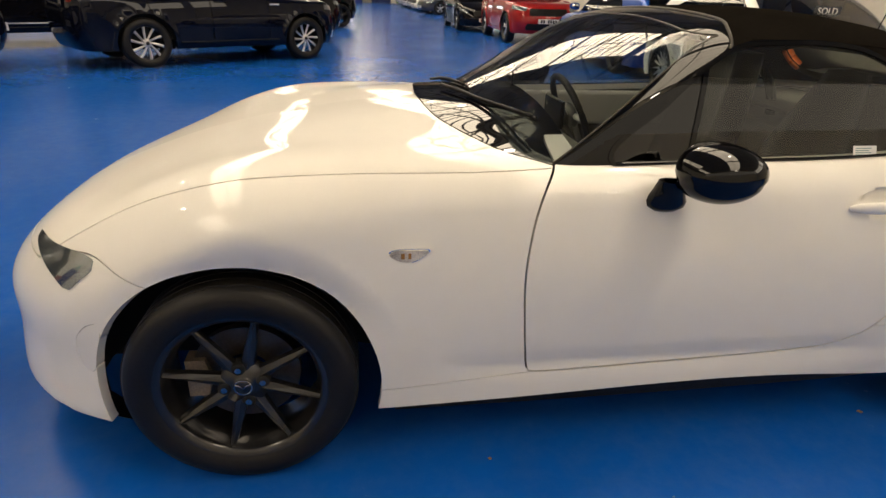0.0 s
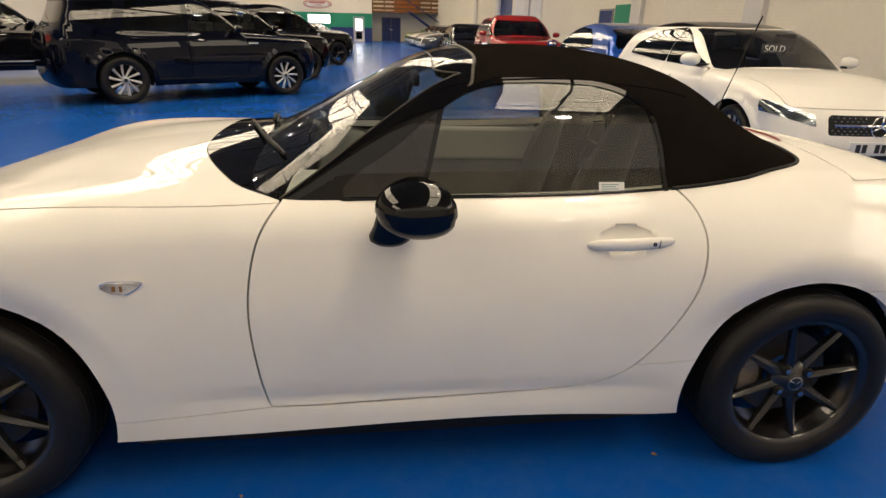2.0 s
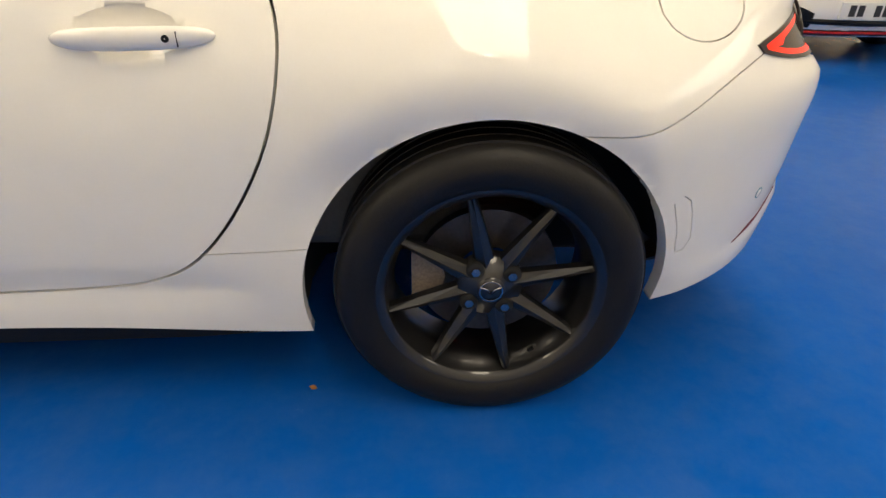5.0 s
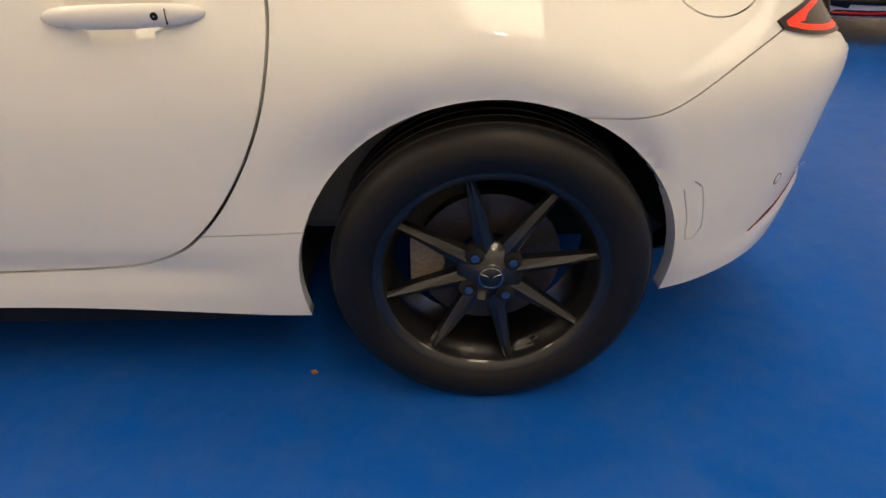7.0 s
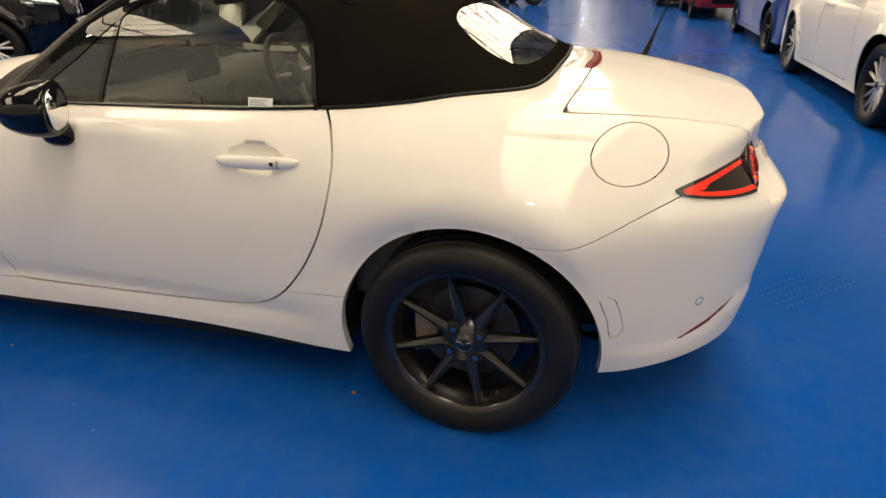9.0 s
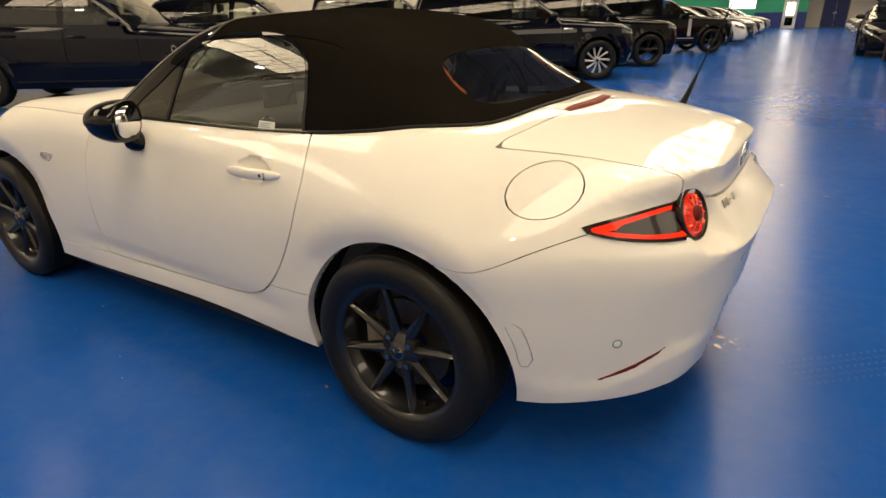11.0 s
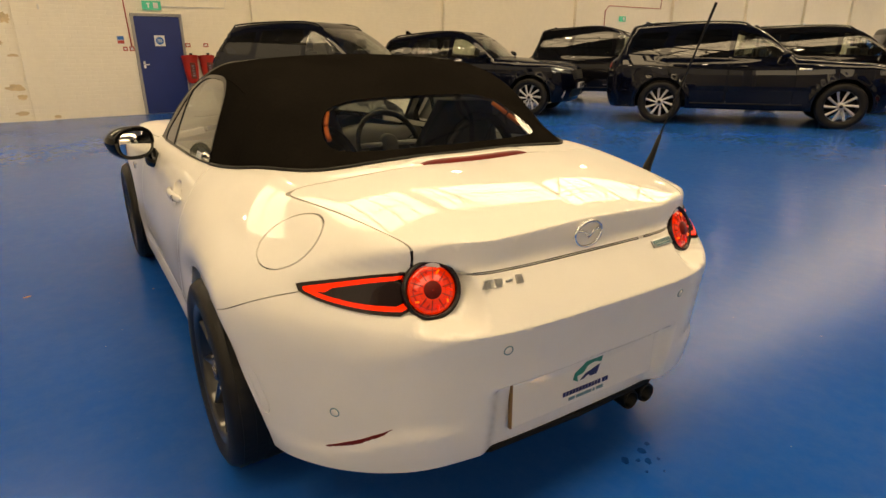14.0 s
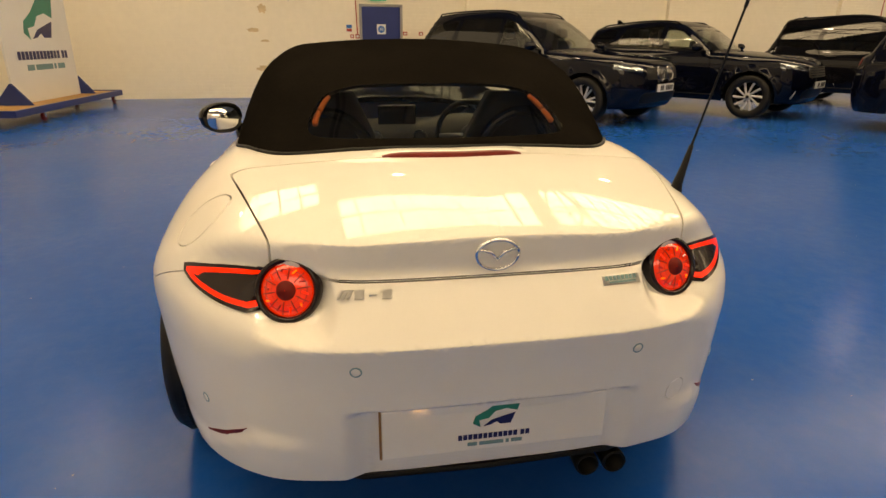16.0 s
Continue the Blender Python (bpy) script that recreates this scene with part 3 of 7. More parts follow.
    def emit(self, tag, name, mat, parent, label="", keep=None, lift=0.0, lip=0.026):
        """One panel as a mesh with returned edges."""
        faces = [f for f, t in zip(self.F, self.T) if t == tag]
        P = np.array(self.V)
        if keep is not None and faces:
            faces = [f for f in faces if keep(*(sum(P[i][c] for i in f) / len(f) for c in range(3)))]
        if not faces:
            return None
        used = sorted({i for f in faces for i in f})
        P = P[used]
        index = {u: i for i, u in enumerate(used)}
        faces = [tuple(index[i] for i in f) for f in faces]
        e = 1e-4
        x, y, z = P.T
        G = np.stack([self.f(x + e, y, z) - self.f(x - e, y, z), self.f(x, y + e, z) - self.f(x, y - e, z), self.f(x, y, z + e) - self.f(x, y, z - e)], -1)
        G /= np.linalg.norm(G, axis=1, keepdims=True) + 1e-9
        if lift:
            P = P + G * lift
        verts, norms = P.tolist(), G.tolist()
        count = {}
        for f in faces:
            for k, a in enumerate(f):
                b = f[(k + 1) % len(f)]
                key = (min(a, b), max(a, b))
                count[key] = None if key in count else (a, b)
        rim = [v for v in count.values() if v]
        if lip:
            base, low = {}, {}
            acc = {}
            for a, b in rim:
                d = np.cross(P[b] - P[a], -G[a])
                d /= np.linalg.norm(d) + 1e-9
                for i in (a, b):
                    acc[i] = acc.get(i, 0) + d
            for i, d in acc.items():
                d = -d / (np.linalg.norm(d) + 1e-9)
                base[i] = len(verts)
                verts.append(P[i].tolist()), norms.append(d.tolist())
                low[i] = len(verts)
                verts.append((P[i] - G[i] * lip).tolist()), norms.append(d.tolist())
            faces = faces + [(base[b], base[a], low[a], low[b]) for a, b in rim]
        me = bpy.data.meshes.new(name)
        me.from_pydata(verts, [], faces)
        flip = 0.0
        for p in me.polygons[:200]:
            flip += np.dot(np.array(p.normal), np.array(norms[p.vertices[0]]))
        if flip < 0:
            me.flip_normals()
        me.polygons.foreach_set("use_smooth", [True] * len(me.polygons))
        on_fold = {index[i] for i in self.folded if i in index}
        if on_fold:
            own = []
            for p in me.polygons:
                c = np.mean([verts[i] for i in p.vertices], axis=0)
                for i in p.vertices:
                    if i in on_fold:
                        q = [np.array([verts[i][k] * 0.8 + c[k] * 0.2]) for k in range(3)]
                        g = np.array([float((self.f(*[q[j] + (j == k) * e for j in range(3)]) - self.f(*[q[j] - (j == k) * e for j in range(3)]))[0]) for k in range(3)])
                        own.append((g / (np.linalg.norm(g) + 1e-9)).tolist())
                    else:
                        own.append(norms[i])
            me.normals_split_custom_set(own)
        else:
            me.normals_split_custom_set_from_vertices(norms)
        me.materials.append(mat)
        ob = new(name, me)
        ob.parent = parent
        return tagged(ob, label)


# ---- white roadster with a black soft top ----
ARCHES = ((0.008, 0.354, 0.975), (2.315, 0.351, 0.980))


def arch_r(x, z, cx, kz):
    """Distance from an arch's centre, the outer side of each opening being a little longer."""
    dx = x - cx
    return np.hypot(np.where(dx * (cx - 1.2) > 0, dx * (0.93 if cx < 1 else 0.985), dx), (z - 0.27) * kz)


def roadster_shapes():
    """The body and the cabin as smooth functions, negative inside (front to -x, front axle at x = 0)."""
    XS = [-0.8, -0.5, -0.25, 0.0, 0.35, 0.75, 1.2, 1.7, 2.0, 2.31, 2.6, 2.85, 3.1]
    width = blend2(XS, [0.15, 0.32, 0.50, 0.65, 0.78, 0.88, 1.0], [
        [0.66, 0.755, 0.79, 0.80, 0.800, 0.800, 0.800, 0.795, 0.79, 0.785, 0.75, 0.675, 0.57],
        [0.62, 0.735, 0.80, 0.825, 0.815, 0.805, 0.805, 0.812, 0.82, 0.825, 0.795, 0.708, 0.595],
        [0.63, 0.745, 0.815, 0.842, 0.820, 0.812, 0.815, 0.820, 0.832, 0.85, 0.828, 0.735, 0.61],
        [0.60, 0.715, 0.80, 0.838, 0.806, 0.798, 0.800, 0.806, 0.826, 0.846, 0.812, 0.71, 0.60],
        [0.50, 0.63, 0.745, 0.80, 0.776, 0.764, 0.765, 0.765, 0.770, 0.769, 0.703, 0.622, 0.545],
        [0.40, 0.55, 0.66, 0.71, 0.715, 0.720, 0.722, 0.715, 0.690, 0.672, 0.612, 0.56, 0.495],
        [0.30, 0.45, 0.55, 0.60, 0.64, 0.655, 0.655, 0.63, 0.595, 0.575, 0.55, 0.50, 0.45]])
    top = blend2([-0.8, -0.6, -0.4, -0.2, 0, 0.2, 0.45, 0.75, 1.2, 1.7, 2.0, 2.31, 2.56, 2.75, 2.95, 3.05, 3.2], [0, 0.3, 0.5, 0.65, 0.85], [
        [0.50, 0.625, 0.715, 0.785, 0.835, 0.87, 0.90, 0.925, 0.93, 0.925, 0.922, 0.922, 0.914, 0.893, 0.856, 0.830, 0.78],
        [0.48, 0.610, 0.705, 0.780, 0.832, 0.867, 0.893, 0.910, 0.91, 0.91, 0.914, 0.918, 0.908, 0.885, 0.843, 0.816, 0.765],
        [0.42, 0.565, 0.683, 0.777, 0.834, 0.857, 0.870, 0.876, 0.88, 0.888, 0.896, 0.902, 0.889, 0.862, 0.822, 0.797, 0.75],
        [0.34, 0.480, 0.636, 0.763, 0.832, 0.852, 0.854, 0.850, 0.851, 0.862, 0.879, 0.886, 0.864, 0.832, 0.795, 0.772, 0.73],
        [0.20, 0.35, 0.50, 0.66, 0.76, 0.79, 0.80, 0.80, 0.82, 0.83, 0.83, 0.81, 0.78, 0.73, 0.70, 0.66, 0.60]])
    low = spline([0.05, 0.15, 0.2, 0.3, 0.45, 0.55, 0.632, 0.75, 1.0], [2.96, 3.01, 3.045, 3.08, 3.104, 3.116, 3.130, 3.152, 3.20])
    high = spline([0.05, 0.50, 0.632, 0.66, 0.70, 0.735, 0.76, 0.79, 0.835, 0.86, 0.95], [3.60, 3.24, 3.130, 3.107, 3.074, 3.046, 3.033, 3.033, 3.036, 3.038, 3.04])
    tail = lambda z, a: smin(low(z), high(z), 0.0015 + 0.075 * step(a, 0.40, 0.62))
    nose = spline([0.05, 0.12, 0.2, 0.35, 0.45, 0.55, 0.65, 0.75, 0.9], [-0.76, -0.785, -0.788, -0.768, -0.765, -0.725, -0.64, -0.505, -0.2])

    def body(x, y, z):
        a = np.abs(y)
        w = width(x, z)
        for cx, r0, kz in ARCHES:
            r = arch_r(x, z, cx, kz)
            w = w - (0.003 + 0.025 * step(z, 0.36, 0.56)) * (1 - np.clip((r - r0) / 0.085, 0, 1)) ** 1.5
        w = w - 0.020 * np.clip(1 - ((x - 1.742) / 0.084) ** 2 - ((z - 0.748) / 0.038) ** 2, 0, 1) ** 0.8
        # lower door scoop and sill
        mid = step(x, 0.40, 0.75) * (1 - step(x, 1.75, 1.95))
        w = w - 0.009 * mid * np.exp(-((z - 0.298) / 0.035) ** 2)
        recess = step(z, 0.21, 0.24) * (1 - step(z, 0.452, 0.478)) * (1 - step(a, 0.285, 0.345))
        shelf = 0.305 + 0.078 * np.clip((0.671 - a) / 0.116, 0, 1.15)
        lip = (1 - step(z, shelf - 0.036, shelf + 0.012)) * step(a, 0.36, 0.52)
        bowl = (1 - step(np.hypot(a - 0.432, z - 0.702), 0.060, 0.100)) * step(z, 0.634, 0.66) * (1 - step(z, 0.73, 0.765)) * (1 - step(a, 0.478, 0.500) * step(z, 0.645, 0.660))
        rear = x - (tail(z, a) - 0.048 * bowl - 0.20 * (a / 0.65) ** 4 - 0.030 * recess + 0.013 * lip - 0.016 * step(a, 0.28, 0.42) * step(z, 0.64, 0.70))
        front = nose(z) + 0.24 * (a / 0.65) ** 3 - x
        f = smax(a - w, z - top(x, a), 0.075)
        f = smax(f, rear, 0.028 - 0.0255 * step(z, 0.76, 0.80) * (1 - step(a, 0.36, 0.52)))
        f = smax(f, front, 0.10)
        return smax(f, 0.145 - z, 0.03)

    def fold(x, y, z):
        """Zero along the ducktail's edge."""
        a = np.abs(y)
        return np.where((x > 2.9) & (z > 0.77) & (a < 0.47), z - top(x, a) - (x - (tail(z, a) - 0.20 * (a / 0.65) ** 4 - 0.016 * step(a, 0.28, 0.42))), 1.0)

    body.folds = [lambda x, y, z: np.where((x > 1.60) & (x < 1.88) & (z > 0.66) & (z < 0.84), ((x - 1.742) / 0.084) ** 2 + ((z - 0.748) / 0.038) ** 2 - 1, 1.0), fold, lambda x, y, z: np.where((x > 2.8) & (np.abs(y) < 0.50), z - 0.632, 1.0)]

    roof = spline([0.48, 0.67, 0.833, 0.983, 1.128, 1.213, 1.295, 1.425, 1.62, 1.85, 2.02, 2.16, 2.30, 2.42, 2.50, 2.7], [0.81, 0.905, 0.987, 1.062, 1.135, 1.172, 1.198, 1.217, 1.224, 1.205, 1.158, 1.085, 1.00, 0.94, 0.905, 0.83])
    side = spline([0.6, 0.80, 0.88, 0.98, 1.07, 1.14, 1.20, 1.3], [0.715, 0.702, 0.676, 0.637, 0.594, 0.550, 0.505, 0.40])
    taper = spline([0.6, 0.9, 1.3, 1.7, 1.95, 2.15, 2.35, 2.55], [0.985, 1.0, 1.0, 1.0, 0.985, 0.945, 0.86, 0.74])

    def cabin(x, y, z, both=False):
        a = np.abs(y)
        shift = (0.205 * (1 - step(x, 0.7, 1.45)) ** 1.0) * (a / 0.7) ** 2 - 0.10 * step(x, 1.8, 2.3) * (a / 0.55) ** 4
        crown = 0.045 * step(x, 1.0, 1.5) * (1 - 0.5 * step(x, 2.1, 2.4)) * (a / 0.6) ** 2
        t, s = z - (roof(x - shift) - crown), a - side(z) * taper(x)
        g = smax(t, s, 0.085)
        g = np.maximum(np.maximum(g, 0.56 - x), x - 2.62)
        return (g, s - t) if both else g

    return body, cabin


def alloy_wheel(parent, x, y, z, out, radius, rim_r, width, style, rim_mat, spoke_mat, tread=36, brake=True, turn=0.0, detail=64):
    """Tyre, rim, spokes, nuts and brake, facing out (+1 or -1) along y."""
    w = empty("wheel", Matrix.Translation((x, y, z)))
    w.parent = parent
    h = width / 2
    prof = [(rim_r - 0.006, -h * 0.86), (rim_r + 0.012, -h * 0.97), (radius * 0.87, -h), (radius * 0.955, -h * 0.90), (radius * 0.992, -h * 0.70), (radius, -h * 0.4), (radius, h * 0.4), (radius * 0.992, h * 0.70), (radius * 0.955, h * 0.90), (radius * 0.87, h), (rim_r + 0.012, h * 0.97), (rim_r - 0.006, h * 0.86)]
    fine = []
    for (r0, a0), (r1, a1) in zip(prof, prof[1:]):
        fine += [(r0 + (r1 - r0) * t, a0 + (a1 - a0) * t) for t in (0, 0.5)]
    part("tyre", revolve(fine + [prof[-1]], detail), M["rubber"], w, smooth=True)
    if tread:
        for g in (-0.55, -0.18, 0.18, 0.55):
            part("tread_rib", revolve([(radius * 0.985, g * h - 0.012), (radius * 1.006, g * h - 0.011), (radius * 1.006, g * h + 0.011), (radius * 0.985, g * h + 0.012)], detail), M["rubber"], w)
    o = out * h
    if brake:
        lip = [(rim_r - 0.020, -o * 0.85), (rim_r - 0.036, 0), (rim_r - 0.033, o * 0.42), (rim_r - 0.024, o * 0.50), (rim_r - 0.021, o * 0.74), (rim_r - 0.018, o * 0.80), (rim_r - 0.004, o * 0.88), (rim_r + 0.004, o * 0.90), (rim_r + 0.003, o * 0.84)]
        part("rim", revolve(lip, detail), rim_mat, w, smooth=True)
    else:
        part("rim", revolve([(rim_r - 0.012, -h * 0.85), (rim_r - 0.022, 0), (rim_r - 0.016, o * 0.72), (rim_r - 0.010, o * 0.86), (rim_r + 0.004, o * 0.90), (rim_r + 0.003, o * 0.84)] if out > 0 else [(rim_r - 0.012, h * 0.85), (rim_r - 0.022, 0), (rim_r - 0.016, o * 0.72), (rim_r - 0.010, o * 0.86), (rim_r + 0.004, o * 0.90), (rim_r + 0.003, o * 0.84)], detail), rim_mat, w, smooth=True)
    face = o * 0.62

    def spoke(bm, ang, r0, r1, w0, w1, d0, d1, skew=0.0):
        c, s_ = math.cos(ang), math.sin(ang)
        tx, tz = -s_, c
        ring = []
        for r, ww, d, k in ((r0, w0, d0, 0.0), (r0 + (r1 - r0) * 0.55, (w0 * 0.45 + w1 * 0.55), (d0 + d1) / 2, 0.5), (r1, w1, d1, 1.0)):
            cx, cz = c * r + tx * skew * k, s_ * r + tz * skew * k
            ring.append([bm.verts.new((cx + tx * e, d - out * dd, cz + tz * e)) for e, dd in ((-ww, 0.022), (-ww * 0.8, 0.008), (0, 0.0), (ww * 0.8, 0.008), (ww, 0.022))])
        for a, b in zip(ring, ring[1:]):
            for i in range(4):
                bm.faces.new((a[i], a[i + 1], b[i + 1], b[i]))
            bm.faces.new((a[4], a[0], b[0], b[4]))
        bm.faces.new(ring[0]), bm.faces.new(ring[-1][::-1])
        return bm

    count, kind = style
    for i in range(count):
        ang = turn + 2 * math.pi * i / count
        bm = bmesh.new()
        if kind == "blade":
            spoke(bm, ang, 0.045, rim_r - 0.004, 0.022, 0.0075, face, face + out * 0.014)
        elif kind == "twin":
            for s_ in (-1, 1):
                spoke(bm, ang + s_ * 0.05, 0.05, rim_r - 0.008, 0.016, 0.014, face, face + out * 0.012, skew=s_ * 0.028)
        else:
            spoke(bm, ang, 0.05, rim_r - 0.004, 0.014, 0.027, face, face + out * 0.012, skew=0.085)
        bmesh.ops.recalc_face_normals(bm, faces=bm.faces)
        part("spoke", bm, spoke_mat, w)
    part("hub", revolve([(0.001, face + out * 0.008), (0.03, face + out * 0.007), (0.034, face + out * 0.002), (0.062, face - out * 0.004), (0.068, face - out * 0.03)], 32), spoke_mat, w, smooth=True)
    cap = part("centre_cap", revolve([(0.001, face + out * 0.0115), (0.026, face + out * 0.011), (0.0285, face + out * 0.006)], 24), M["gunmetal"], w, smooth=True)
    if brake:
        bm = revolve([(0.020, face + out * 0.0118), (0.0235, face + out * 0.0135), (0.0235, face + out * 0.0118)], 24)
        for sgn in (-1, 1):
            tube([(0, face + out * 0.0128, -0.004), (sgn * 0.008, face + out * 0.0132, 0.006), (sgn * 0.020, face + out * 0.0128, 0.010)], 0.0022, 6, bm)
        link_mesh("cap_emblem", bm, M["dark_chrome"], cap, "chrome ring emblem")
        for i in range(4):
            a = turn + 0.42 + math.pi / 2 * i
            bm = revolve([(0.001, face + out * 0.010), (0.009, face + out * 0.009), (0.0105, face - out * 0.004)], 6)
            bmesh.ops.translate(bm, verts=bm.verts, vec=(0.05 * math.cos(a), 0, 0.05 * math.sin(a)))
            part("wheel_nut", bm, M["dark_chrome"], w, "steel wheel nut")
            # proud black disc, the shade of the nut's recess put into its colour
            bm = revolve([(0.001, face + out * 0.0035), (0.016, face + out * 0.0035), (0.0175, face + out * 0.001), (0.0175, face - out * 0.02)], 20)
            bmesh.ops.translate(bm, verts=bm.verts, vec=(0.05 * math.cos(a), 0, 0.05 * math.sin(a)))
            part("nut_well", bm, M["underbody"], w, "dark nut recess", True)
        part("brake_disc", revolve([(0.06, out * h * 0.05), (0.14, out * h * 0.05), (0.14, -out * 0.02), (0.06, -out * 0.02)], 40, closed=True), M["steel"], w, "worn steel brake disc")
        bm = prism([(-0.15, -0.055), (-0.10, -0.055), (-0.085, 0.0), (-0.10, 0.055), (-0.15, 0.055)], out * h * 0.22, -out * 0.03)
        part("brake_caliper", bm, M["caliper"], w, "rusty brake caliper")
        bm = tube([(0.09, o * 0.55, -rim_r + 0.06), (0.095, o * 0.75, -rim_r + 0.085)], 0.004, 6)
        part("valve", bm, M["rubber"], w)
    return w


def mirror_pair(parent, tall, mat, foot_mat, at, size):
    """Door mirrors both sides: at = (x, |y|, z) of the housing's middle, size = half depth, width, height."""
    for s_ in (-1, 1):
        bm = bmesh.new()
        bmesh.ops.create_uvsphere(bm, u_segments=36, v_segments=24, radius=1)
        flat = 0.32
        for v in bm.verts:
            x, y, z = v.co
            x = min(x, flat)
            k = 1 - 0.10 * max(0, -x)
            out = y * s_
            y2 = math.copysign(abs(y) ** 0.82, y) * size[1] * k
            z2 = math.copysign(abs(z) ** 0.82, z) * size[2] * k * (1 - 0.10 * out)
            if tall and z < -0.06:
                x, y2 = x * 0.95, y2 * (0.95 - 0.12 * max(0, -z - 0.3))
            v.co = (x * size[0] + 0.10 * abs(y2) * (out > 0), y2, z2)
        m = pose(at[0], s_ * at[1], at[2], 0, 0, -s_ * (28 if tall else 8))
        mir = link_mesh("door_mirror", bm, mat, parent, "door mirror in a moulded housing", True, m)
        bm = bmesh.new()
        bmesh.ops.create_circle(bm, cap_ends=True, segments=32, radius=1)
        for v in bm.verts:
            y, z = v.co.x, v.co.y
            out = y * s_
            y2 = math.copysign(abs(y) ** 0.75, y) * size[1] * 0.74
            v.co = (flat * size[0] + 0.10 * abs(y2) * (out > 0) + 0.0008, y2, math.copysign(abs(z) ** 0.75, z) * size[2] * 0.72)
        r_ = bmesh.ops.extrude_face_region(bm, geom=bm.faces[:])
        bmesh.ops.translate(bm, verts=[v for v in r_["geom"] if isinstance(v, bmesh.types.BMVert)], vec=(0.003, 0, 0))
        bmesh.ops.recalc_face_normals(bm, faces=bm.faces)
        link_mesh("mirror_glass", bm, M["mirror"], mir, "silvered mirror glass")
        if tall:
            bm = revolve([(0.001, -0.054), (0.038, -0.052), (0.053, -0.040), (0.054, -0.026), (0.042, 0.0), (0.034, 0.03)], 28, axis="z")
            for v in bm.verts:
                v.co.y = v.co.y * 0.75 - s_ * 0.25 * (0.04 - v.co.z)
            link_mesh("mirror_foot", bm, foot_mat, mir, smooth=True).matrix_basis = m.inverted() @ pose(at[0] - 0.070, s_ * (at[1] - 0.078), at[2] - 0.071)
        else:
            link_mesh("mirror_foot", boxes((-size[0] * 0.5, -s_ * (size[1] + 0.05) - 0.05, -size[2] * 0.95, size[0] * 0.2, -s_ * size[1] * 0.5 + 0.0, -size[2] * 0.55), bevel=0.01), foot_mat, mir)


def build_roadster():
    car = tagged(empty("roadster"), "white two-seat roadster with closed black canvas soft top on blue floor", "car")
    body, cabin = roadster_shapes()
    S = Shell(body, 0.25, 2.55, 0.52, (60, 190, 74, 210))
    for g in body.folds:
        S.crease(g)
    # open underside, arches and cockpit
    under = spline([-0.9, -0.7, -0.35, 0.1, 0.38, 0.65, 1.0, 1.6, 1.96, 2.3, 2.66, 2.82, 2.95, 3.05, 3.2], [0.19, 0.175, 0.165, 0.17, 0.182, 0.188, 0.200, 0.208, 0.188, 0.19, 0.218, 0.236, 0.252, 0.270, 0.29])
    S.carve(lambda x, y, z: z - under(x), "body", "none")
    for cx, r0, kz in ARCHES:
        S.carve(lambda x, y, z: np.maximum(arch_r(x, z, cx, kz) - r0, 0.45 - np.abs(y)), "body", "none")
    S.carve(lambda x, y, z: np.maximum(np.maximum(cabin(x, y, z) + 0.02, 0.90 - x), x - 2.50), "body", "none")
    # doors
    door = loop([(0.90, 0.90), (0.815, 0.832), (0.763, 0.745), (0.737, 0.60), (0.742, 0.46), (0.765, 0.295), (0.80, 0.273), (1.25, 0.284), (1.60, 0.302), (1.72, 0.328), (1.80, 0.380), (1.88, 0.48), (1.945, 0.61), (1.968, 0.74), (1.945, 0.825), (1.90, 0.875), (1.85, 0.93), (1.35, 0.95)], 8)
    S.panel(lambda x, y, z: np.maximum(inside(door, x, z), 0.5 - np.abs(y)), "body", "door", 0.0028)
    # sills, bumpers, bonnet, boot lid
    sill = [(0.34, 0.245), (0.765, 0.272), (1.25, 0.283), (1.60, 0.300), (1.72, 0.326), (1.80, 0.380), (2.02, 0.392), (2.02, 0.05), (0.34, 0.05)]
    S.panel(lambda x, y, z: np.maximum(inside(sill, x, z), 0.5 - np.abs(y)), "body", "sill", 0.0012)
    rear_line = spline([2.3, 2.45, 2.574, 2.68, 2.786, 2.90, 2.98, 3.06, 3.2], [0.595, 0.600, 0.608, 0.655, 0.700, 0.735, 0.744, 0.744, 0.744])
    lid_edge = spline([2.3, 2.55, 2.67, 2.8, 2.9, 2.99, 3.2], [0.66, 0.600, 0.565, 0.525, 0.493, 0.462, 0.38])
    S.panel(lambda x, y, z: np.maximum(np.maximum(np.abs(y) - lid_edge(x), 2.560 - 0.045 * (np.abs(y) / 0.6) ** 2 - x), (0.748 - z) * 2.0), "body", "lid", 0.0024)
    S.panel(lambda x, y, z: np.maximum(z - rear_line(x), 2.35 - x), "body", "rear_bumper", 0.0014)
    hood_side = spline([-0.8, -0.5, -0.4, -0.2, 0.0, 0.3, 0.6, 0.9], [0.46, 0.57, 0.603, 0.660, 0.712, 0.717, 0.711, 0.692])
    edge = spline([0, 0.2, 0.35, 0.45, 0.55, 0.62, 0.68, 0.72], [0.52, 0.53, 0.555, 0.598, 0.655, 0.71, 0.80, 0.875])
    back = lambda y: edge(np.abs(y))
    S.panel(lambda x, y, z: np.maximum(np.maximum(np.abs(y) - hood_side(x), x - back(y)), np.maximum(0.56 - z, -0.735 - x)), "body", "bonnet", 0.0018)
    S.carve(lambda x, y, z: np.maximum(np.maximum(back(y) - x, x - 0.98), np.maximum(np.abs(y) - 0.70, 0.7 - z)), "body", "cowl")
    front_line = spline([-0.8, -0.55, -0.42, -0.33, -0.246, -0.2, 0.0], [0.60, 0.60, 0.612, 0.626, 0.597, 0.579, 0.55])
    S.panel(lambda x, y, z: np.maximum(z - front_line(x), x + 0.18), "body", "front_bumper", 0.0014)
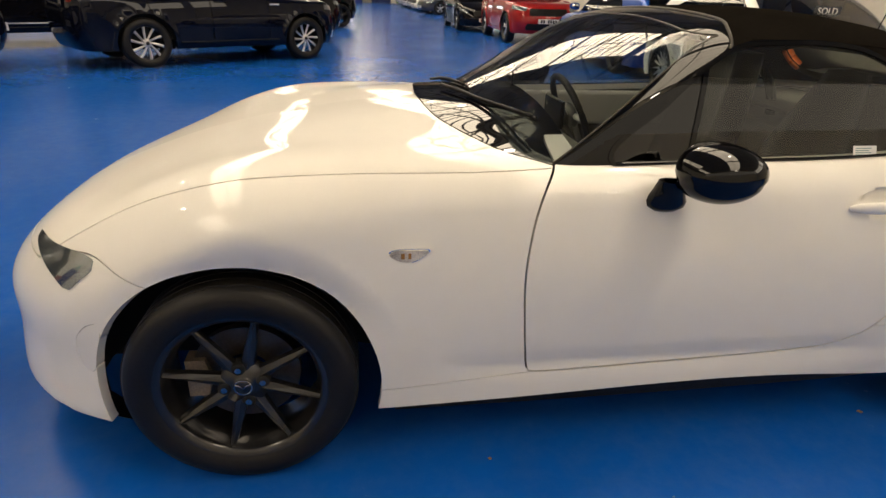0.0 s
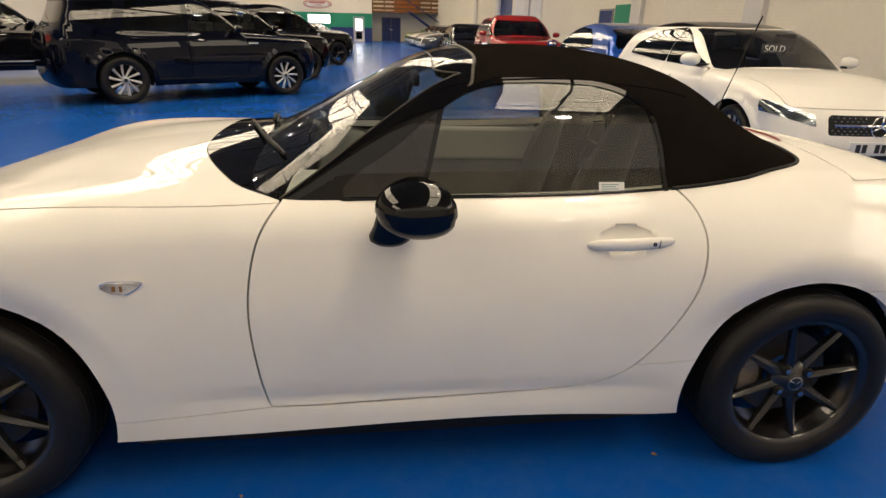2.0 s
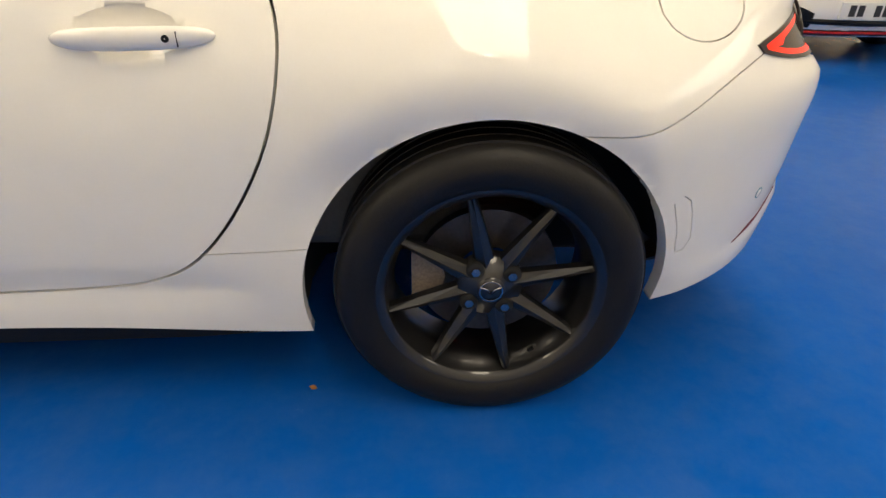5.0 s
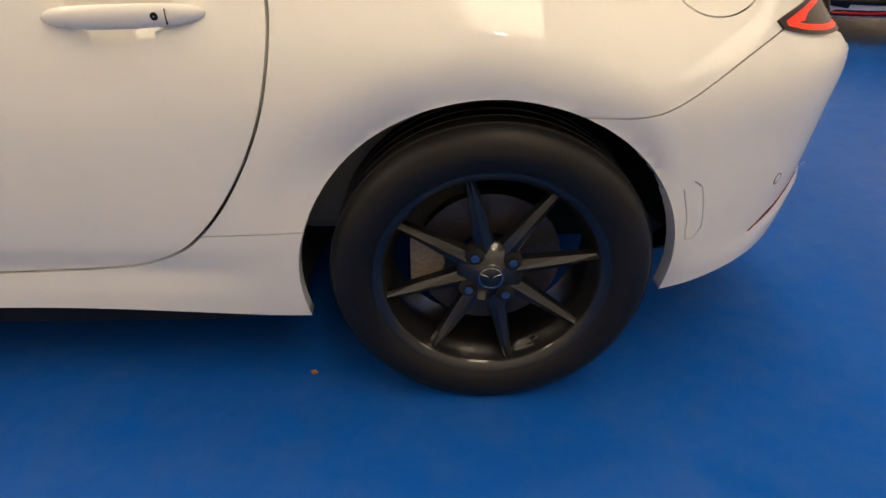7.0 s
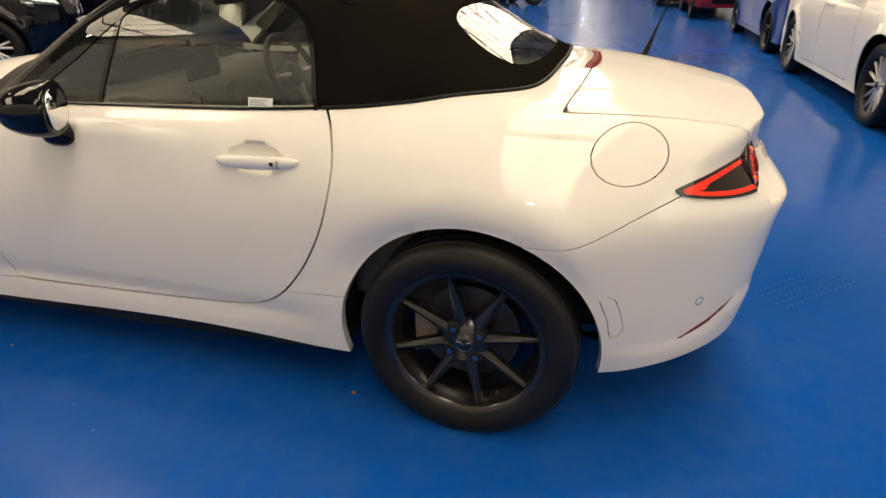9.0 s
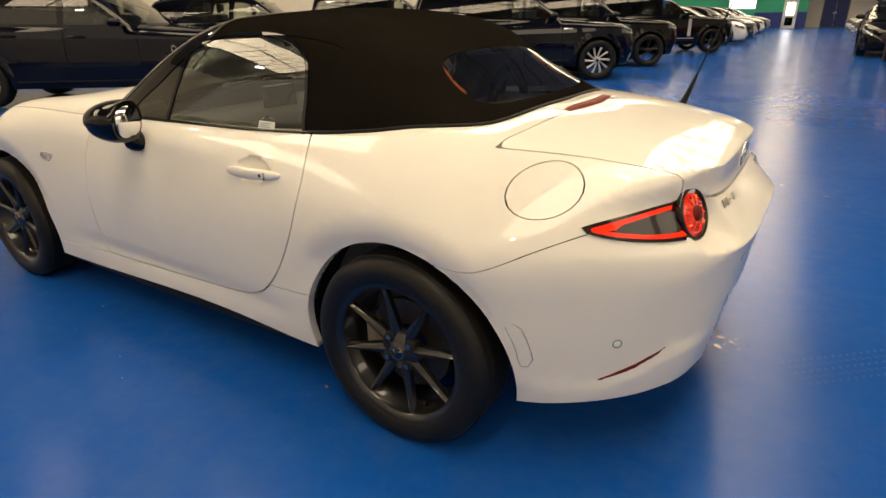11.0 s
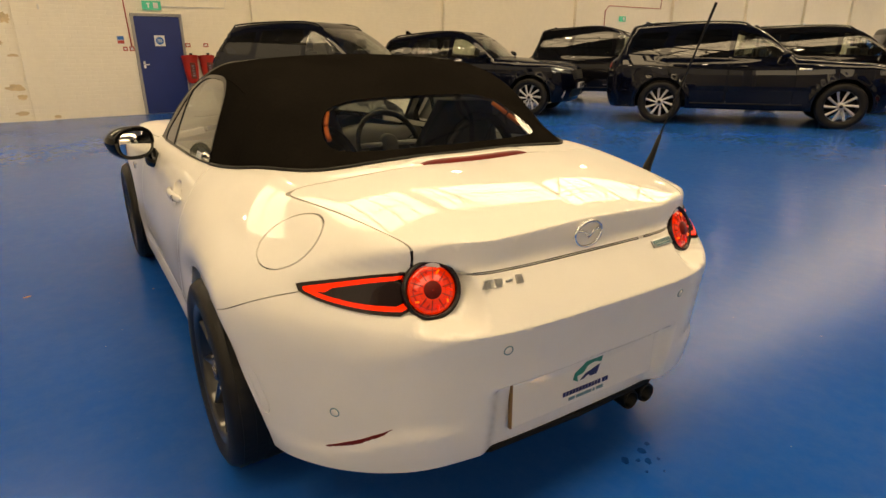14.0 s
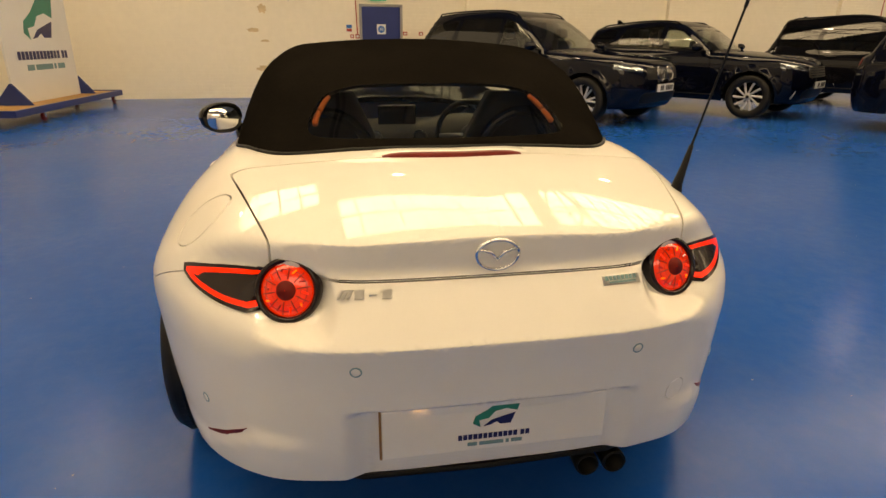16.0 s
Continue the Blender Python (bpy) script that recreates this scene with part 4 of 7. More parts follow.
    # headlamps
    head = loop([(-0.58, 0.43), (-0.51, 0.53), (-0.43, 0.62), (-0.325, 0.722), (-0.37, 0.720), (-0.418, 0.702), (-0.495, 0.61), (-0.56, 0.50)], 8)
    S.carve(lambda x, y, z: np.maximum(inside(head, x, np.abs(y)), 0.5 - z), ("body", "front_bumper", "bonnet", "none"), "headlamp")
    # rear lamps: round lens with a tapering wing
    wing = loop([(0.690, 0.714), (0.65, 0.734), (0.57, 0.753), (0.500, 0.760), (0.455, 0.752), (0.453, 0.70), (0.470, 0.680), (0.57, 0.679), (0.65, 0.692)], 8)
    lamp_c = (0.434, 0.712)
    back_end = lambda g: (lambda x, y, z: np.maximum(g(x, np.abs(y), z), 2.70 - x))
    rnd = lambda r: (lambda x, a, z: np.hypot(a - lamp_c[0], (z - lamp_c[1]) * 0.97) - r)
    src = ("body", "rear_bumper", "lid", "none")
    S.carve(back_end(lambda x, a, z: inside(wing, a, z)), src, "wing_edge")
    S.carve(back_end(lambda x, a, z: inside(wing, a, z) + 0.0070), "wing_edge", "wing_glow")
    S.carve(back_end(lambda x, a, z: inside(wing, a, z) + 0.0165), "wing_glow", "wing_dark")
    # fuel door, towing covers, parking sensors
    S.panel(lambda x, y, z: np.maximum(np.hypot(x - 2.679, (z - 0.791) * 1.50) - 0.088, y), "body", "fuel_door", 0.0018)
    S.panel(lambda x, y, z: np.maximum(inside(loop([(2.647, 0.472), (2.674, 0.472), (2.692, 0.45), (2.713, 0.375), (2.707, 0.35), (2.683, 0.347), (2.673, 0.40)], 6), x, z), y), "rear_bumper", "jack_cover", 0.0011)
    S.panel(lambda x, y, z: np.maximum(inside(loop([(-0.405, 0.415), (-0.37, 0.455), (-0.33, 0.468), (-0.335, 0.43), (-0.365, 0.34), (-0.385, 0.312), (-0.412, 0.335), (-0.415, 0.37)], 6), x, z), y), "front_bumper", "front_jack_cover", 0.0011)

    S.panel(lambda x, y, z: np.maximum(np.hypot(y - 0.455, z - 0.425) - 0.030, 2.6 - x), "rear_bumper", "eye_cover", 0.0009)

    W = M["white_paint"]
    left, right = (lambda x, y, z: y < 0), (lambda x, y, z: y >= 0)
    S.emit("bonnet", "bonnet", W, car)
    for side in (left, right):
        S.emit("body", "body_shell", W, car, keep=lambda x, y, z: side(x, y, z) and x < 1.3)
        S.emit("body", "rear_quarter_panel", W, car, keep=lambda x, y, z: side(x, y, z) and x >= 1.3)
        S.emit("door", "door", W, car, keep=side)
        S.emit("sill", "sill", W, car, keep=side)
        S.emit("headlamp", "headlamp", M["lamp_glass"], car, "clear headlamp cluster", keep=side, lift=0.004)
        sg = -1 if side is left else 1
        axis_ = Vector((0.91, sg * 0.23, 0.34)).normalized()
        up = (Vector((0, 0, 1)) - axis_ * axis_.z).normalized()
        across = up.cross(axis_)
        at = Vector((2.968, sg * lamp_c[0], lamp_c[1]))
        m = Matrix.Translation(at) @ Matrix((across, up, axis_)).transposed().to_4x4()
        lamp = link_mesh("tail_lamp", revolve([(0.068, -0.06), (0.071, 0.020), (0.069, 0.029), (0.062, 0.032), (0.057, 0.025), (0.057, 0.0)], 48, axis="z"), M["smoke_lens"], car, "red tail lamp, lit, round with a tapering wing", True, m)
        part("round_lens", revolve([(0.056, 0.024), (0.050, 0.029), (0.036, 0.033), (0.020, 0.0345), (0.001, 0.035)], 40, axis="z"), M["red_reflector"], lamp, "glowing round red lens", True)
        part("lamp_boss", revolve([(0.021, 0.0345), (0.019, 0.0395), (0.001, 0.041)], 24, axis="z"), M["smoke_red"], lamp, "dark red lens boss", True)
        for i in range(10):
            a = 2 * math.pi * (i + 0.3) / 10
            c, n_ = math.cos(a), math.sin(a)
            part("lens_rib", tube([(0.024 * c, 0.024 * n_, 0.0345), (0.038 * c, 0.038 * n_, 0.0330), (0.052 * c, 0.052 * n_, 0.0275)], 0.0011, 5), M["smoke_red"], lamp)
            a += math.pi / 10
            c, n_ = math.cos(a), math.sin(a)
            q0, q1 = 0.033 + 0.004 * (i % 3), 0.046 + 0.002 * (i % 2)
            part("lens_facet", tube([(q0 * c - 0.004 * n_, q0 * n_ + 0.004 * c, 0.0335), (q1 * c, q1 * n_, 0.0300)], 0.0022, 6), M["amber_glow"] if i in (1, 5, 8) else M["red_glow"] if i % 2 else M["red_lens"], lamp)
        for r0 in (0.030, 0.043):
            part("lens_ring", revolve([(r0, 0.0335 - (r0 - 0.02) * 0.12), (r0 + 0.0012, 0.0358 - (r0 - 0.02) * 0.18), (r0 + 0.0024, 0.0330 - (r0 - 0.02) * 0.12)], 40, axis="z"), M["red_lens"], lamp, "", True)
        flat = lamp.matrix_basis.inverted()
        for tag, nm, mt, lab, lf in (("wing_edge", "wing_surround", M["smoke_lens"], "", 0.004), ("wing_glow", "light_guide", M["red_glow"], "glowing red light guide", 0.004), ("wing_dark", "wing_lens", M["smoke_lens"], "smoked lens", 0.003)):
            ob = S.emit(tag, nm, mt, lamp, lab, keep=side, lift=lf)
            ob.matrix_basis = flat
    S.emit("lid", "boot_lid", W, car)
    S.emit("rear_bumper", "rear_bumper", W, car)
    S.emit("front_bumper", "front_bumper", W, car)
    S.emit("cowl", "cowl_panel", M["gloss_black"], car, "glossy black cowl below the windscreen", lift=0.002)
    S.emit("fuel_door", "fuel_door", W, car, "round fuel filler flap")
    S.emit("jack_cover", "towing_cover", W, car)
    S.emit("eye_cover", "towing_cover", W, car)
    S.emit("front_jack_cover", "towing_cover", W, car)

    # cabin: windscreen frame, glass and canvas
    C = Shell(cabin, 1.05, 2.12, 0.86, (70, 110, 60, 190), arc=(math.radians(62), math.radians(298)))
    C.carve(lambda x, y, z: body(x, y, z) + 0.025, "body", "none")
    C.carve(lambda x, y, z: 0.80 - z, "body", "kept")
    pillar = [(0.2, 0.3), (0.985, 0.84), (1.08, 0.935), (1.19, 1.03), (1.30, 1.105), (1.335, 1.13), (1.345, 1.17), (1.365, 1.20), (1.37, 1.4), (0.2, 1.4)]
    C.carve(lambda x, y, z: inside(pillar, x, z), "kept", "frame")
    edge_in = spline([0.80, 0.85, 0.90, 0.97, 1.04, 1.10, 1.16, 1.25], [0.040, 0.040, 0.040, 0.038, 0.031, 0.020, 0.000, -0.025])
    C.carve(lambda x, y, z: np.maximum(np.maximum(cabin(x, y, z, True)[1] - edge_in(z), z - (1.187 - 0.03 * (np.abs(y) / 0.5) ** 2)), x - 1.31), "frame", "screen")
    win = loop([(0.985, 0.845), (1.135, 0.982), (1.262, 1.077), (1.37, 1.124), (1.50, 1.134), (1.65, 1.131), (1.75, 1.113), (1.825, 1.07), (1.856, 0.99), (1.868, 0.90), (1.872, 0.845), (1.80, 0.815), (1.40, 0.805)], 8)
    C.carve(lambda x, y, z: np.maximum(inside(win, x, z) - 0.012, 0.42 - np.abs(y)), ("kept", "frame"), "seal")
    C.carve(lambda x, y, z: np.maximum(inside(win, x, z), 0.42 - np.abs(y)), "seal", "pane")
    quarter = [(0.9, 0.8), (1.18, 0.8), (1.28, 1.2), (0.9, 1.2)]
    C.carve(lambda x, y, z: np.abs(inside(quarter, x, z)) - 0.007, "pane", "seal")
    rear = loop([(s_ * a, b) for s_, pts in ((1, ((0.0, 0.942), (0.25, 0.942), (0.375, 0.945), (0.405, 0.962), (0.393, 1.0), (0.355, 1.045), (0.295, 1.068), (0.20, 1.080), (0.0, 1.083))), (-1, ((0.20, 1.080), (0.295, 1.068), (0.355, 1.045), (0.393, 1.0), (0.405, 0.962), (0.375, 0.945), (0.25, 0.942)))) for a, b in pts], 6)
    C.carve(lambda x, y, z: np.maximum(inside(rear, y, z), 1.95 - x), "kept", "rear_pane")
    for pts in C.seam("frame", "screen"):
        part("screen_bead", tube(pts, 0.0028, 6), M["bead"], car, "thin grey-brown glass bead", True)
    for pts in C.seam("frame", "kept"):
        part("header_seal", tube(pts, 0.0048, 8), M["bead"], car, "grey-brown rubber header seal", True)
    frame = C.emit("frame", "windscreen_frame", M["gloss_black"], car, "glossy black windscreen frame", lip=0.02)
    C.emit("screen", "windscreen", M["screen_glass"], car, "clear windscreen reflecting the roof", lip=0.0)
    roof = C.emit("kept", "soft_top", M["fabric"], car, "black canvas soft top, closed", lip=0.012)
    for side in (left, right):
        C.emit("seal", "window_seal", M["gloss_black"], car, keep=side, lift=0.003, lip=0.012)
        C.emit("pane", "quarter_light", M["tint_glass"], car, "dark quarter glass", keep=lambda x, y, z: side(x, y, z) and x < 1.2 + 0.2 * (z - 0.85), lip=0.0)
        C.emit("pane", "side_window", M["glass"], car, "clear side window", keep=lambda x, y, z: side(x, y, z) and x >= 1.2 + 0.2 * (z - 0.85), lip=0.0)
    C.emit("rear_pane", "rear_window", M["rear_glass"], car, "clear rear window in the canvas", lip=0.0)
    for ob in car.children:
        if ob.name.split(".")[0] in ("windscreen", "quarter_light", "side_window", "rear_window"):
            ob.visible_shadow = False
    return car, body, cabin


roadster, body_f, cabin_f = build_roadster()
for wx, tn in ((0.005, -0.24), (2.319, 0.22)):
    for s_ in (-1, 1):
        alloy_wheel(roadster, wx, s_ * 0.750, 0.294, s_, 0.295, 0.219, 0.195, (8, "blade"), M["gunmetal"], M["gunmetal"], turn=tn)
mirror_pair(roadster, True, M["gloss_black"], M["gloss_black"], (1.172, 0.862, 0.864), (0.108, 0.100, 0.072))


def bisect(g, lo, hi):
    """Where g turns positive between lo and hi; works on arrays too."""
    for _ in range(26):
        mid = (lo + hi) / 2
        neg = g(mid) < 0
        lo, hi = np.where(neg, mid, lo), np.where(neg, hi, mid)
    return lo if lo.ndim else float(lo)


def surface_y(x, z, f=body_f):
    """|y| of the shell at x, z."""
    x, z = np.asarray(x, float), np.asarray(z, float)
    return bisect(lambda t: f(x, t, z), np.zeros(np.broadcast(x, z).shape) + 0.2, np.zeros(np.broadcast(x, z).shape) + 1.2)


def surface_z(x, y, f=body_f):
    x, y = np.asarray(x, float), np.asarray(y, float)
    return bisect(lambda t: f(x, y, t), np.zeros(np.broadcast(x, y).shape) + 0.6, np.zeros(np.broadcast(x, y).shape) + 1.4)


def surface_x(y, z, f=body_f):
    y, z = np.asarray(y, float), np.asarray(z, float)
    return bisect(lambda t: f(t, y, z), np.zeros(np.broadcast(y, z).shape) + 1.8, np.zeros(np.broadcast(y, z).shape) + 3.3)


def facing(x, y, z, f=body_f, spin=0.0):
    """A pose on the shell with z along its outward normal, y upwards."""
    e = 1e-4
    g = Vector([float(f(np.array([x + (i == 0) * e]), np.array([y + (i == 1) * e]), np.array([z + (i == 2) * e]))[0] - f(np.array([x - (i == 0) * e]), np.array([y - (i == 1) * e]), np.array([z - (i == 2) * e]))[0]) for i in range(3)]).normalized()
    up = Vector((0, 0, 1))
    right_ = up.cross(g).normalized()
    up = g.cross(right_)
    m = Matrix((right_, up, g)).transposed().to_4x4()
    return Matrix.Translation((x, y, z)) @ m @ Matrix.Rotation(spin, 4, "Z")


def roadster_details():
    car = roadster
    # underbody, arch liners, side skirts, rear valance
    part("underbody", boxes((-0.55, -0.45, 0.17, 2.85, 0.45, 0.26), (0.42, -0.72, 0.16, 1.92, 0.72, 0.26), bevel=0.01), M["underbody"], car)
    for cx, r0, kz in ARCHES:
        for s_ in (-1, 1):
            bm = bmesh.new()
            n = 40
            rows_ = []
            for r, y in ((0.356, 0.775), (0.375, 0.75), (0.38, 0.60), (0.36, 0.50), (0.16, 0.49)):
                row = []
                for a in np.linspace(-0.22 if cx < 1 else 0.02, math.pi + (0.02 if cx < 1 else 0.22), n):
                    x, z = cx + r * math.cos(a) * (1.06 if math.cos(a) * (cx - 1.2) > 0 else 1.0), 0.27 + r * math.sin(a)
                    row.append(bm.verts.new((x, s_ * min(y, float(surface_y(x, z)) - 0.030), z)))
                rows_.append(row)
            for a, b in zip(rows_, rows_[1:]):
                for i in range(n - 1):
                    bm.faces.new((a[i], a[i + 1], b[i + 1], b[i]))
            part("arch_liner", bm, M["underbody"], car, "black wheel arch liner", True)
    for s_ in (-1, 1):
        bm = bmesh.new()
        sec = []
        for x, z0, z1, y in ((0.40, 0.148, 0.192, 0.765), (0.80, 0.153, 0.200, 0.772), (1.3, 0.158, 0.212, 0.775), (1.75, 0.162, 0.214, 0.770), (1.94, 0.168, 0.195, 0.76)):
            sec.append([bm.verts.new((x, s_ * (y + dy), z)) for dy, z in ((0.0, z0), (0.012, z0 + 0.006), (0.016, z1), (-0.05, z1), (-0.05, z0))])
        for a, b in zip(sec, sec[1:]):
            for i in range(5):
                bm.faces.new((a[i], a[(i + 1) % 5], b[(i + 1) % 5], b[i]))
        bm.faces.new(sec[0]), bm.faces.new(sec[-1][::-1])
        bmesh.ops.recalc_face_normals(bm, faces=bm.faces)
        part("side_skirt", bm, M["black_plastic"], car, "black plastic side skirt")
    for name, pts, mat, zs in (("rear_valance", [(2.72, 0.63), (2.84, 0.60), (2.97, 0.48), (3.04, 0.30), (3.05, 0.0)], M["black_plastic"], (0.238, 0.266)), ("front_splitter", [(-0.36, 0.725), (-0.47, 0.685), (-0.57, 0.61), (-0.66, 0.45), (-0.71, 0.2), (-0.72, 0.0)], M["black_plastic"], (0.135, 0.178))):
        bm = bmesh.new()
        full = [(x, -y) for x, y in pts] + [(x, y) for x, y in pts[-2::-1]]
        cx = 1.15
        strip = [[bm.verts.new((x + (x - cx) * k, y, z)) for k, z in ((0.0, zs[1]), (0.004, zs[0] + 0.02), (-0.03, zs[0]), (-0.09, zs[0] + 0.02))] for x, y in full]
        for a, b in zip(strip, strip[1:]):
            for i in range(3):
                bm.faces.new((a[i], a[i + 1], b[i + 1], b[i]))
        bmesh.ops.recalc_face_normals(bm, faces=bm.faces)
        part(name, bm, mat, car, "matt black lower edge", True)
    for y in (0.268, 0.342):
        part("exhaust_tip", revolve([(0.026, 2.80), (0.029, 2.975), (0.032, 3.01), (0.030, 3.020), (0.026, 3.018), (0.024, 2.9), (0.001, 2.88)], 28, axis="x"), M["sooty"], car, "dark sooty twin exhaust tip", True).location = (0, y, 0.194)
    # door handles with their bowls and locks
    for s_ in (-1, 1):
        y = surface_y(1.63, 0.75) + 0.001
        bm = bmesh.new()
        bmesh.ops.create_uvsphere(bm, u_segments=32, v_segments=16, radius=1)
        for v in bm.verts:
            u = v.co.x
            k = (1 - min(1.0, abs(u)) ** 5) ** 0.45 / max(1e-6, math.hypot(v.co.y, v.co.z))
            v.co = (1.752 + 0.124 * u, s_ * (y + 0.024 + 0.011 * v.co.y * k * s_ - 0.015 * u * u), 0.743 + 0.004 * u + 0.0175 * v.co.z * k * (1 - 0.18 * u * u))
        h = part("door_handle", bm, M["white_paint"], car, "", True)
        bm = revolve([(0.001, 0.0), (0.0055, 0.0), (0.0062, -0.004)], 16)
        bmesh.ops.transform(bm, matrix=Matrix.Translation((1.808, s_ * (y + 0.0328), 0.745)) @ Matrix.Scale(s_, 4, (0, 1, 0)), verts=bm.verts)
        part("lock", bm, M["black_plastic"], h, "dark key lock")
        bm = boxes((1.8235, s_ * (y + 0.02), 0.733, 1.8245, s_ * (y + 0.0308), 0.755))
        part("handle_joint", bm, M["black_plastic"], h)
        # side indicator
        y = surface_y(0.43, 0.65)
        lens = [(0.386, 0.650), (0.402, 0.660), (0.45, 0.661), (0.484, 0.657), (0.455, 0.635), (0.43, 0.629), (0.402, 0.636)]
        big_ = [(0.434 + (a - 0.434) * 1.07, 0.647 + (b - 0.647) * 1.2) for a, b in lens]
        ind = part("side_indicator", prism(loop(lens, 4), s_ * (y - 0.01), s_ * (y + 0.006)), M["clear_lens"], car, "clear side indicator with an amber bulb")
        part("indicator_bezel", prism(loop(big_, 4), s_ * (y - 0.012), s_ * (y + 0.0025)), M["chrome"], ind)
        part("indicator_bulb", boxes((0.414, s_ * (y + 0.003), 0.638, 0.424, s_ * (y + 0.0068), 0.654), (0.432, s_ * (y + 0.003), 0.638, 0.440, s_ * (y + 0.0068), 0.654), bevel=0.0015), M["yellow_plate"], ind, "amber bulb")
    # parking sensors
    for y, z in ((-0.655, 0.420), (-0.308, 0.582), (0.308, 0.582), (0.655, 0.420)):
        m = facing(surface_x(y, z), y, z)
        bm = revolve([(0.001, 0.0022), (0.0085, 0.0022), (0.0095, 0.0005)], 20, axis="z")
        link_mesh("parking_sensor", bm, M["white_paint"], car, "", True, m)
        link_mesh("sensor_ring", revolve([(0.0098, 0.0002), (0.0102, 0.0016), (0.0125, 0.0016), (0.0130, 0.0002)], 20, axis="z"), M["grey_text"], car, "", True, m)
    # lower reflectors in slots
    for s_ in (-1, 1):
        bm = bmesh.new()
        tops, lows = [], []
        for k in range(9):
            t = k / 8
            y = 0.671 - 0.116 * t
            z = 0.311 + 0.080 * t
            d = 0.026 * math.sin(math.pi * min(1, t * 0.9 + 0.1))
            tops.append(bm.verts.new((surface_x(y, z) + 0.003, s_ * y, z)))
            lows.append(bm.verts.new((surface_x(y, z) + 0.003, s_ * (y - 0.003), z - d - 0.001)))
        for k in range(8):
            bm.faces.new((tops[k], tops[k + 1], lows[k + 1], lows[k]))
        r_ = bmesh.ops.extrude_face_region(bm, geom=bm.faces[:])
        bmesh.ops.translate(bm, verts=[v for v in r_["geom"] if isinstance(v, bmesh.types.BMVert)], vec=(-0.012, 0, 0))
        bmesh.ops.recalc_face_normals(bm, faces=bm.faces)
        part("rear_reflector", bm, M["smoke_red"], car, "dark red rear reflector")
    # third brake light on its pod
    def strip(half, x0, x1, lift, mat, name, lab):
        bm = bmesh.new()
        rows_ = []
        for k in range(17):
            y = half * (k / 8 - 1)
            e = (1 - abs(k / 8 - 1) ** 6)
            a, b = x0 + 0.02 * (y / 0.2) ** 2 * -1, x1 + 0.02 * (y / 0.2) ** 2 * -1
            rows_.append([bm.verts.new((a, y, surface_z(a, y) - 0.002)), bm.verts.new((a + 0.006, y, surface_z(a, y) + lift * e)), bm.verts.new((b - 0.004, y, surface_z(b, y) + lift * e * 0.95)), bm.verts.new((b, y, surface_z(b, y) - 0.002))])
        for a, b in zip(rows_, rows_[1:]):
            for i in range(3):
                bm.faces.new((a[i], a[i + 1], b[i + 1], b[i]))
        bmesh.ops.recalc_face_normals(bm, faces=bm.faces)
        return part(name, bm, mat, car, lab, True)
    strip(0.225, 2.490, 2.556, 0.007, M["white_paint"], "brake_light_pod", "")
    strip(0.200, 2.545, 2.578, 0.0095, M["smoke_red"], "high_brake_light", "long dark red third brake light")
    # aerial
    a0 = Vector((2.728, 0.589, surface_z(2.728, 0.589) - 0.004))
    ant = part("aerial", tube([a0, a0 + Vector((0.004, 0, 0.02)), a0 + Vector((0.020, 0.001, 0.065)), a0 + Vector((0.040, 0.002, 0.13))], 0.017, 12, taper=0.0055), M["black_plastic"], car, "black whip aerial", True)
    part("aerial_rod", tube([a0 + Vector((0.040, 0.002, 0.13)) + Vector((0.135, 0.01, 0.40)) * t for t in (0, 0.3, 0.6, 0.9, 1.0)], 0.0032, 8, taper=0.0026), M["black_plastic"], ant)
    part("aerial_tip", tube([a0 + Vector((0.040, 0.002, 0.13)) + Vector((0.135, 0.01, 0.40)) * t for t in (0.82, 0.9, 1.0)], 0.0042, 8), M["black_plastic"], ant)
    # rear badge, model and trim scripts as plain shapes
    m = facing(surface_x(0.0, 0.793), 0.0, 0.793)
    bm = bmesh.new()
    ring = [(0.046 * math.cos(t), 0.036 * math.sin(t) * (1.0 if math.sin(t) < 0 else 0.92), 0.004) for t in np.linspace(0, 2 * math.pi, 33)]
    tube(ring, 0.0042, 8, bm)
    for s_ in (-1, 1):
        tube([(0, -0.012, 0.006), (s_ * 0.014, 0.006, 0.0065), (s_ * 0.044, 0.014, 0.005)], 0.0036, 8, bm)
    link_mesh("rear_badge", bm, M["chrome"], car, "chrome oval emblem", True, m)
    def script(name, y0, y1, z0, z1, marks, mat):
        m = facing(surface_x((y0 + y1) / 2, (z0 + z1) / 2), (y0 + y1) / 2, (z0 + z1) / 2)
        bm = bmesh.new()
        w_, h_ = y1 - y0, z1 - z0
        n = len(marks)
        for i, k in enumerate(marks):
            x = -w_ / 2 + w_ * (i + 0.5) / n
            s2 = 0.25 * h_
            if k == "n":
                for dx in (-0.34, 0.0, 0.34):
                    prism([(x + w_ / n * dx - 0.0028 - s2, -h_ / 2), (x + w_ / n * dx + 0.0028 - s2, -h_ / 2), (x + w_ / n * dx + 0.0028 + s2, h_ / 2), (x + w_ / n * dx - 0.0028 + s2, h_ / 2)], 0.0, 0.004, "xy", bm)
                prism([(x - w_ / n * 0.34 + s2, h_ / 2 - 0.004), (x + w_ / n * 0.34 + s2, h_ / 2 - 0.004), (x + w_ / n * 0.34 + s2, h_ / 2), (x - w_ / n * 0.34 + s2, h_ / 2)], 0.0, 0.004, "xy", bm)
            elif k == "x":
                for q in (-1, 1):
                    prism([(x - q * 0.012 - 0.003, -h_ / 2), (x - q * 0.012 + 0.003, -h_ / 2), (x + q * 0.012 + 0.003, h_ / 2), (x + q * 0.012 - 0.003, h_ / 2)], 0.0, 0.004 + 0.0003 * q, "xy", bm)
            elif k == "-":
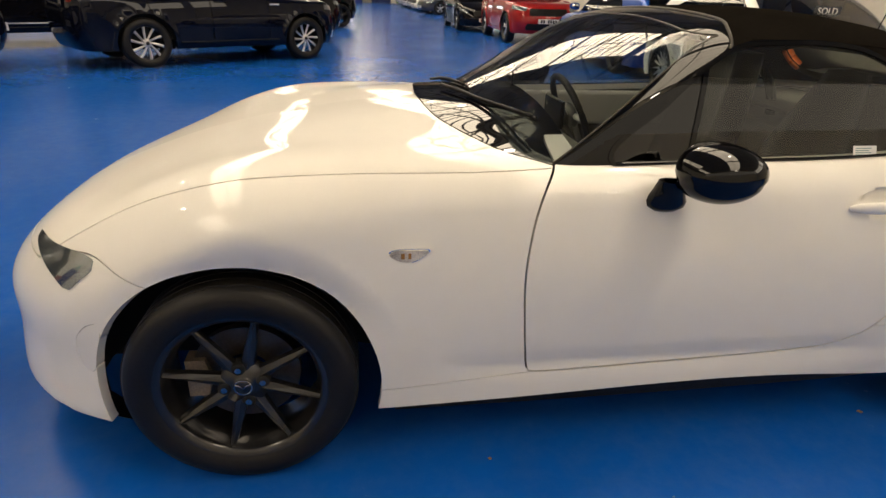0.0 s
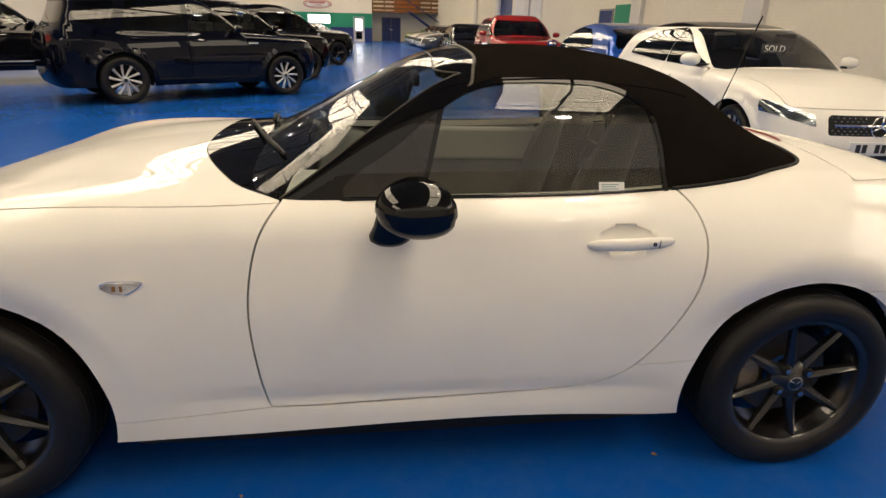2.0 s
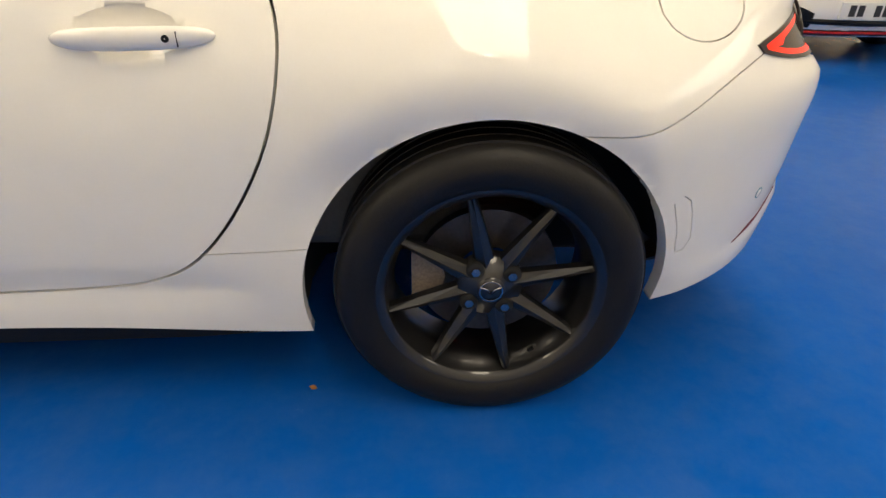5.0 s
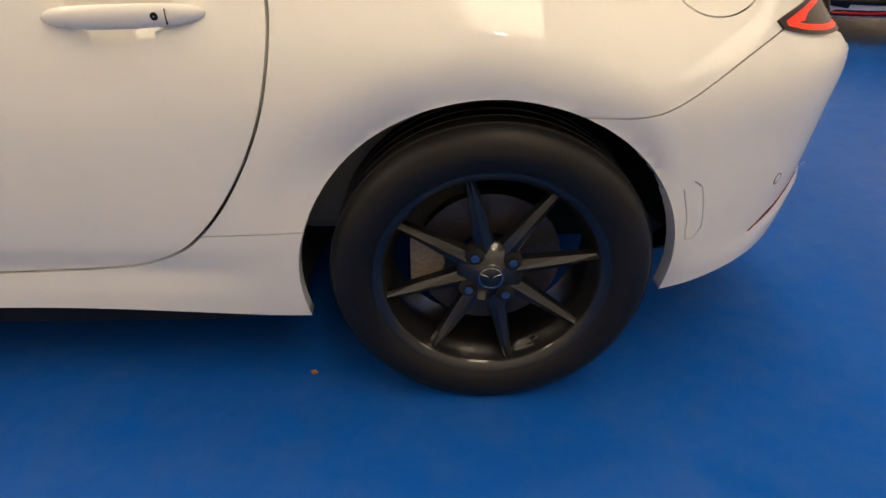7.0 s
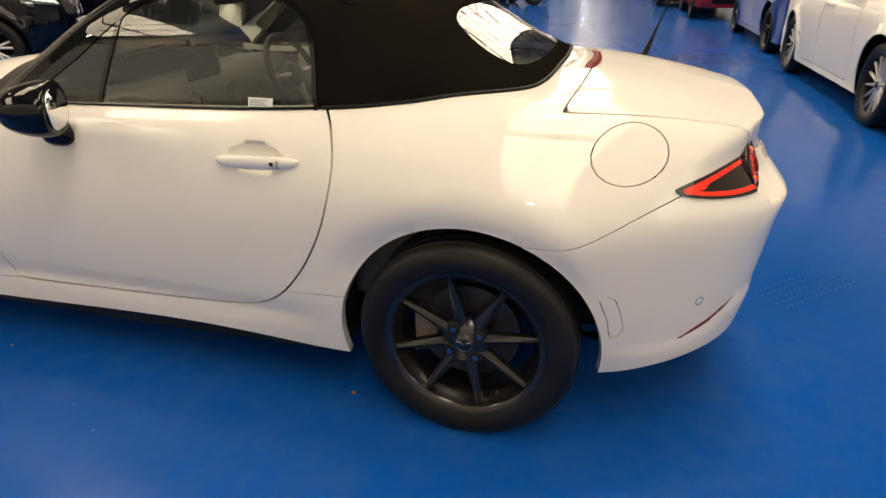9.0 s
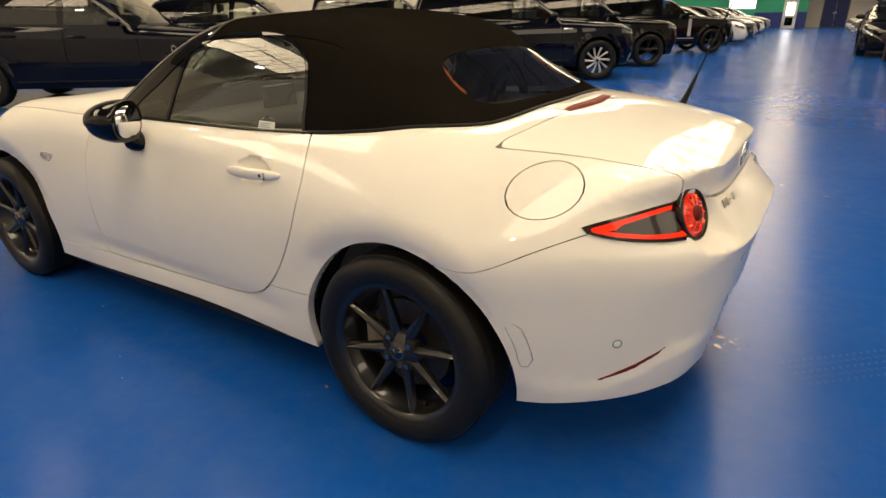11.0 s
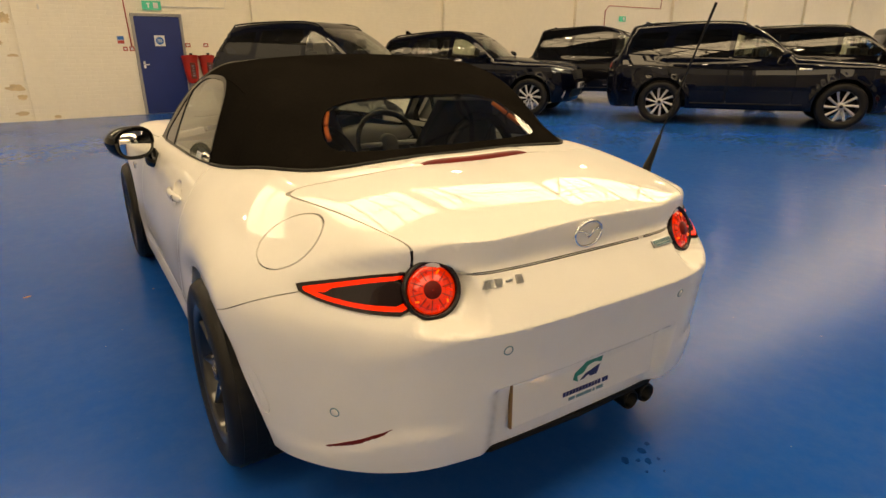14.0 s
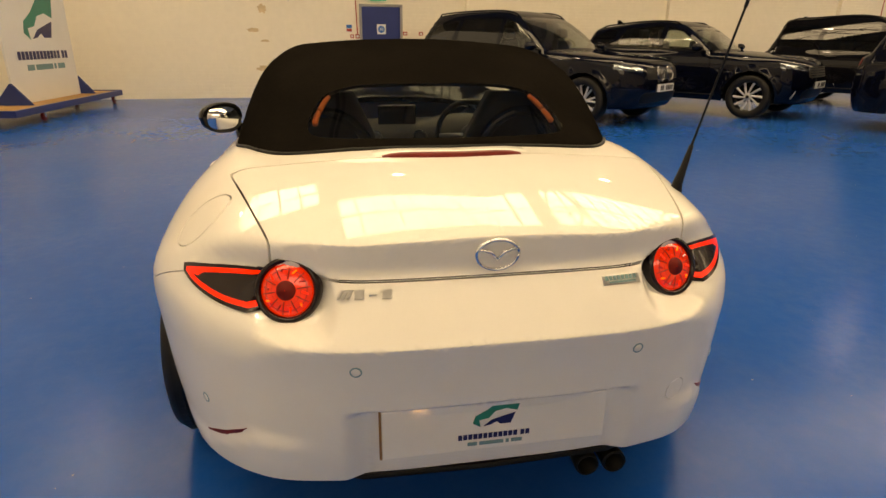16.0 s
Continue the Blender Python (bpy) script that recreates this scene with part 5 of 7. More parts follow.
                prism([(x - 0.008, -0.003), (x + 0.008, -0.003), (x + 0.009, 0.002), (x - 0.007, 0.002)], 0.0, 0.004, "xy", bm)
            elif k == "s":
                for zz in (-h_ / 2, -0.0025, h_ / 2 - 0.004):
                    prism([(x - 0.011 + zz * 0.25, zz), (x + 0.011 + zz * 0.25, zz), (x + 0.011 + zz * 0.25, zz + 0.0042), (x - 0.011 + zz * 0.25, zz + 0.0042)], 0.0, 0.004, "xy", bm)
                prism([(x - 0.011, 0.0), (x - 0.006, 0.0), (x - 0.005, h_ / 2), (x - 0.010, h_ / 2)], 0.0, 0.0042, "xy", bm)
                prism([(x + 0.005, -h_ / 2), (x + 0.010, -h_ / 2), (x + 0.011, 0.0), (x + 0.006, 0.0)], 0.0, 0.0042, "xy", bm)
            else:
                prism([(x - w_ / n * 0.32, -h_ / 2), (x + w_ / n * 0.32, -h_ / 2), (x + w_ / n * 0.40, h_ / 2), (x - w_ / n * 0.24, h_ / 2)], 0.0, 0.004, "xy", bm)
        link_mesh(name, bm, mat, car, "bright plated script shapes", False, m)
    script("model_script", -0.336, -0.222, 0.714, 0.734, "nb-b", M["plated"])
    m = facing(surface_x(0.282, 0.722), 0.282, 0.722)
    pl = link_mesh("trim_badge", boxes((-0.046, -0.011, 0, 0.046, 0.011, 0.003), bevel=0.0012), M["plated"], car, "small plated rectangular badge", False, m)
    for i in range(8):
        part("badge_mark", boxes((-0.040 + 0.010 * i, -0.001, 0.003, -0.033 + 0.010 * i, 0.0085, 0.0036)), M["grey_text"], pl)
    part("badge_mark", boxes((-0.032, -0.008, 0.003, 0.034, -0.004, 0.0036)), M["grey_text"], pl)
    # dealer card in the plate recess: a shape in green and navy with bars of print
    x = surface_x(0.02, 0.40)
    plate = part("dealer_plate", boxes((x - 0.006, -0.258, 0.325, x + 0.004, 0.270, 0.450), bevel=0.002), M["white_paint"], car, "white dealer plate with a car emblem")
    part("amber_strip", boxes((x - 0.004, -0.2635, 0.328, x + 0.006, -0.2585, 0.456)), M["yellow_plate"], plate, "amber plastic strip")
    emblem(plate, Matrix(((0, 0, 1, x + 0.0045), (1, 0, 0, 0.004), (0, 1, 0, 0.392), (0, 0, 0, 1))), 0.185)
    # plate lamp under the lip of the recess, lit
    px, y = surface_x(-0.17, 0.44) + 0.003, -0.17
    pod = part("plate_lamp", boxes((px - 0.012, y - 0.022, 0.456, px + 0.008, y + 0.022, 0.466), bevel=0.002), M["white_paint"], car, "small plate lamp housing")
    part("lamp_lens", boxes((px - 0.006, y - 0.016, 0.4545, px + 0.003, y + 0.016, 0.4558)), M["plate_glow"], pod, "lit warm plate lamp lens")
    # soft top seams
    for y0 in (-1, 1):
        pts = []
        for xx in np.linspace(1.40, 1.96, 26):
            yy = 0.30 + 0.02 * math.sin((xx - 1.4) * 5.6)
            pts.append((xx, y0 * (0.535 + 0.03 * (xx - 1.4)), surface_z(xx, 0.535 + 0.03 * (xx - 1.4), cabin_f) + 0.0005))
        part("canvas_seam", tube(pts, 0.0022, 6), M["fabric"], car, "", True)
    # bead along the foot of the canvas and the window line
    ys = np.linspace(-0.60, 0.60, 61)
    xs = bisect(lambda t: surface_z(t, ys) - surface_z(t, ys, cabin_f), np.full(61, 2.05), np.full(61, 2.60))
    part("canvas_bead", tube(list(zip(xs, ys, surface_z(xs, ys) + 0.003)), 0.0055, 8), M["black_plastic"], car, "black rubber bead", True)
    for s_ in (-1, 1):
        xs = np.linspace(0.99, 2.20, 80)
        zs = bisect(lambda t: surface_y(xs, t, cabin_f) - surface_y(xs, t), np.full(80, 0.72), np.full(80, 0.97))
        yy = surface_y(xs, zs)
        part("waist_seal", tube([(x, s_ * y, z + 0.003) for x, y, z in zip(xs[:64], yy, zs)], 0.006, 8, taper=0.004), M["gloss_black"], car, "glossy black waist seal", True)
        xs = np.linspace(1.90, 2.34, 34)
        zs = bisect(lambda t: surface_y(xs, t, cabin_f) - surface_y(xs, t), np.full(34, 0.72), np.full(34, 0.97))
        yy = surface_y(xs, zs)
        part("canvas_bead", tube([(x, s_ * y, z + 0.003) for x, y, z in zip(xs, yy, zs)], 0.0055, 8), M["black_plastic"], car, "black rubber bead", True)
    # wipers on the cowl
    for pts in ([(0.62, 0.05, 0), (0.70, -0.22, 0), (0.80, -0.52, 0)], [(0.64, 0.52, 0), (0.66, 0.30, 0), (0.70, 0.02, 0)]):
        fine = [Vector(pts[0]).lerp(Vector(pts[1]), t) for t in (0, 0.33, 0.66)] + [Vector(pts[1]).lerp(Vector(pts[2]), t) for t in (0, 0.33, 0.66, 1)]
        on = [(p.x, p.y, max(surface_z(p.x, p.y), surface_z(p.x, p.y, cabin_f)) + 0.016) for p in fine]
        wp = part("wiper", tube(on, 0.007, 8, taper=0.005), M["black_plastic"], car, "black wiper arm", True)
        part("wiper_blade", tube([(p[0] + 0.012, p[1], p[2] - 0.006) for p in on[2:]], 0.005, 6), M["rubber"], wp)
    # orange tape along the sides of the rear window
    for s_ in (-1, 1):
        for t0, t1 in ((0.02, 0.42), (0.50, 0.98)):
            pts = []
            for t in np.linspace(t0, t1, 6):
                y, z = 0.384 - 0.045 * t ** 1.5, 0.968 + 0.075 * t
                pts.append((surface_x(s_ * y, z, cabin_f) - 0.028, s_ * y, z))
            part("window_tape", tube(pts, 0.009, 6), M["belt"], car, "orange tape inside the rear window", True)
    # sticker in the side window
    m = facing(1.720, -surface_y(1.720, 0.866, cabin_f), 0.866, cabin_f)
    st = link_mesh("window_sticker", boxes((-0.037, -0.0175, 0.001, 0.037, 0.0175, 0.0015)), M["white_sticker"], car, "small white printed sticker", False, m)
    for k in range(4):
        part("print_bar", boxes((-0.030, 0.009 - 0.006 * k, 0.0015, 0.020 - 0.008 * (k % 2), 0.0115 - 0.006 * k, 0.0018)), M["grey_text"], st)
    interior(car)


def emblem(parent, m, w):
    """The dealer's mark: a green swoosh over a navy car wedge, with bars for the words."""
    s = w / 1.0
    green = [(-0.30, 0.02), (-0.27, 0.12), (-0.12, 0.20), (0.02, 0.32), (0.32, 0.36), (0.26, 0.16), (0.12, 0.20), (-0.02, 0.17), (-0.10, 0.08), (-0.22, 0.06), (-0.20, -0.04)]
    navy = [(-0.16, -0.03), (-0.06, 0.05), (0.05, 0.08), (0.24, 0.13), (0.18, -0.02), (0.05, -0.02), (0.0, 0.02), (-0.08, -0.02)]
    for name, pts, mat in (("emblem_swoosh", green, M["green_text"]), ("emblem_wedge", navy, M["navy_text"])):
        bm = prism([(a * s, b * s + 0.02 * s) for a, b in pts], 0.0, 0.0012 * max(1, s), "xy")
        link_mesh(name, bm, mat, parent, "", False, m)
    x = -0.48
    for i in range(15):
        if i == 12:
            x += 0.03
            continue
        bm = boxes(((x) * s, -0.19 * s, 0.0, (x + 0.050) * s, -0.118 * s, 0.0012 * max(1, s)))
        link_mesh("word_bar", bm, M["navy_text"], parent, "", False, m)
        x += 0.064
    for x0, x1 in ((-0.36, -0.24), (-0.21, 0.10), (0.13, 0.17), (0.20, 0.34)):
        link_mesh("word_bar", boxes((x0 * s, -0.285 * s, 0, x1 * s, -0.235 * s, 0.0012 * max(1, s))), M["grey_text"], parent, "", False, m)


def interior(car):
    """Dashboard, wheel, seats, hoops and door cards seen through the glass."""
    bm = bmesh.new()
    sec = []
    for y in np.linspace(-0.70, 0.70, 15):
        hump = 0.035 * math.exp(-((y - 0.36) / 0.16) ** 2)
        sec.append([bm.verts.new((x, y, z)) for x, z in ((0.70, 0.77), (0.80, 0.805), (0.94, 0.812 + hump), (1.04, 0.795 + hump), (1.07, 0.75 + hump * 0.5), (1.04, 0.67), (1.02, 0.50), (0.80, 0.45))])
    for a, b in zip(sec, sec[1:]):
        for i in range(7):
            bm.faces.new((a[i], a[i + 1], b[i + 1], b[i]))
    bmesh.ops.recalc_face_normals(bm, faces=bm.faces)
    dash = part("dashboard", bm, M["dash"], car, "dark grey dashboard", True)
    part("media_screen", boxes((1.03, -0.10, 0.80, 1.045, 0.10, 0.90), bevel=0.006), M["gloss_black"], dash, "black centre screen")
    for y in (-0.52, 0.60, 0.12, -0.12):
        part("air_vent", revolve([(0.028, 1.078), (0.038, 1.084), (0.040, 1.078)], 20, axis="x"), M["chrome"], dash, "round air vent", True).location = (-0.012, y, 0.735)
    rot = Matrix.Translation((1.235, 0.36, 0.765)) @ Matrix.Rotation(radians(-24), 4, "Y")
    bm = bmesh.new()
    ring = [(0, 0.175 * math.cos(t), 0.175 * math.sin(t)) for t in np.linspace(0, 2 * math.pi, 37)]
    tube(ring, 0.014, 10, bm)
    bmesh.ops.transform(bm, matrix=rot, verts=bm.verts)
    sw = part("steering_wheel", bm, M["seat"], car, "black leather steering wheel", True)
    bm = revolve([(0.001, 0.02), (0.045, 0.018), (0.06, 0.0), (0.05, -0.02)], 24, axis="x")
    bmesh.ops.transform(bm, matrix=rot, verts=bm.verts)
    part("wheel_boss", bm, M["dash"], sw, "", True)
    for a in (0.0, math.pi, -math.pi / 2):
        bm = tube([(0.005, 0.04 * math.cos(a), 0.04 * math.sin(a)), (0.002, 0.17 * math.cos(a), 0.17 * math.sin(a))], 0.013, 8)
        bmesh.ops.transform(bm, matrix=rot, verts=bm.verts)
        part("wheel_spoke", bm, M["alloy"], sw, "silver steering wheel spoke", True)
    part("steering_column", tube([(1.215, 0.36, 0.755), (1.04, 0.36, 0.70)], 0.035, 12), M["dash"], car, "", True)
    part("rear_mirror", boxes((1.20, -0.10, 1.075, 1.225, 0.10, 1.125), bevel=0.012), M["black_plastic"], car, "interior mirror")
    for y in (-0.355, 0.355):
        bm = bmesh.new()
        rows_ = []
        for k in range(14):
            t = k / 13
            z = 0.42 + 0.62 * t
            xx = 1.73 + 0.20 * t
            half = 0.235 if t < 0.45 else 0.235 - 0.13 * ((t - 0.45) / 0.55) ** 1.3
            rows_.append([bm.verts.new((xx + dx, y + half * u, z)) for u, dx in ((-1, 0.07), (-0.92, -0.035), (-0.65, -0.02), (-0.3, 0.0), (0.3, 0.0), (0.65, -0.02), (0.92, -0.035), (1, 0.07), (0.8, 0.10), (-0.8, 0.10))])
        for a, b in zip(rows_, rows_[1:]):
            for i in range(10):
                bm.faces.new((a[i], a[(i + 1) % 10], b[(i + 1) % 10], b[i]))
        bm.faces.new(rows_[-1])
        bmesh.ops.recalc_face_normals(bm, faces=bm.faces)
        seat = part("seat", bm, M["seat"], car, "black leather sports seat", True)
        part("seat_cushion", boxes((1.25, y - 0.23, 0.34, 1.78, y + 0.23, 0.50), bevel=0.05), M["seat"], seat, "", True)
    for y in (-0.36, 0.36):
        part("roll_hoop", tube([(2.06, y + 0.17 * math.cos(t), 0.78 + 0.20 * math.sin(t)) for t in np.linspace(0, math.pi, 17)], 0.02, 10), M["gloss_black"], car, "black roll hoop", True)
    part("rear_shelf", boxes((1.95, -0.56, 0.845, 2.40, 0.56, 0.862), bevel=0.004), M["dash"], car, "dark rear shelf")
    part("rear_bulkhead", boxes((1.93, -0.66, 0.30, 2.30, 0.66, 0.80), bevel=0.03), M["dash"], car)
    part("centre_tunnel", boxes((0.95, -0.09, 0.3, 1.95, 0.09, 0.56), bevel=0.04), M["dash"], car)
    part("gear_lever", tube([(1.28, 0.0, 0.54), (1.27, 0.0, 0.66)], 0.018, 10), M["seat"], car, "", True)
    for s_ in (-1, 1):
        part("door_card", boxes((0.95, s_ * 0.67, 0.30, 1.90, s_ * 0.715, 0.655), bevel=0.015), M["dash"], car, "dark door card")
        part("door_cap", boxes((1.10, s_ * 0.640, 0.662, 1.90, s_ * 0.685, 0.822), bevel=0.016), M["white_paint"], car, "white inner door cap")
        bm = tube([(1.95, s_ * 0.46, 0.80), (1.98, s_ * 0.47, 0.95)], 0.02, 6)
        part("belt_guide", bm, M["black_plastic"], car)


roadster_details()


# ---- the hall ----
AX = radians(4.0)
HALL = Matrix.Translation((-0.15, 0, 0)) @ Matrix.Rotation(AX, 4, "Z")


def slab(name, x0, y0, z0, x1, y1, z1, mat, label="", kind="structure", m=HALL):
    ob = link_mesh(name, boxes((x0, y0, z0, x1, y1, z1)), mat, None, label, False, m)
    return tagged(ob, kind=kind)


slab("floor", -60, -40, -0.2, 60, 90, 0, M["floor"], "glossy worn blue painted floor")
slab("wall_west", -10.0, -6.7, 0, -9.72, 60, 6.2, M["wall"], "cream painted brick wall with damp stains")
slab("wall_east", 10.17, -6.7, 0, 10.45, 1.5, 3.9, M["wall"], "cream painted brick wall")
slab("wall_east", 10.17, -6.7, 5.9, 10.45, 1.5, 6.2, M["wall"], "cream painted brick wall above the glazing")
# unseen glowing panel, added to lift the roadster's tail and the west wall
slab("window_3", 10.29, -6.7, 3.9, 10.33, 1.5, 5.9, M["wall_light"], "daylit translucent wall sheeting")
slab("wall_east", 10.17, 1.5, 0, 10.45, 28.6, 6.2, M["wall"], "cream painted brick wall")
slab("wall_east", 10.17, 31.9, 0, 10.45, 60, 6.2, M["wall"], "cream painted brick wall")
slab("wall_east", 10.17, 28.6, 3.6, 10.45, 31.9, 6.2, M["wall"], "cream painted brick lintel")
slab("wall_north", -9.72, 60, 0, 10.17, 60.3, 8.4, M["wall"], "cream end wall")
slab("wall_south", -9.72, -6.7, 0, 10.17, -6.4, 3.9, M["wall"], "cream end wall")
slab("wall_south", -9.72, -6.7, 6.3, 10.17, -6.4, 8.4, M["wall"], "cream end wall above the gable glazing")
# unseen glowing panel, added to brighten the roadster's near side
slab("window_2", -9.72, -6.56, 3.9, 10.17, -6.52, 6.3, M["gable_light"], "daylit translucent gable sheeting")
for i in range(0, 9):
    if i != 1:
        slab("trim_pilaster", -9.72, 3.6 - 0.13 + 5.3 * (i - 2), 0, -9.60, 3.6 + 0.13 + 5.3 * (i - 2), 6.0, M["wall"], "painted wall pilaster")
    if i != 5:
        slab("trim_pilaster", 10.03, 9.9 - 0.3 + 5.3 * (i - 3), 0, 10.17, 9.9 + 0.3 + 5.3 * (i - 3), 6.0, M["white_steel"], "painted wall pilaster")
slab("trim_pilaster", -9.72, -0.93, 0, -9.62, -0.63, 6.0, M["wall"], "painted wall pilaster with a worn edge")
RIDGE = 8.3
for sx in (-1, 1):
    ob = link_mesh("ceiling", boxes((0, -6.7, -0.06, 10.6, 60, 0.06)), M["roof_sheet"], None, "grey sheeted pitched roof", False, HALL @ pose(0.22, 0, RIDGE, 0, 12 if sx > 0 else 168, 0))
    tagged(ob, kind="structure")
PITCH = {1: HALL @ pose(0.22, 0, RIDGE, 0, 12, 0), -1: HALL @ pose(0.22, 0, RIDGE, 0, 168, 0)}
for sx in (-1, 1):
    for i in range(12):
        u0, u1 = (2.6, 4.8) if sx > 0 else (3.2, 5.5) if i else (5.6, 7.6)
        y0 = -6.35 + 5.3 * i
        z0, z1 = (-0.10, -0.07) if sx > 0 else (0.07, 0.10)
        ob = link_mesh("rooflight", boxes((u0, y0 + 0.2, z0, u1, y0 + 5.1, z1)), M["rooflight"], None, "long glazed rooflight with thin dark bars", False, PITCH[sx])
        tagged(ob, category="rooflight", group="rooflights")
        bars = [(u0, y0 + 0.2 + 0.49 * k - 0.025, min(z0, -z1) if sx > 0 else z1, u1, y0 + 0.2 + 0.49 * k + 0.025, (z0 - 0.03) if sx > 0 else z1 + 0.03) for k in range(11)]
        bars += [(u0 + (u1 - u0) * q - 0.03, y0 + 0.2, (z0 - 0.04) if sx > 0 else z1, u0 + (u1 - u0) * q + 0.03, y0 + 5.1, z0 if sx > 0 else z1 + 0.04) for q in (0.0, 0.5, 1.0)]
        part("glazing_bars", boxes(*bars), M["truss"], ob, "dark glazing bars")


def roof_truss(v):
    bm = bmesh.new()
    top = lambda u: RIDGE - 0.18 - abs(u - 0.22) * math.tan(radians(12))
    us = [-9.6, -7.2, -4.8, -2.4, 0.22, 2.6, 5.0, 7.5, 10.0]
    low = 5.95
    tube([(us[0], v, low), (us[-1], v, low)], 0.06, 4, bm)
    for a, b in zip(us, us[1:]):
        tube([(a, v, top(a)), (b, v, top(b))], 0.06, 4, bm)
        m_ = (a + b) / 2
        tube([(a, v, low), (m_, v, top(m_))], 0.035, 4, bm)
        tube([(m_, v, top(m_)), (b, v, low)], 0.035, 4, bm)
    tagged(link_mesh("ceiling_truss", bm, M["truss"], None, "dark painted steel roof truss", False, HALL), kind="structure")


for i in range(12):
    roof_truss(-1.05 + 5.3 * i)


def high_bay_lamp(u, v):
    m = HALL @ Matrix.Translation((u, v, 5.3))
    lamp = tagged(empty("high_bay_lamp", m), "round high bay lamp, lit, hanging below the roof", "lamp", "high bay lamps")
    part("shade", revolve([(0.05, 0.20), (0.07, 0.16), (0.145, 0.02), (0.16, 0.0), (0.15, 0.004), (0.06, 0.14)], 28, axis="z"), M["alloy"], lamp, "spun metal shade", True)
    part("lit_disc", revolve([(0.001, 0.02), (0.135, 0.02), (0.135, 0.03)], 28, axis="z"), M["lamp"], lamp, "glowing disc")
    part("rod", tube([(0, 0, 0.2), (0, 0, RIDGE - 5.33 - abs(u - 0.22) * math.tan(radians(12)))], 0.012, 6), M["truss"], lamp)
    return lamp


for u, v0 in ((-5.3, -4.3), (3.3, -4.9)):
    for k in range(11):
        high_bay_lamp(u, v0 + 5.3 * k)


# ---- west wall: blue door, signs, extinguishers, stains ----
def on_west(v, z, out=0.0):
    """A pose on the west wall with x along it, y up, z into the hall."""
    return HALL @ Matrix(((0, 0, 1, -9.72 + out), (-1, 0, 0, v), (0, 1, 0, z), (0, 0, 0, 1))) @ Matrix.Rotation(0, 4, "Z")


def fire_door(m, w, h, leaves=1, sign=True, label="dark blue fire door in a grey frame, shut"):
    d = tagged(empty("door_1", m), label, "door", kind="structure")
    part("door_frame", boxes((-w / 2 - 0.05, 0, 0, -w / 2, h + 0.05, 0.05), (w / 2, 0, 0, w / 2 + 0.05, h + 0.05, 0.05), (-w / 2, h, 0, w / 2, h + 0.05, 0.05)), M["grey_frame"], d, "grey metal frame")
    for k in range(leaves):
        x0 = -w / 2 + w / leaves * k
        leaf = part("door_leaf", boxes((x0 + 0.004, 0.01, 0.0, x0 + w / leaves - 0.004, h - 0.004, 0.035), bevel=0.003), M["door_blue"], d)
        s_ = 1 if leaves == 1 or k == 0 else -1
        hx = (x0 + 0.08) if (leaves == 2 and k == 1) else (x0 + w / leaves - 0.08)
        part("door_handle", boxes((hx - 0.02, 0.93, 0.035, hx + 0.02, 1.07, 0.045), (hx - 0.09, 0.99, 0.06, hx + 0.01, 1.01, 0.075), (hx - 0.01, 0.99, 0.04, hx + 0.01, 1.01, 0.075)), M["chrome"], leaf, "steel lever handle")
        if sign:
            pl = part("door_sign", boxes((x0 + w / leaves / 2 - 0.10, 1.36, 0.036, x0 + w / leaves / 2 + 0.10, 1.57, 0.039)), M["white_sticker"], leaf, "white sign with a blue disc")
            disc = revolve([(0.001, 0.0415), (0.075, 0.0415), (0.075, 0.039)], 24, axis="z")
            bmesh.ops.translate(disc, verts=disc.verts, vec=(x0 + w / leaves / 2, 1.465, 0))
            part("sign_disc", disc, M["sign_blue"], pl)
            for q in (-1, 0, 1):
                part("sign_bar", boxes((x0 + w / leaves / 2 - 0.045, 1.462 + 0.022 * q, 0.0415, x0 + w / leaves / 2 + 0.045, 1.472 + 0.022 * q, 0.0425)), M["white_sticker"], pl)
    return d


M["grey_frame"] = material("grey_door_frame", (0.32, 0.31, 0.30), 0.5, var=0.08, scale=5)
fire_door(on_west(1.50, 0.0), 0.87, 1.94)


def wall_sign(name, m, w, h, mat, label, marks=(), cat="sign"):
    s = tagged(link_mesh(name, boxes((-w / 2, -h / 2, 0.001, w / 2, h / 2, 0.012), bevel=0.002), mat, None, label, False, m), category=cat)
    for (x0, y0, x1, y1, mm) in marks:
        part("sign_mark", boxes((x0, y0, 0.0125, x1, y1, 0.0135)), M[mm], s)
    return s


wall_sign("exit_sign", on_west(1.44, 2.14, 0.05), 0.36, 0.17, M["sign_green"], "green and white lit fire exit sign", [(-0.12, -0.055, -0.03, 0.055, "white_sticker"), (0.05, -0.05, 0.075, 0.03, "white_sticker"), (0.03, 0.02, 0.095, 0.045, "white_sticker")])
wall_sign("notice_sign", on_west(0.78, 1.48), 0.13, 0.16, M["white_sticker"], "small blue and red safety notice", [(-0.06, 0.0, 0.06, 0.07, "sign_blue"), (-0.06, -0.07, 0.06, -0.01, "red_sign")])
wall_sign("fire_notice", on_west(0.84, 1.31), 0.08, 0.08, M["red_sign"], "small red fire notice", [(-0.02, -0.02, 0.02, 0.02, "white_sticker")])
wall_sign("call_point", on_west(0.96, 1.31), 0.09, 0.09, M["red_sign"], "red fire alarm call point", [(-0.025, -0.025, 0.025, 0.025, "white_sticker")])
for v in (2.05, 2.42):
    wall_sign("extinguisher_notice", on_west(v, 1.38), 0.10, 0.08, M["red_sign"], "small red extinguisher notice", [(-0.03, -0.02, 0.03, 0.02, "white_sticker")])
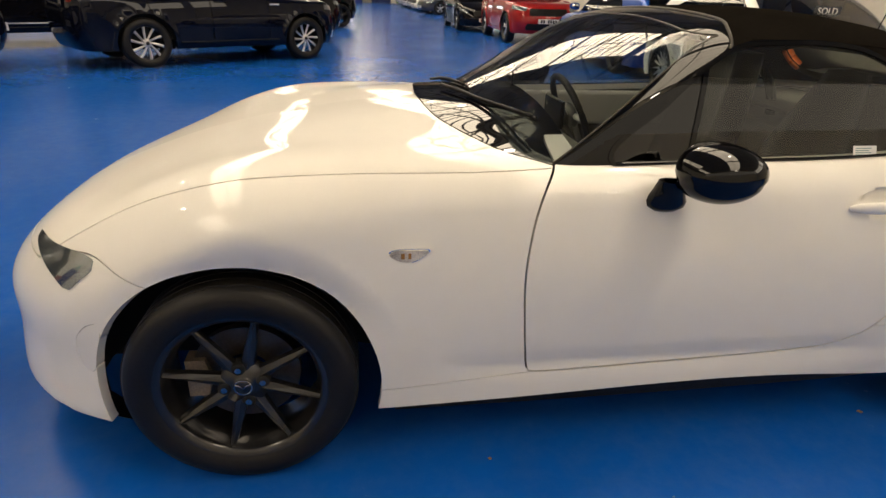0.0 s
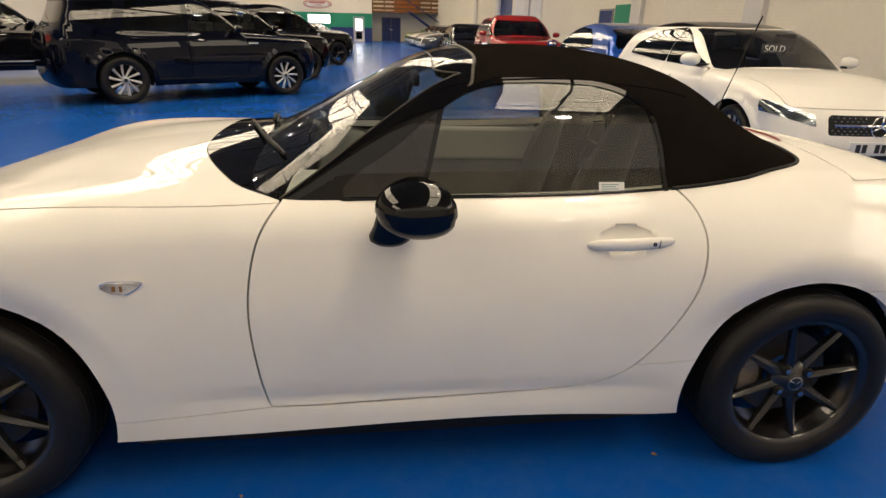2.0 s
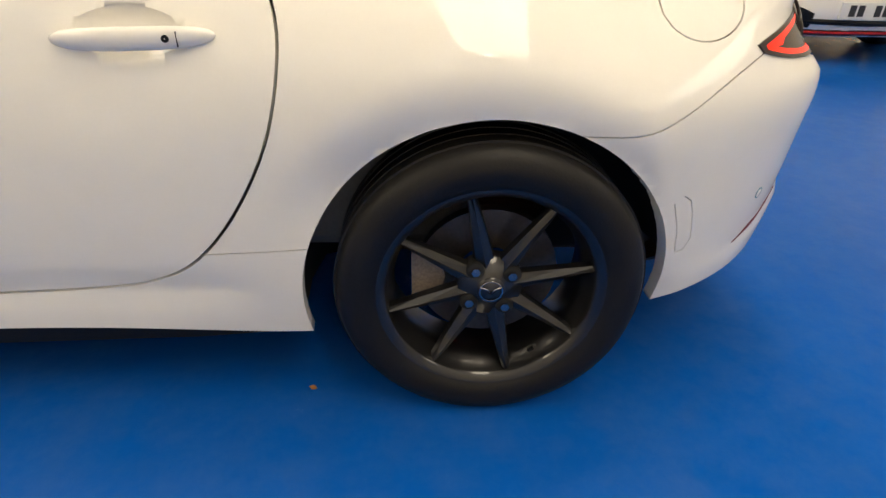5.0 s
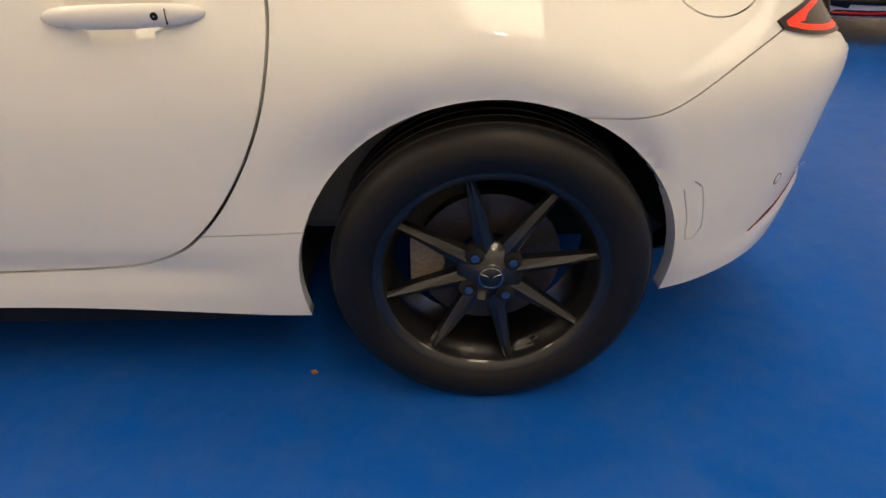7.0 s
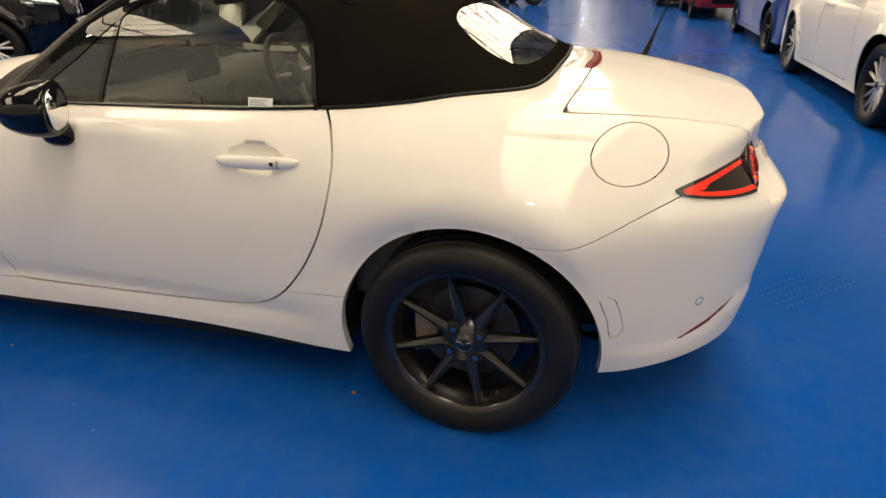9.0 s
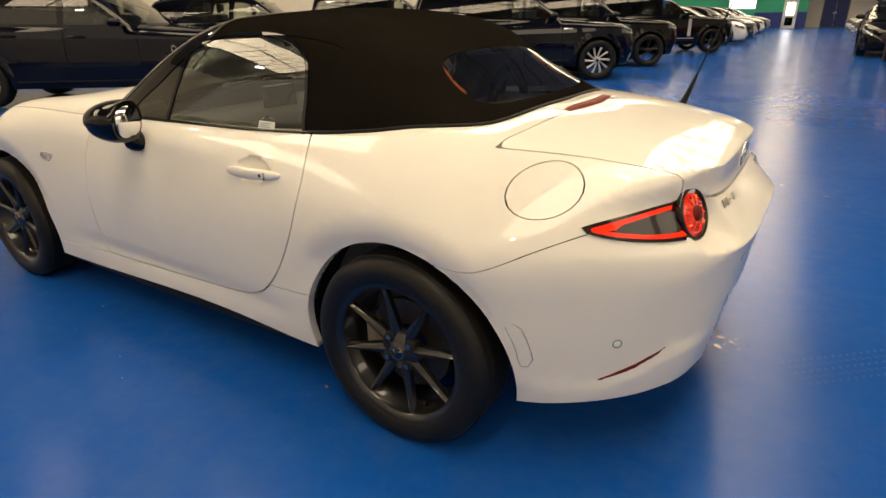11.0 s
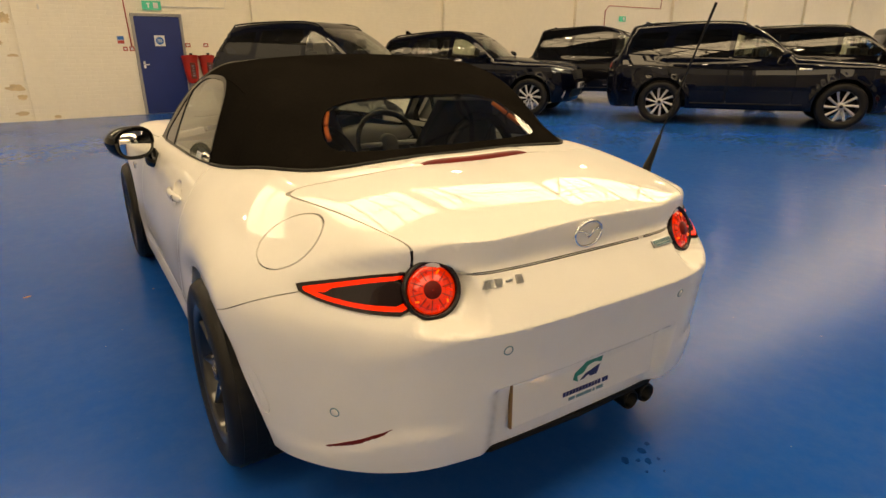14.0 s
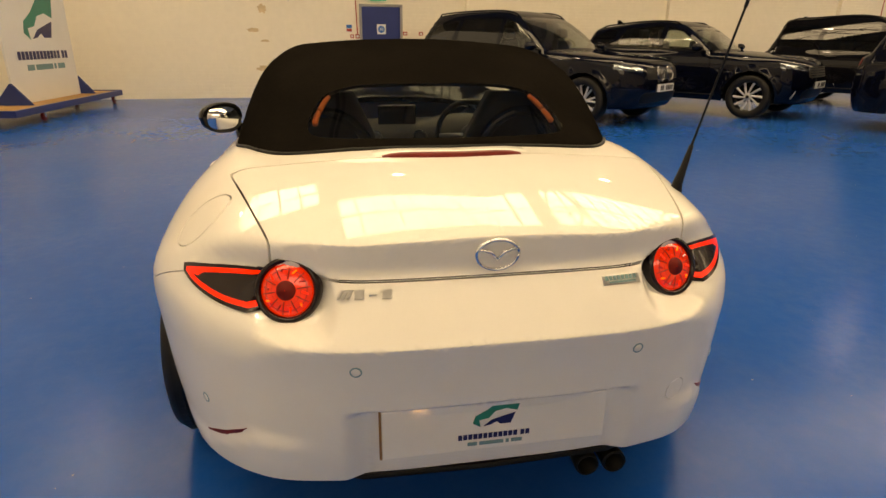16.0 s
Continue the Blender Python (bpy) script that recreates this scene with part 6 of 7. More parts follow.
tagged(link_mesh("alarm_conduit", tube([(-9.705, 0.96, 1.36), (-9.705, 0.93, 2.4), (-9.705, 0.93, 4.5)], 0.011, 8), M["red_sign"], None, "thin red alarm conduit on the wall", False, HALL), category="conduit")
tagged(link_mesh("lamp_cable", tube([(-9.70, 1.62, 2.13), (-9.70, 2.9, 2.14), (-9.70, 2.95, 2.3), (-9.70, 2.95, 4.4)], 0.008, 8), M["white_steel"], None, "thin white cable on the wall", False, HALL), category="cable")
tagged(link_mesh("alarm_conduit", tube([(-9.70, 15.6, 1.9), (-9.70, 15.6, 2.5), (-9.70, 15.8, 2.66), (-9.70, 18.7, 2.66), (-9.70, 18.8, 4.4)], 0.012, 8), M["red_sign"], None, "thin red alarm conduit on the wall", False, HALL), category="conduit")
wall_sign("exit_sign", on_west(16.5, 2.26, 0.05), 0.36, 0.17, M["sign_green"], "green and white lit fire exit sign", [(-0.12, -0.055, -0.03, 0.055, "white_sticker")])
wall_sign("notice_sign", on_west(-0.5, 2.05), 0.03, 0.09, M["white_steel"], "small white wall sensor")


def extinguisher(v):
    e = tagged(empty("fire_extinguisher", on_west(v, 0.60, 0.11)), "fire extinguisher in a red vinyl cover hung on the wall", "extinguisher", "fire extinguishers")
    part("bottle", revolve([(0.001, 0.0), (0.075, 0.005), (0.082, 0.03), (0.082, 0.38), (0.07, 0.44), (0.03, 0.48), (0.022, 0.50)], 24, axis="x"), M["extinguisher"], e, "red enamelled bottle", True).matrix_basis = Matrix.Rotation(math.pi / 2, 4, "Z")
    rnd = random.Random(int(v * 100))
    bm = bmesh.new()
    rows_ = []
    for k in range(9):
        t = k / 8
        w = 0.105 + 0.055 * t ** 0.8
        z = 0.02 + 0.57 * t
        rows_.append([bm.verts.new((w * u + 0.02 * t + rnd.uniform(-0.006, 0.006), z - 0.02 * abs(u) * t, d + rnd.uniform(-0.006, 0.006))) for u, d in ((-1, -0.10), (-1.02, 0.0), (-0.75, 0.085), (0, 0.105), (0.75, 0.085), (1.02, 0.0), (1, -0.10))])
    for a, b in zip(rows_, rows_[1:]):
        for k in range(6):
            bm.faces.new((a[k], a[k + 1], b[k + 1], b[k]))
    part("vinyl_cover", bm, M["red_vinyl"], e, "creased red vinyl cover", True)
    part("cover_window", boxes((-0.045, 0.10, 0.100, 0.065, 0.43, 0.110), bevel=0.004), M["dark_window"], e, "dull clear window in the cover")
    for k in range(5):
        part("label_bar", boxes((-0.02, 0.15 + 0.05 * k, 0.110, 0.035 - 0.012 * (k % 2), 0.175 + 0.05 * k, 0.1115)), M["grime"], e)
    part("valve_head", boxes((-0.02, 0.49, -0.02, 0.02, 0.60, 0.02), (-0.015, 0.59, -0.01, 0.015, 0.62, 0.09), bevel=0.004), M["black_plastic"], e)
    part("wall_bracket", boxes((-0.05, 0.20, -0.11, 0.05, 0.24, -0.075)), M["steel"], e)


extinguisher(2.05), extinguisher(2.40)


def stain(v, z, w, h, seed):
    """A damp patch with a ragged outline, a skin on the paint."""
    rnd = random.Random(seed)
    n = 26
    pts = []
    for i in range(n):
        a = 2 * math.pi * i / n
        k = 0.62 + 0.38 * rnd.random()
        pts.append((w / 2 * k * math.cos(a), h / 2 * k * math.sin(a)))
    ob = link_mesh("damp_stain", prism(pts, 0.0005, 0.0025, "xy"), M["stain"], None, "brown damp stain on the painted brick", False, on_west(v, z))
    tagged(ob, category="stain", group="damp stains")


for k, (v, z, w, h) in enumerate(((-1.28, 1.42, 0.30, 0.10), (-1.06, 1.85, 0.22, 0.22), (-1.12, 0.62, 0.34, 0.16), (-1.05, 0.45, 0.2, 0.12), (-1.05, 1.2, 0.24, 0.06), (-0.98, 2.3, 0.16, 0.3), (-1.1, 0.15, 0.26, 0.1), (-0.55, 0.06, 0.16, 0.08))):
    stain(v, z, w, h, k)

# ---- dealer board on a trolley ----
M["tyre_mark"] = material("dusty_tyre_mark", (0.0015, 0.062, 0.33), 0.36, spec=0.14, var=0.1, scale=30)
M["scuff"] = material("grey_wall_scuff", (0.45, 0.42, 0.36), 0.85, var=0.1, scale=6)
trolley = tagged(empty("display_trolley", Matrix.Translation((-7.05, -5.05, 0)) @ Matrix.Rotation(radians(-3), 4, "Z")), "white dealer display board on a blue wheeled timber trolley", "display board")
part("deck", boxes((-1.85, -0.45, 0.20, 1.9, 0.40, 0.235), bevel=0.004), M["timber"], trolley, "plywood deck")
for y0, y1 in ((0.40, 0.445), (-0.495, -0.45)):
    part("deck_rail", boxes((-1.90, y0, 0.15, 1.95, y1, 0.25), bevel=0.004), M["door_blue"], trolley, "blue steel rail")
for x0 in (-1.9, 1.90):
    part("deck_rail", boxes((x0, -0.45, 0.15, x0 + 0.045, 0.40, 0.25), bevel=0.004), M["door_blue"], trolley, "blue steel rail")
for x in (-1.72, 1.0):
    for y in (-0.38, 0.33):
        c = part("caster", revolve([(0.02, -0.02), (0.062, -0.02), (0.068, -0.012), (0.068, 0.012), (0.062, 0.02), (0.02, 0.02)], 24), M["smoke_red"], trolley, "red-brown caster wheel", True)
        c.location = (x, y, 0.068)
        part("caster_fork", boxes((x - 0.02, y - 0.035, 0.06, x + 0.03, y - 0.025, 0.16), (x - 0.02, y + 0.025, 0.06, x + 0.03, y + 0.035, 0.16), (x - 0.04, y - 0.04, 0.152, x + 0.04, y + 0.04, 0.162)), M["chrome"], trolley)
board = part("board", boxes((-1.12, -0.03, 0.238, 1.05, 0.0, 2.6), bevel=0.002), M["white_board"], trolley, "white board with a car emblem")
for x in (-1.14, 1.06):
    part("brace", prism([(-0.30, 0.24), (0.26, 0.24), (0.0, 0.56), (-0.03, 0.56)], x - 0.015, x + 0.015, "yz"), M["door_blue"], trolley, "blue triangular brace")
emblem(board, Matrix(((-1, 0, 0, -0.12), (0, 0, 1, 0.001), (0, 1, 0, 1.22), (0, 0, 0, 1))), 1.75)

# ---- east wall: shutter, doors ----
def on_east(v, z, out=0.0):
    return HALL @ Matrix(((0, 0, -1, 10.17 - out), (1, 0, 0, v), (0, 1, 0, z), (0, 0, 0, 1)))


shutter = tagged(empty("roller_shutter", on_east(30.25, 0)), "blue slatted roller shutter, half raised", "shutter", kind="structure")
for k in range(16):
    part("slat", boxes((-1.6, 2.0 + 0.1 * k, -0.10, 1.6, 2.094 + 0.1 * k, -0.05), bevel=0.01), M["door_blue"], shutter)
tagged(link_mesh("backdrop", boxes((-3.0, -0.2, -1.5, 3.0, 4, -1.45)), M["daylight"], None, "bright daylight outside the shutter", False, on_east(30.25, 0)), kind="structure")
fire_door(on_east(17.4, 0), 0.95, 1.95, sign=False, label="dark blue door in the east wall, shut")
tagged(link_mesh("green_panel", boxes((-0.6, 0.0, 0.0, 0.6, 2.1, 0.04)), M["green_panel"], None, "plain green painted panel on the wall", False, on_east(16.15, 0)), category="panel")
tagged(link_mesh("white_door", boxes((-2.0, 0, 0, -0.02, 3.4, 0.06), (0.02, 0, 0, 2.0, 3.4, 0.06), bevel=0.005), M["white_board"], None, "tall white loading door leaf, shut", False, on_east(26.0, 0)), category="door")

# ---- far end: cafe front, double doors, mezzanine and stair ----
def far_box(name, x0, x1, z0, z1, y0, y1, mat, label, cat="", kind=""):
    return tagged(link_mesh(name, boxes((x0, y0, z0, x1, y1, z1)), mat, None, label, False), category=cat, kind=kind)


far_box("wall_cafe", -18, 0.80, 2.20, 4.2, 50.0, 50.2, M["wall"], "cream upper wall of the cafe front", kind="structure")
for x0, x1 in ((-18, -4.45), (-2.6, -0.75), (0.16, 0.80)):
    far_box("wall_cafe", x0, x1, 1.1, 2.20, 50.0, 50.2, M["green_panel"], "green band of the cafe front", kind="structure")
    far_box("wall_cafe", x0, x1, 0.0, 1.1, 50.0, 50.2, M["door_blue"], "blue lower band of the cafe front", kind="structure")
far_box("wall_cafe", -4.45, -2.6, 0, 1.35, 50.0, 50.2, M["green_panel"], "green band below the window", kind="structure")
far_box("wall_cafe", -4.45, -2.6, 2.05, 2.2, 50.0, 50.2, M["green_panel"], "green band above the window", kind="structure")
far_box("wall_cafe", -0.75, 0.16, 1.95, 2.2, 50.0, 50.2, M["green_panel"], "green band above the door", kind="structure")
far_box("wall_cafe", 0.60, 0.80, 0, 4.2, 50.2, 56, M["wall"], "cream side wall of the cafe", kind="structure")
win = far_box("window_1", -4.45, -2.6, 1.35, 2.05, 50.12, 50.15, M["daylight"], "cafe window with daylight behind", kind="structure")
part("window_frame", boxes((-4.45, 50.04, 1.35, -4.40, 50.12, 2.05), (-2.65, 50.04, 1.35, -2.6, 50.12, 2.05), (-3.54, 50.04, 1.35, -3.50, 50.12, 2.05), (-4.40, 50.04, 1.35, -2.65, 50.12, 1.39), (-4.40, 50.04, 2.01, -2.65, 50.12, 2.05)), M["white_steel"], win)
cd = far_box("door_2", -0.75, 0.16, 0, 1.95, 50.10, 50.16, M["white_steel"], "white glazed cafe door, shut", kind="structure")
part("pane", boxes((-0.55, 50.085, 0.9, -0.04, 50.10, 1.75)), M["daylight"], cd)
part("pane", boxes((-0.55, 50.085, 0.2, -0.04, 50.10, 0.75)), M["tint_glass"], cd)
sg = tagged(empty("cafe_sign", Matrix.Translation((-3.6, 49.97, 2.82))), "oval red and cream cafe sign", "sign")
for r_, d, mm, nm in ((1.0, 0.0, "red_sign", "sign_rim"), (0.93, 0.012, "white_board", "sign_face"), (0.86, 0.02, "red_sign", "sign_border"), (0.80, 0.028, "white_board", "sign_panel")):
    bm = prism([(1.15 * r_ * math.cos(t), 0.34 * r_ ** 1.6 * math.sin(t)) for t in np.linspace(0, 2 * math.pi, 40, endpoint=False)], -d, 0.03, "xz")
    part(nm, bm, M[mm], sg)
writing("sign_word", "CAFE", 0.30, M["red_sign"], sg, Matrix(((1, 0, 0, 0), (0, 0, -1, -0.03), (0, 1, 0, -0.13), (0, 0, 0, 1))), 0.004)
for i in range(8):
    part("sign_bar", boxes((-0.66 + 0.165 * i, -0.036, 0.03, -0.54 + 0.165 * i, -0.028, 0.19)), M["red_sign"], sg)
fire_door(Matrix(((1, 0, 0, 2.45), (0, 0, -1, 53.0), (0, 1, 0, 0), (0, 0, 0, 1))), 1.6, 1.95, 2, False, "dark blue double doors, shut")
far_box("wall_north", 0.80, 8.6, 0, 2.35, 53.02, 53.2, M["wall"], "cream wall below the mezzanine", kind="structure")
far_box("mezzanine_deck", 0.80, 7.6, 2.35, 2.50, 51.6, 56, M["brown_timber"], "timber mezzanine deck", kind="structure")
rail = tagged(empty("mezzanine_rail", Matrix.Translation((0, 51.6, 2.5))), "brown timber mezzanine railing", "railing")
for z in (0.08, 0.42, 0.76):
    part("rail_board", boxes((0.8, -0.02, z, 6.9, 0.02, z + 0.20)), M["brown_timber"], rail)
for k in range(7):
    part("rail_post", boxes((0.8 + k, 0.02, 0, 0.9 + k, 0.1, 1.05)), M["brown_timber"], rail)
stair = tagged(empty("steel_stair", Matrix.Translation((3.7, 51.0, 0))), "blue steel stair up to the mezzanine", "stair")
for y in (0.0, 0.8):
    part("stringer", prism([(0, 2.5), (0.25, 2.5), (4.2, 0.0), (3.8, 0.0)], y, y + 0.05), M["door_blue"], stair)
    part("handrail", tube([(0, y, 3.4), (4.0, y, 0.95)], 0.03, 6), M["door_blue"], stair)
for k in range(12):
    part("tread", boxes((0.28 + 0.31 * k, 0.05, 2.28 - 0.195 * k, 0.55 + 0.31 * k, 0.8, 2.31 - 0.195 * k)), M["steel"], stair)
orange = tagged(link_mesh("hanging_sign", boxes((2.7, 52.5, 2.5, 5.0, 52.6, 3.9)), M["orange_sign"] if "orange_sign" in M else M["belt"], None, "orange and yellow hanging sign on the mezzanine", False), category="sign")
far_box("ceiling_mezzanine", 0.8, 8.6, 2.5, 6.0, 55.9, 56.0, M["wall"], "cream wall behind the mezzanine", kind="structure")


# ---- parked cars ----
def car_shapes(p):
    wb, fo, ro, hw, H = p["wb"], p["fo"], p["ro"], p["hw"], p["H"]
    plan = spline([-fo, -fo * 0.55, 0, wb * 0.3, wb * 0.6, wb, wb + ro * 0.6, wb + ro], [0.80, 0.92, 0.985, 0.99, 1.0, 0.99, 0.94, 0.87])
    prof = spline([0.1, 0.3, 0.55, 0.8, p["belt"], p["belt"] + 0.3], [0.93, 0.97, 1.0, 0.995, 0.94, 0.80])
    hood = spline(*zip(*p["hood"]))
    roof = spline(*zip(*p["roof"]))
    tail = spline(*zip(*p["tail"]))
    nose = spline(*zip(*p["nose"]))
    side = spline([p["belt"] - 0.1, p["belt"] + 0.02, (p["belt"] + H) / 2, H - 0.12, H + 0.05], [hw * 0.955, hw * 0.925, hw * 0.84, hw * 0.74, hw * 0.62])

    def f(x, y, z):
        a = np.abs(y)
        w = hw * plan(x) * prof(z)
        for cx in (0, wb):
            r = np.hypot(x - cx, z - p["R"])
            w = w + p["flare"] * (1 - step(r, p["R"] * 1.24, p["R"] * 1.36))
        b = smax(a - w, z - (hood(x) - 0.05 * (a / hw) ** 4), 0.07)
        b = smax(b, x - (wb + ro + tail(z) - 0.14 * (a / hw) ** 4), 0.07)
        b = smax(b, -fo + nose(z) + p.get("bow", 0.36) * (a / hw) ** 3 - x, 0.08)
        b = smax(b, p["clear"] - z, 0.05)
        g = smax(z - (roof(x - 0.16 * (1 - step(x, wb * 0.2, wb * 0.55)) * (a / hw) ** 2) - 0.04 * (a / hw) ** 2), a - side(z), 0.09)
        g = np.maximum(g, 0.30 - x)
        g = smax(g, x - (wb + ro + tail(z) - 0.06 - 0.12 * (a / hw) ** 4), 0.06)
        return smin(b, g, 0.012)

    return f


def parked_car(p, m, paint, label, rim="alloy", rim_style=(5, "twin"), plate=True, counts=(26, 90, 26, 84), seen=True):
    car = tagged(empty(p["kind"], m), label, "car", "parked cars")
    f = car_shapes(p)
    wb, fo, ro, hw, R, belt, H = p["wb"], p["fo"], p["ro"], p["hw"], p["R"], p["belt"], p["H"]
    S = Shell(f, 0.2, wb - 0.2, 0.72, counts, reach=3.0)
    S.carve(lambda x, y, z: z - p["clear"] - 0.012, "body", "none")
    for cx in (0, wb):
        S.carve(lambda x, y, z: np.maximum(np.hypot(x - cx, z - R) - R * 1.165, 0.4 - np.abs(y)), "body", "none")
    wins = p["windows"]
    lo = min(q[1] for w in wins for q in w)
    for i, w in enumerate(wins):
        S.carve(lambda x, y, z: np.maximum(inside(w, x, z) - 0.025, 0.45 - np.abs(y)), "body", "frame")
        S.carve(lambda x, y, z: np.maximum(inside(w, x, z), 0.45 - np.abs(y)), "frame", "pane%d" % i)
    x0, z0, z1 = p["screen"]
    half = spline([z0, (z0 + z1) / 2, z1, z1 + 0.2], [hw * 0.835, hw * 0.775, hw * 0.675, hw * 0.5])
    S.carve(lambda x, y, z: np.maximum(np.maximum(np.abs(y) - half(z), x - x0), np.maximum(z0 + 0.06 * (np.abs(y) / hw) ** 2 * -1 - z, z - z1)), "body", "screen")
    r0, r1 = p["rear_glass"]
    S.carve(lambda x, y, z: np.maximum(np.maximum(np.abs(y) - half(z) * 0.96, wb + ro * 0.15 - x), np.maximum(r0 - z, z - r1)), "body", "rear_glass")
    if p.get("black_roof"):
        S.carve(lambda x, y, z: np.maximum(z * -1 + H - 0.05 - 0.02, x - wb - 0.3), "body", "roof")
    # shut lines of the doors, bonnet line
    for d in p["doors"]:
        S.panel(lambda x, y, z: np.maximum(inside(d, x, z), 0.5 - np.abs(y)), ("body",), "door", 0.004)
    S.panel(lambda x, y, z: np.maximum(np.maximum(np.abs(y) - hw * 0.80, x - x0 + 0.9), np.maximum(p["bonnet_z"] - z, -fo + 0.08 - x)), "body", "bonnet", 0.003)
    # cladding, lamps, grille
    S.carve(lambda x, y, z: np.maximum(z - p["clad"], 0), ("body", "door"), "clad") if p["clad"] else None
    hl, tl = p["headlamp"], p["taillamp"]
    S.carve(lambda x, y, z: np.maximum(np.maximum(hl[0] * hw - np.abs(y), z - hl[3] - hl[4] * (np.abs(y) - hl[0] * hw)), np.maximum(hl[2] + hl[4] * 0.9 * (np.abs(y) - hl[0] * hw) - z, x - (-fo + hl[1]))), ("body", "bonnet"), "headlamp")
    S.carve(lambda x, y, z: np.maximum(np.maximum(tl[0] * hw - np.abs(y), z - tl[3]), np.maximum(tl[2] - z, wb + ro - tl[1] - x)), "body", "taillamp")
    g = p["grille"]
    S.carve(lambda x, y, z: np.maximum(np.maximum(np.abs(y) - g[0] * hw, z - g[2]), np.maximum(g[1] - z, x + fo - 0.35)), ("body", "bonnet"), "grille")
    S.carve(lambda x, y, z: np.maximum(np.maximum(np.abs(y) - g[0] * hw * 1.15, z - p["intake"][1]), np.maximum(p["intake"][0] - z, x + fo - 0.4)), ("body", "clad"), "intake")
    for tag, name, mat, lab in (("body", "body_panel", paint, ""), ("bonnet", "bonnet", paint, ""), ("roof", "roof", M["gloss_black"], "black glass roof"), ("clad", "cladding", M["black_plastic"], ""), ("grille", "grille", M["black_plastic"], "black grille"), ("intake", "lower_intake", M["black_plastic"], ""),
                                ("screen", "windscreen", M["screen_dark"], ""), ("rear_glass", "rear_window", M["tint_glass"], "")):
        (S.pieces if tag in ("body", "clad", "intake") else S.emit)(tag, name, mat, car, lab, lip=0.01 if "glass" not in tag and tag != "screen" else 0.0)
    for side in ((lambda x, y, z: y < 0), (lambda x, y, z: y >= 0)):
        S.emit("frame", "window_frame", M["gloss_black"], car, keep=side)
        S.emit("door", "door", paint, car, keep=side)
        S.emit("headlamp", "headlamp", M["lamp_glass"], car, "clear headlamp", keep=side, lift=0.004)
        S.emit("taillamp", "tail_lamp", M["smoke_red"] if p["kind"] == "suv" else M["red_lens"], car, "red tail lamp", keep=side, lift=0.004)
        for i in range(len(wins)):
            S.emit("pane%d" % i, "side_window", M["tint_glass"] if p["tint"][i] else M["glass"], car, keep=side, lip=0.0)
    # dark cabin, seats and floor pan
    part("cabin_floor", boxes((-fo * 0.7, -hw * 0.62, p["clear"] + 0.02, wb + ro * 0.8, hw * 0.62, p["clear"] + 0.1), (0.45, -hw * 0.86, 0.4, wb + 0.3, hw * 0.86, belt - 0.12)), M["underbody"], car)
    for sx in (wb * 0.42, wb * 0.82):
        for sy in (-0.42, 0.42):
            part("seat_back", boxes((sx, sy * hw - 0.22, belt - 0.3, sx + 0.14, sy * hw + 0.22, belt + 0.18), (sx + 0.03, sy * hw - 0.13, belt + 0.2, sx + 0.12, sy * hw + 0.13, belt + 0.38), bevel=0.03), M["seat"], car)
    for cx in (0, wb):
        for s_ in (-1, 1):
            alloy_wheel(car, cx, s_ * (hw - 0.125), R, s_, R, R * p["rim"], 0.235, rim_style, M["dark_alloy"], M[rim], tread=0, brake=False, turn=0.3 + cx, detail=40)
            bm = revolve([(R * 1.18, -0.16), (R * 1.18, 0.10), (0.05, 0.0)][::-1] if s_ < 0 else [(0.05, 0.0), (R * 1.18, -0.10), (R * 1.18, 0.16)], 32)
            bmesh.ops.translate(bm, verts=bm.verts, vec=(cx, s_ * (hw - 0.27), R + 0.01))
            bmesh.ops.bisect_plane(bm, geom=bm.verts[:] + bm.edges[:] + bm.faces[:], plane_co=(0, 0, p["clear"]), plane_no=(0, 0, -1), clear_outer=True)
            part("wheel_arch_liner", bm, M["underbody"], car)
    mirror_pair(car, False, p.get("mirror_mat") or paint, M["black_plastic"], (p["mirror"][0], hw + (0.11 if p["kind"] == "suv" else 0.06), p["mirror"][1]), (0.09, 0.105, 0.066))
    for d in p["handles"]:
        for s_ in (-1, 1):
            yy = float(hw * 0.985)
            part("door_handle", boxes((d[0], s_ * yy - 0.02, d[1] - 0.014, d[0] + 0.22, s_ * yy + 0.022, d[1] + 0.014), bevel=0.008), paint, car)
    if plate:
        pl = part("number_plate", boxes((-fo - 0.02, -0.26, p["plate_z"], -fo + 0.03, 0.26, p["plate_z"] + 0.11)), M["plate_white"], car, "white number plate")
        for k in range(7):
            if k != 4:
                part("plate_mark", boxes((-fo - 0.023, -0.215 + 0.062 * k, p["plate_z"] + 0.018, -fo - 0.018, -0.215 + 0.062 * k + 0.045, p["plate_z"] + 0.092)), M["plate_bar"], pl)
    return car


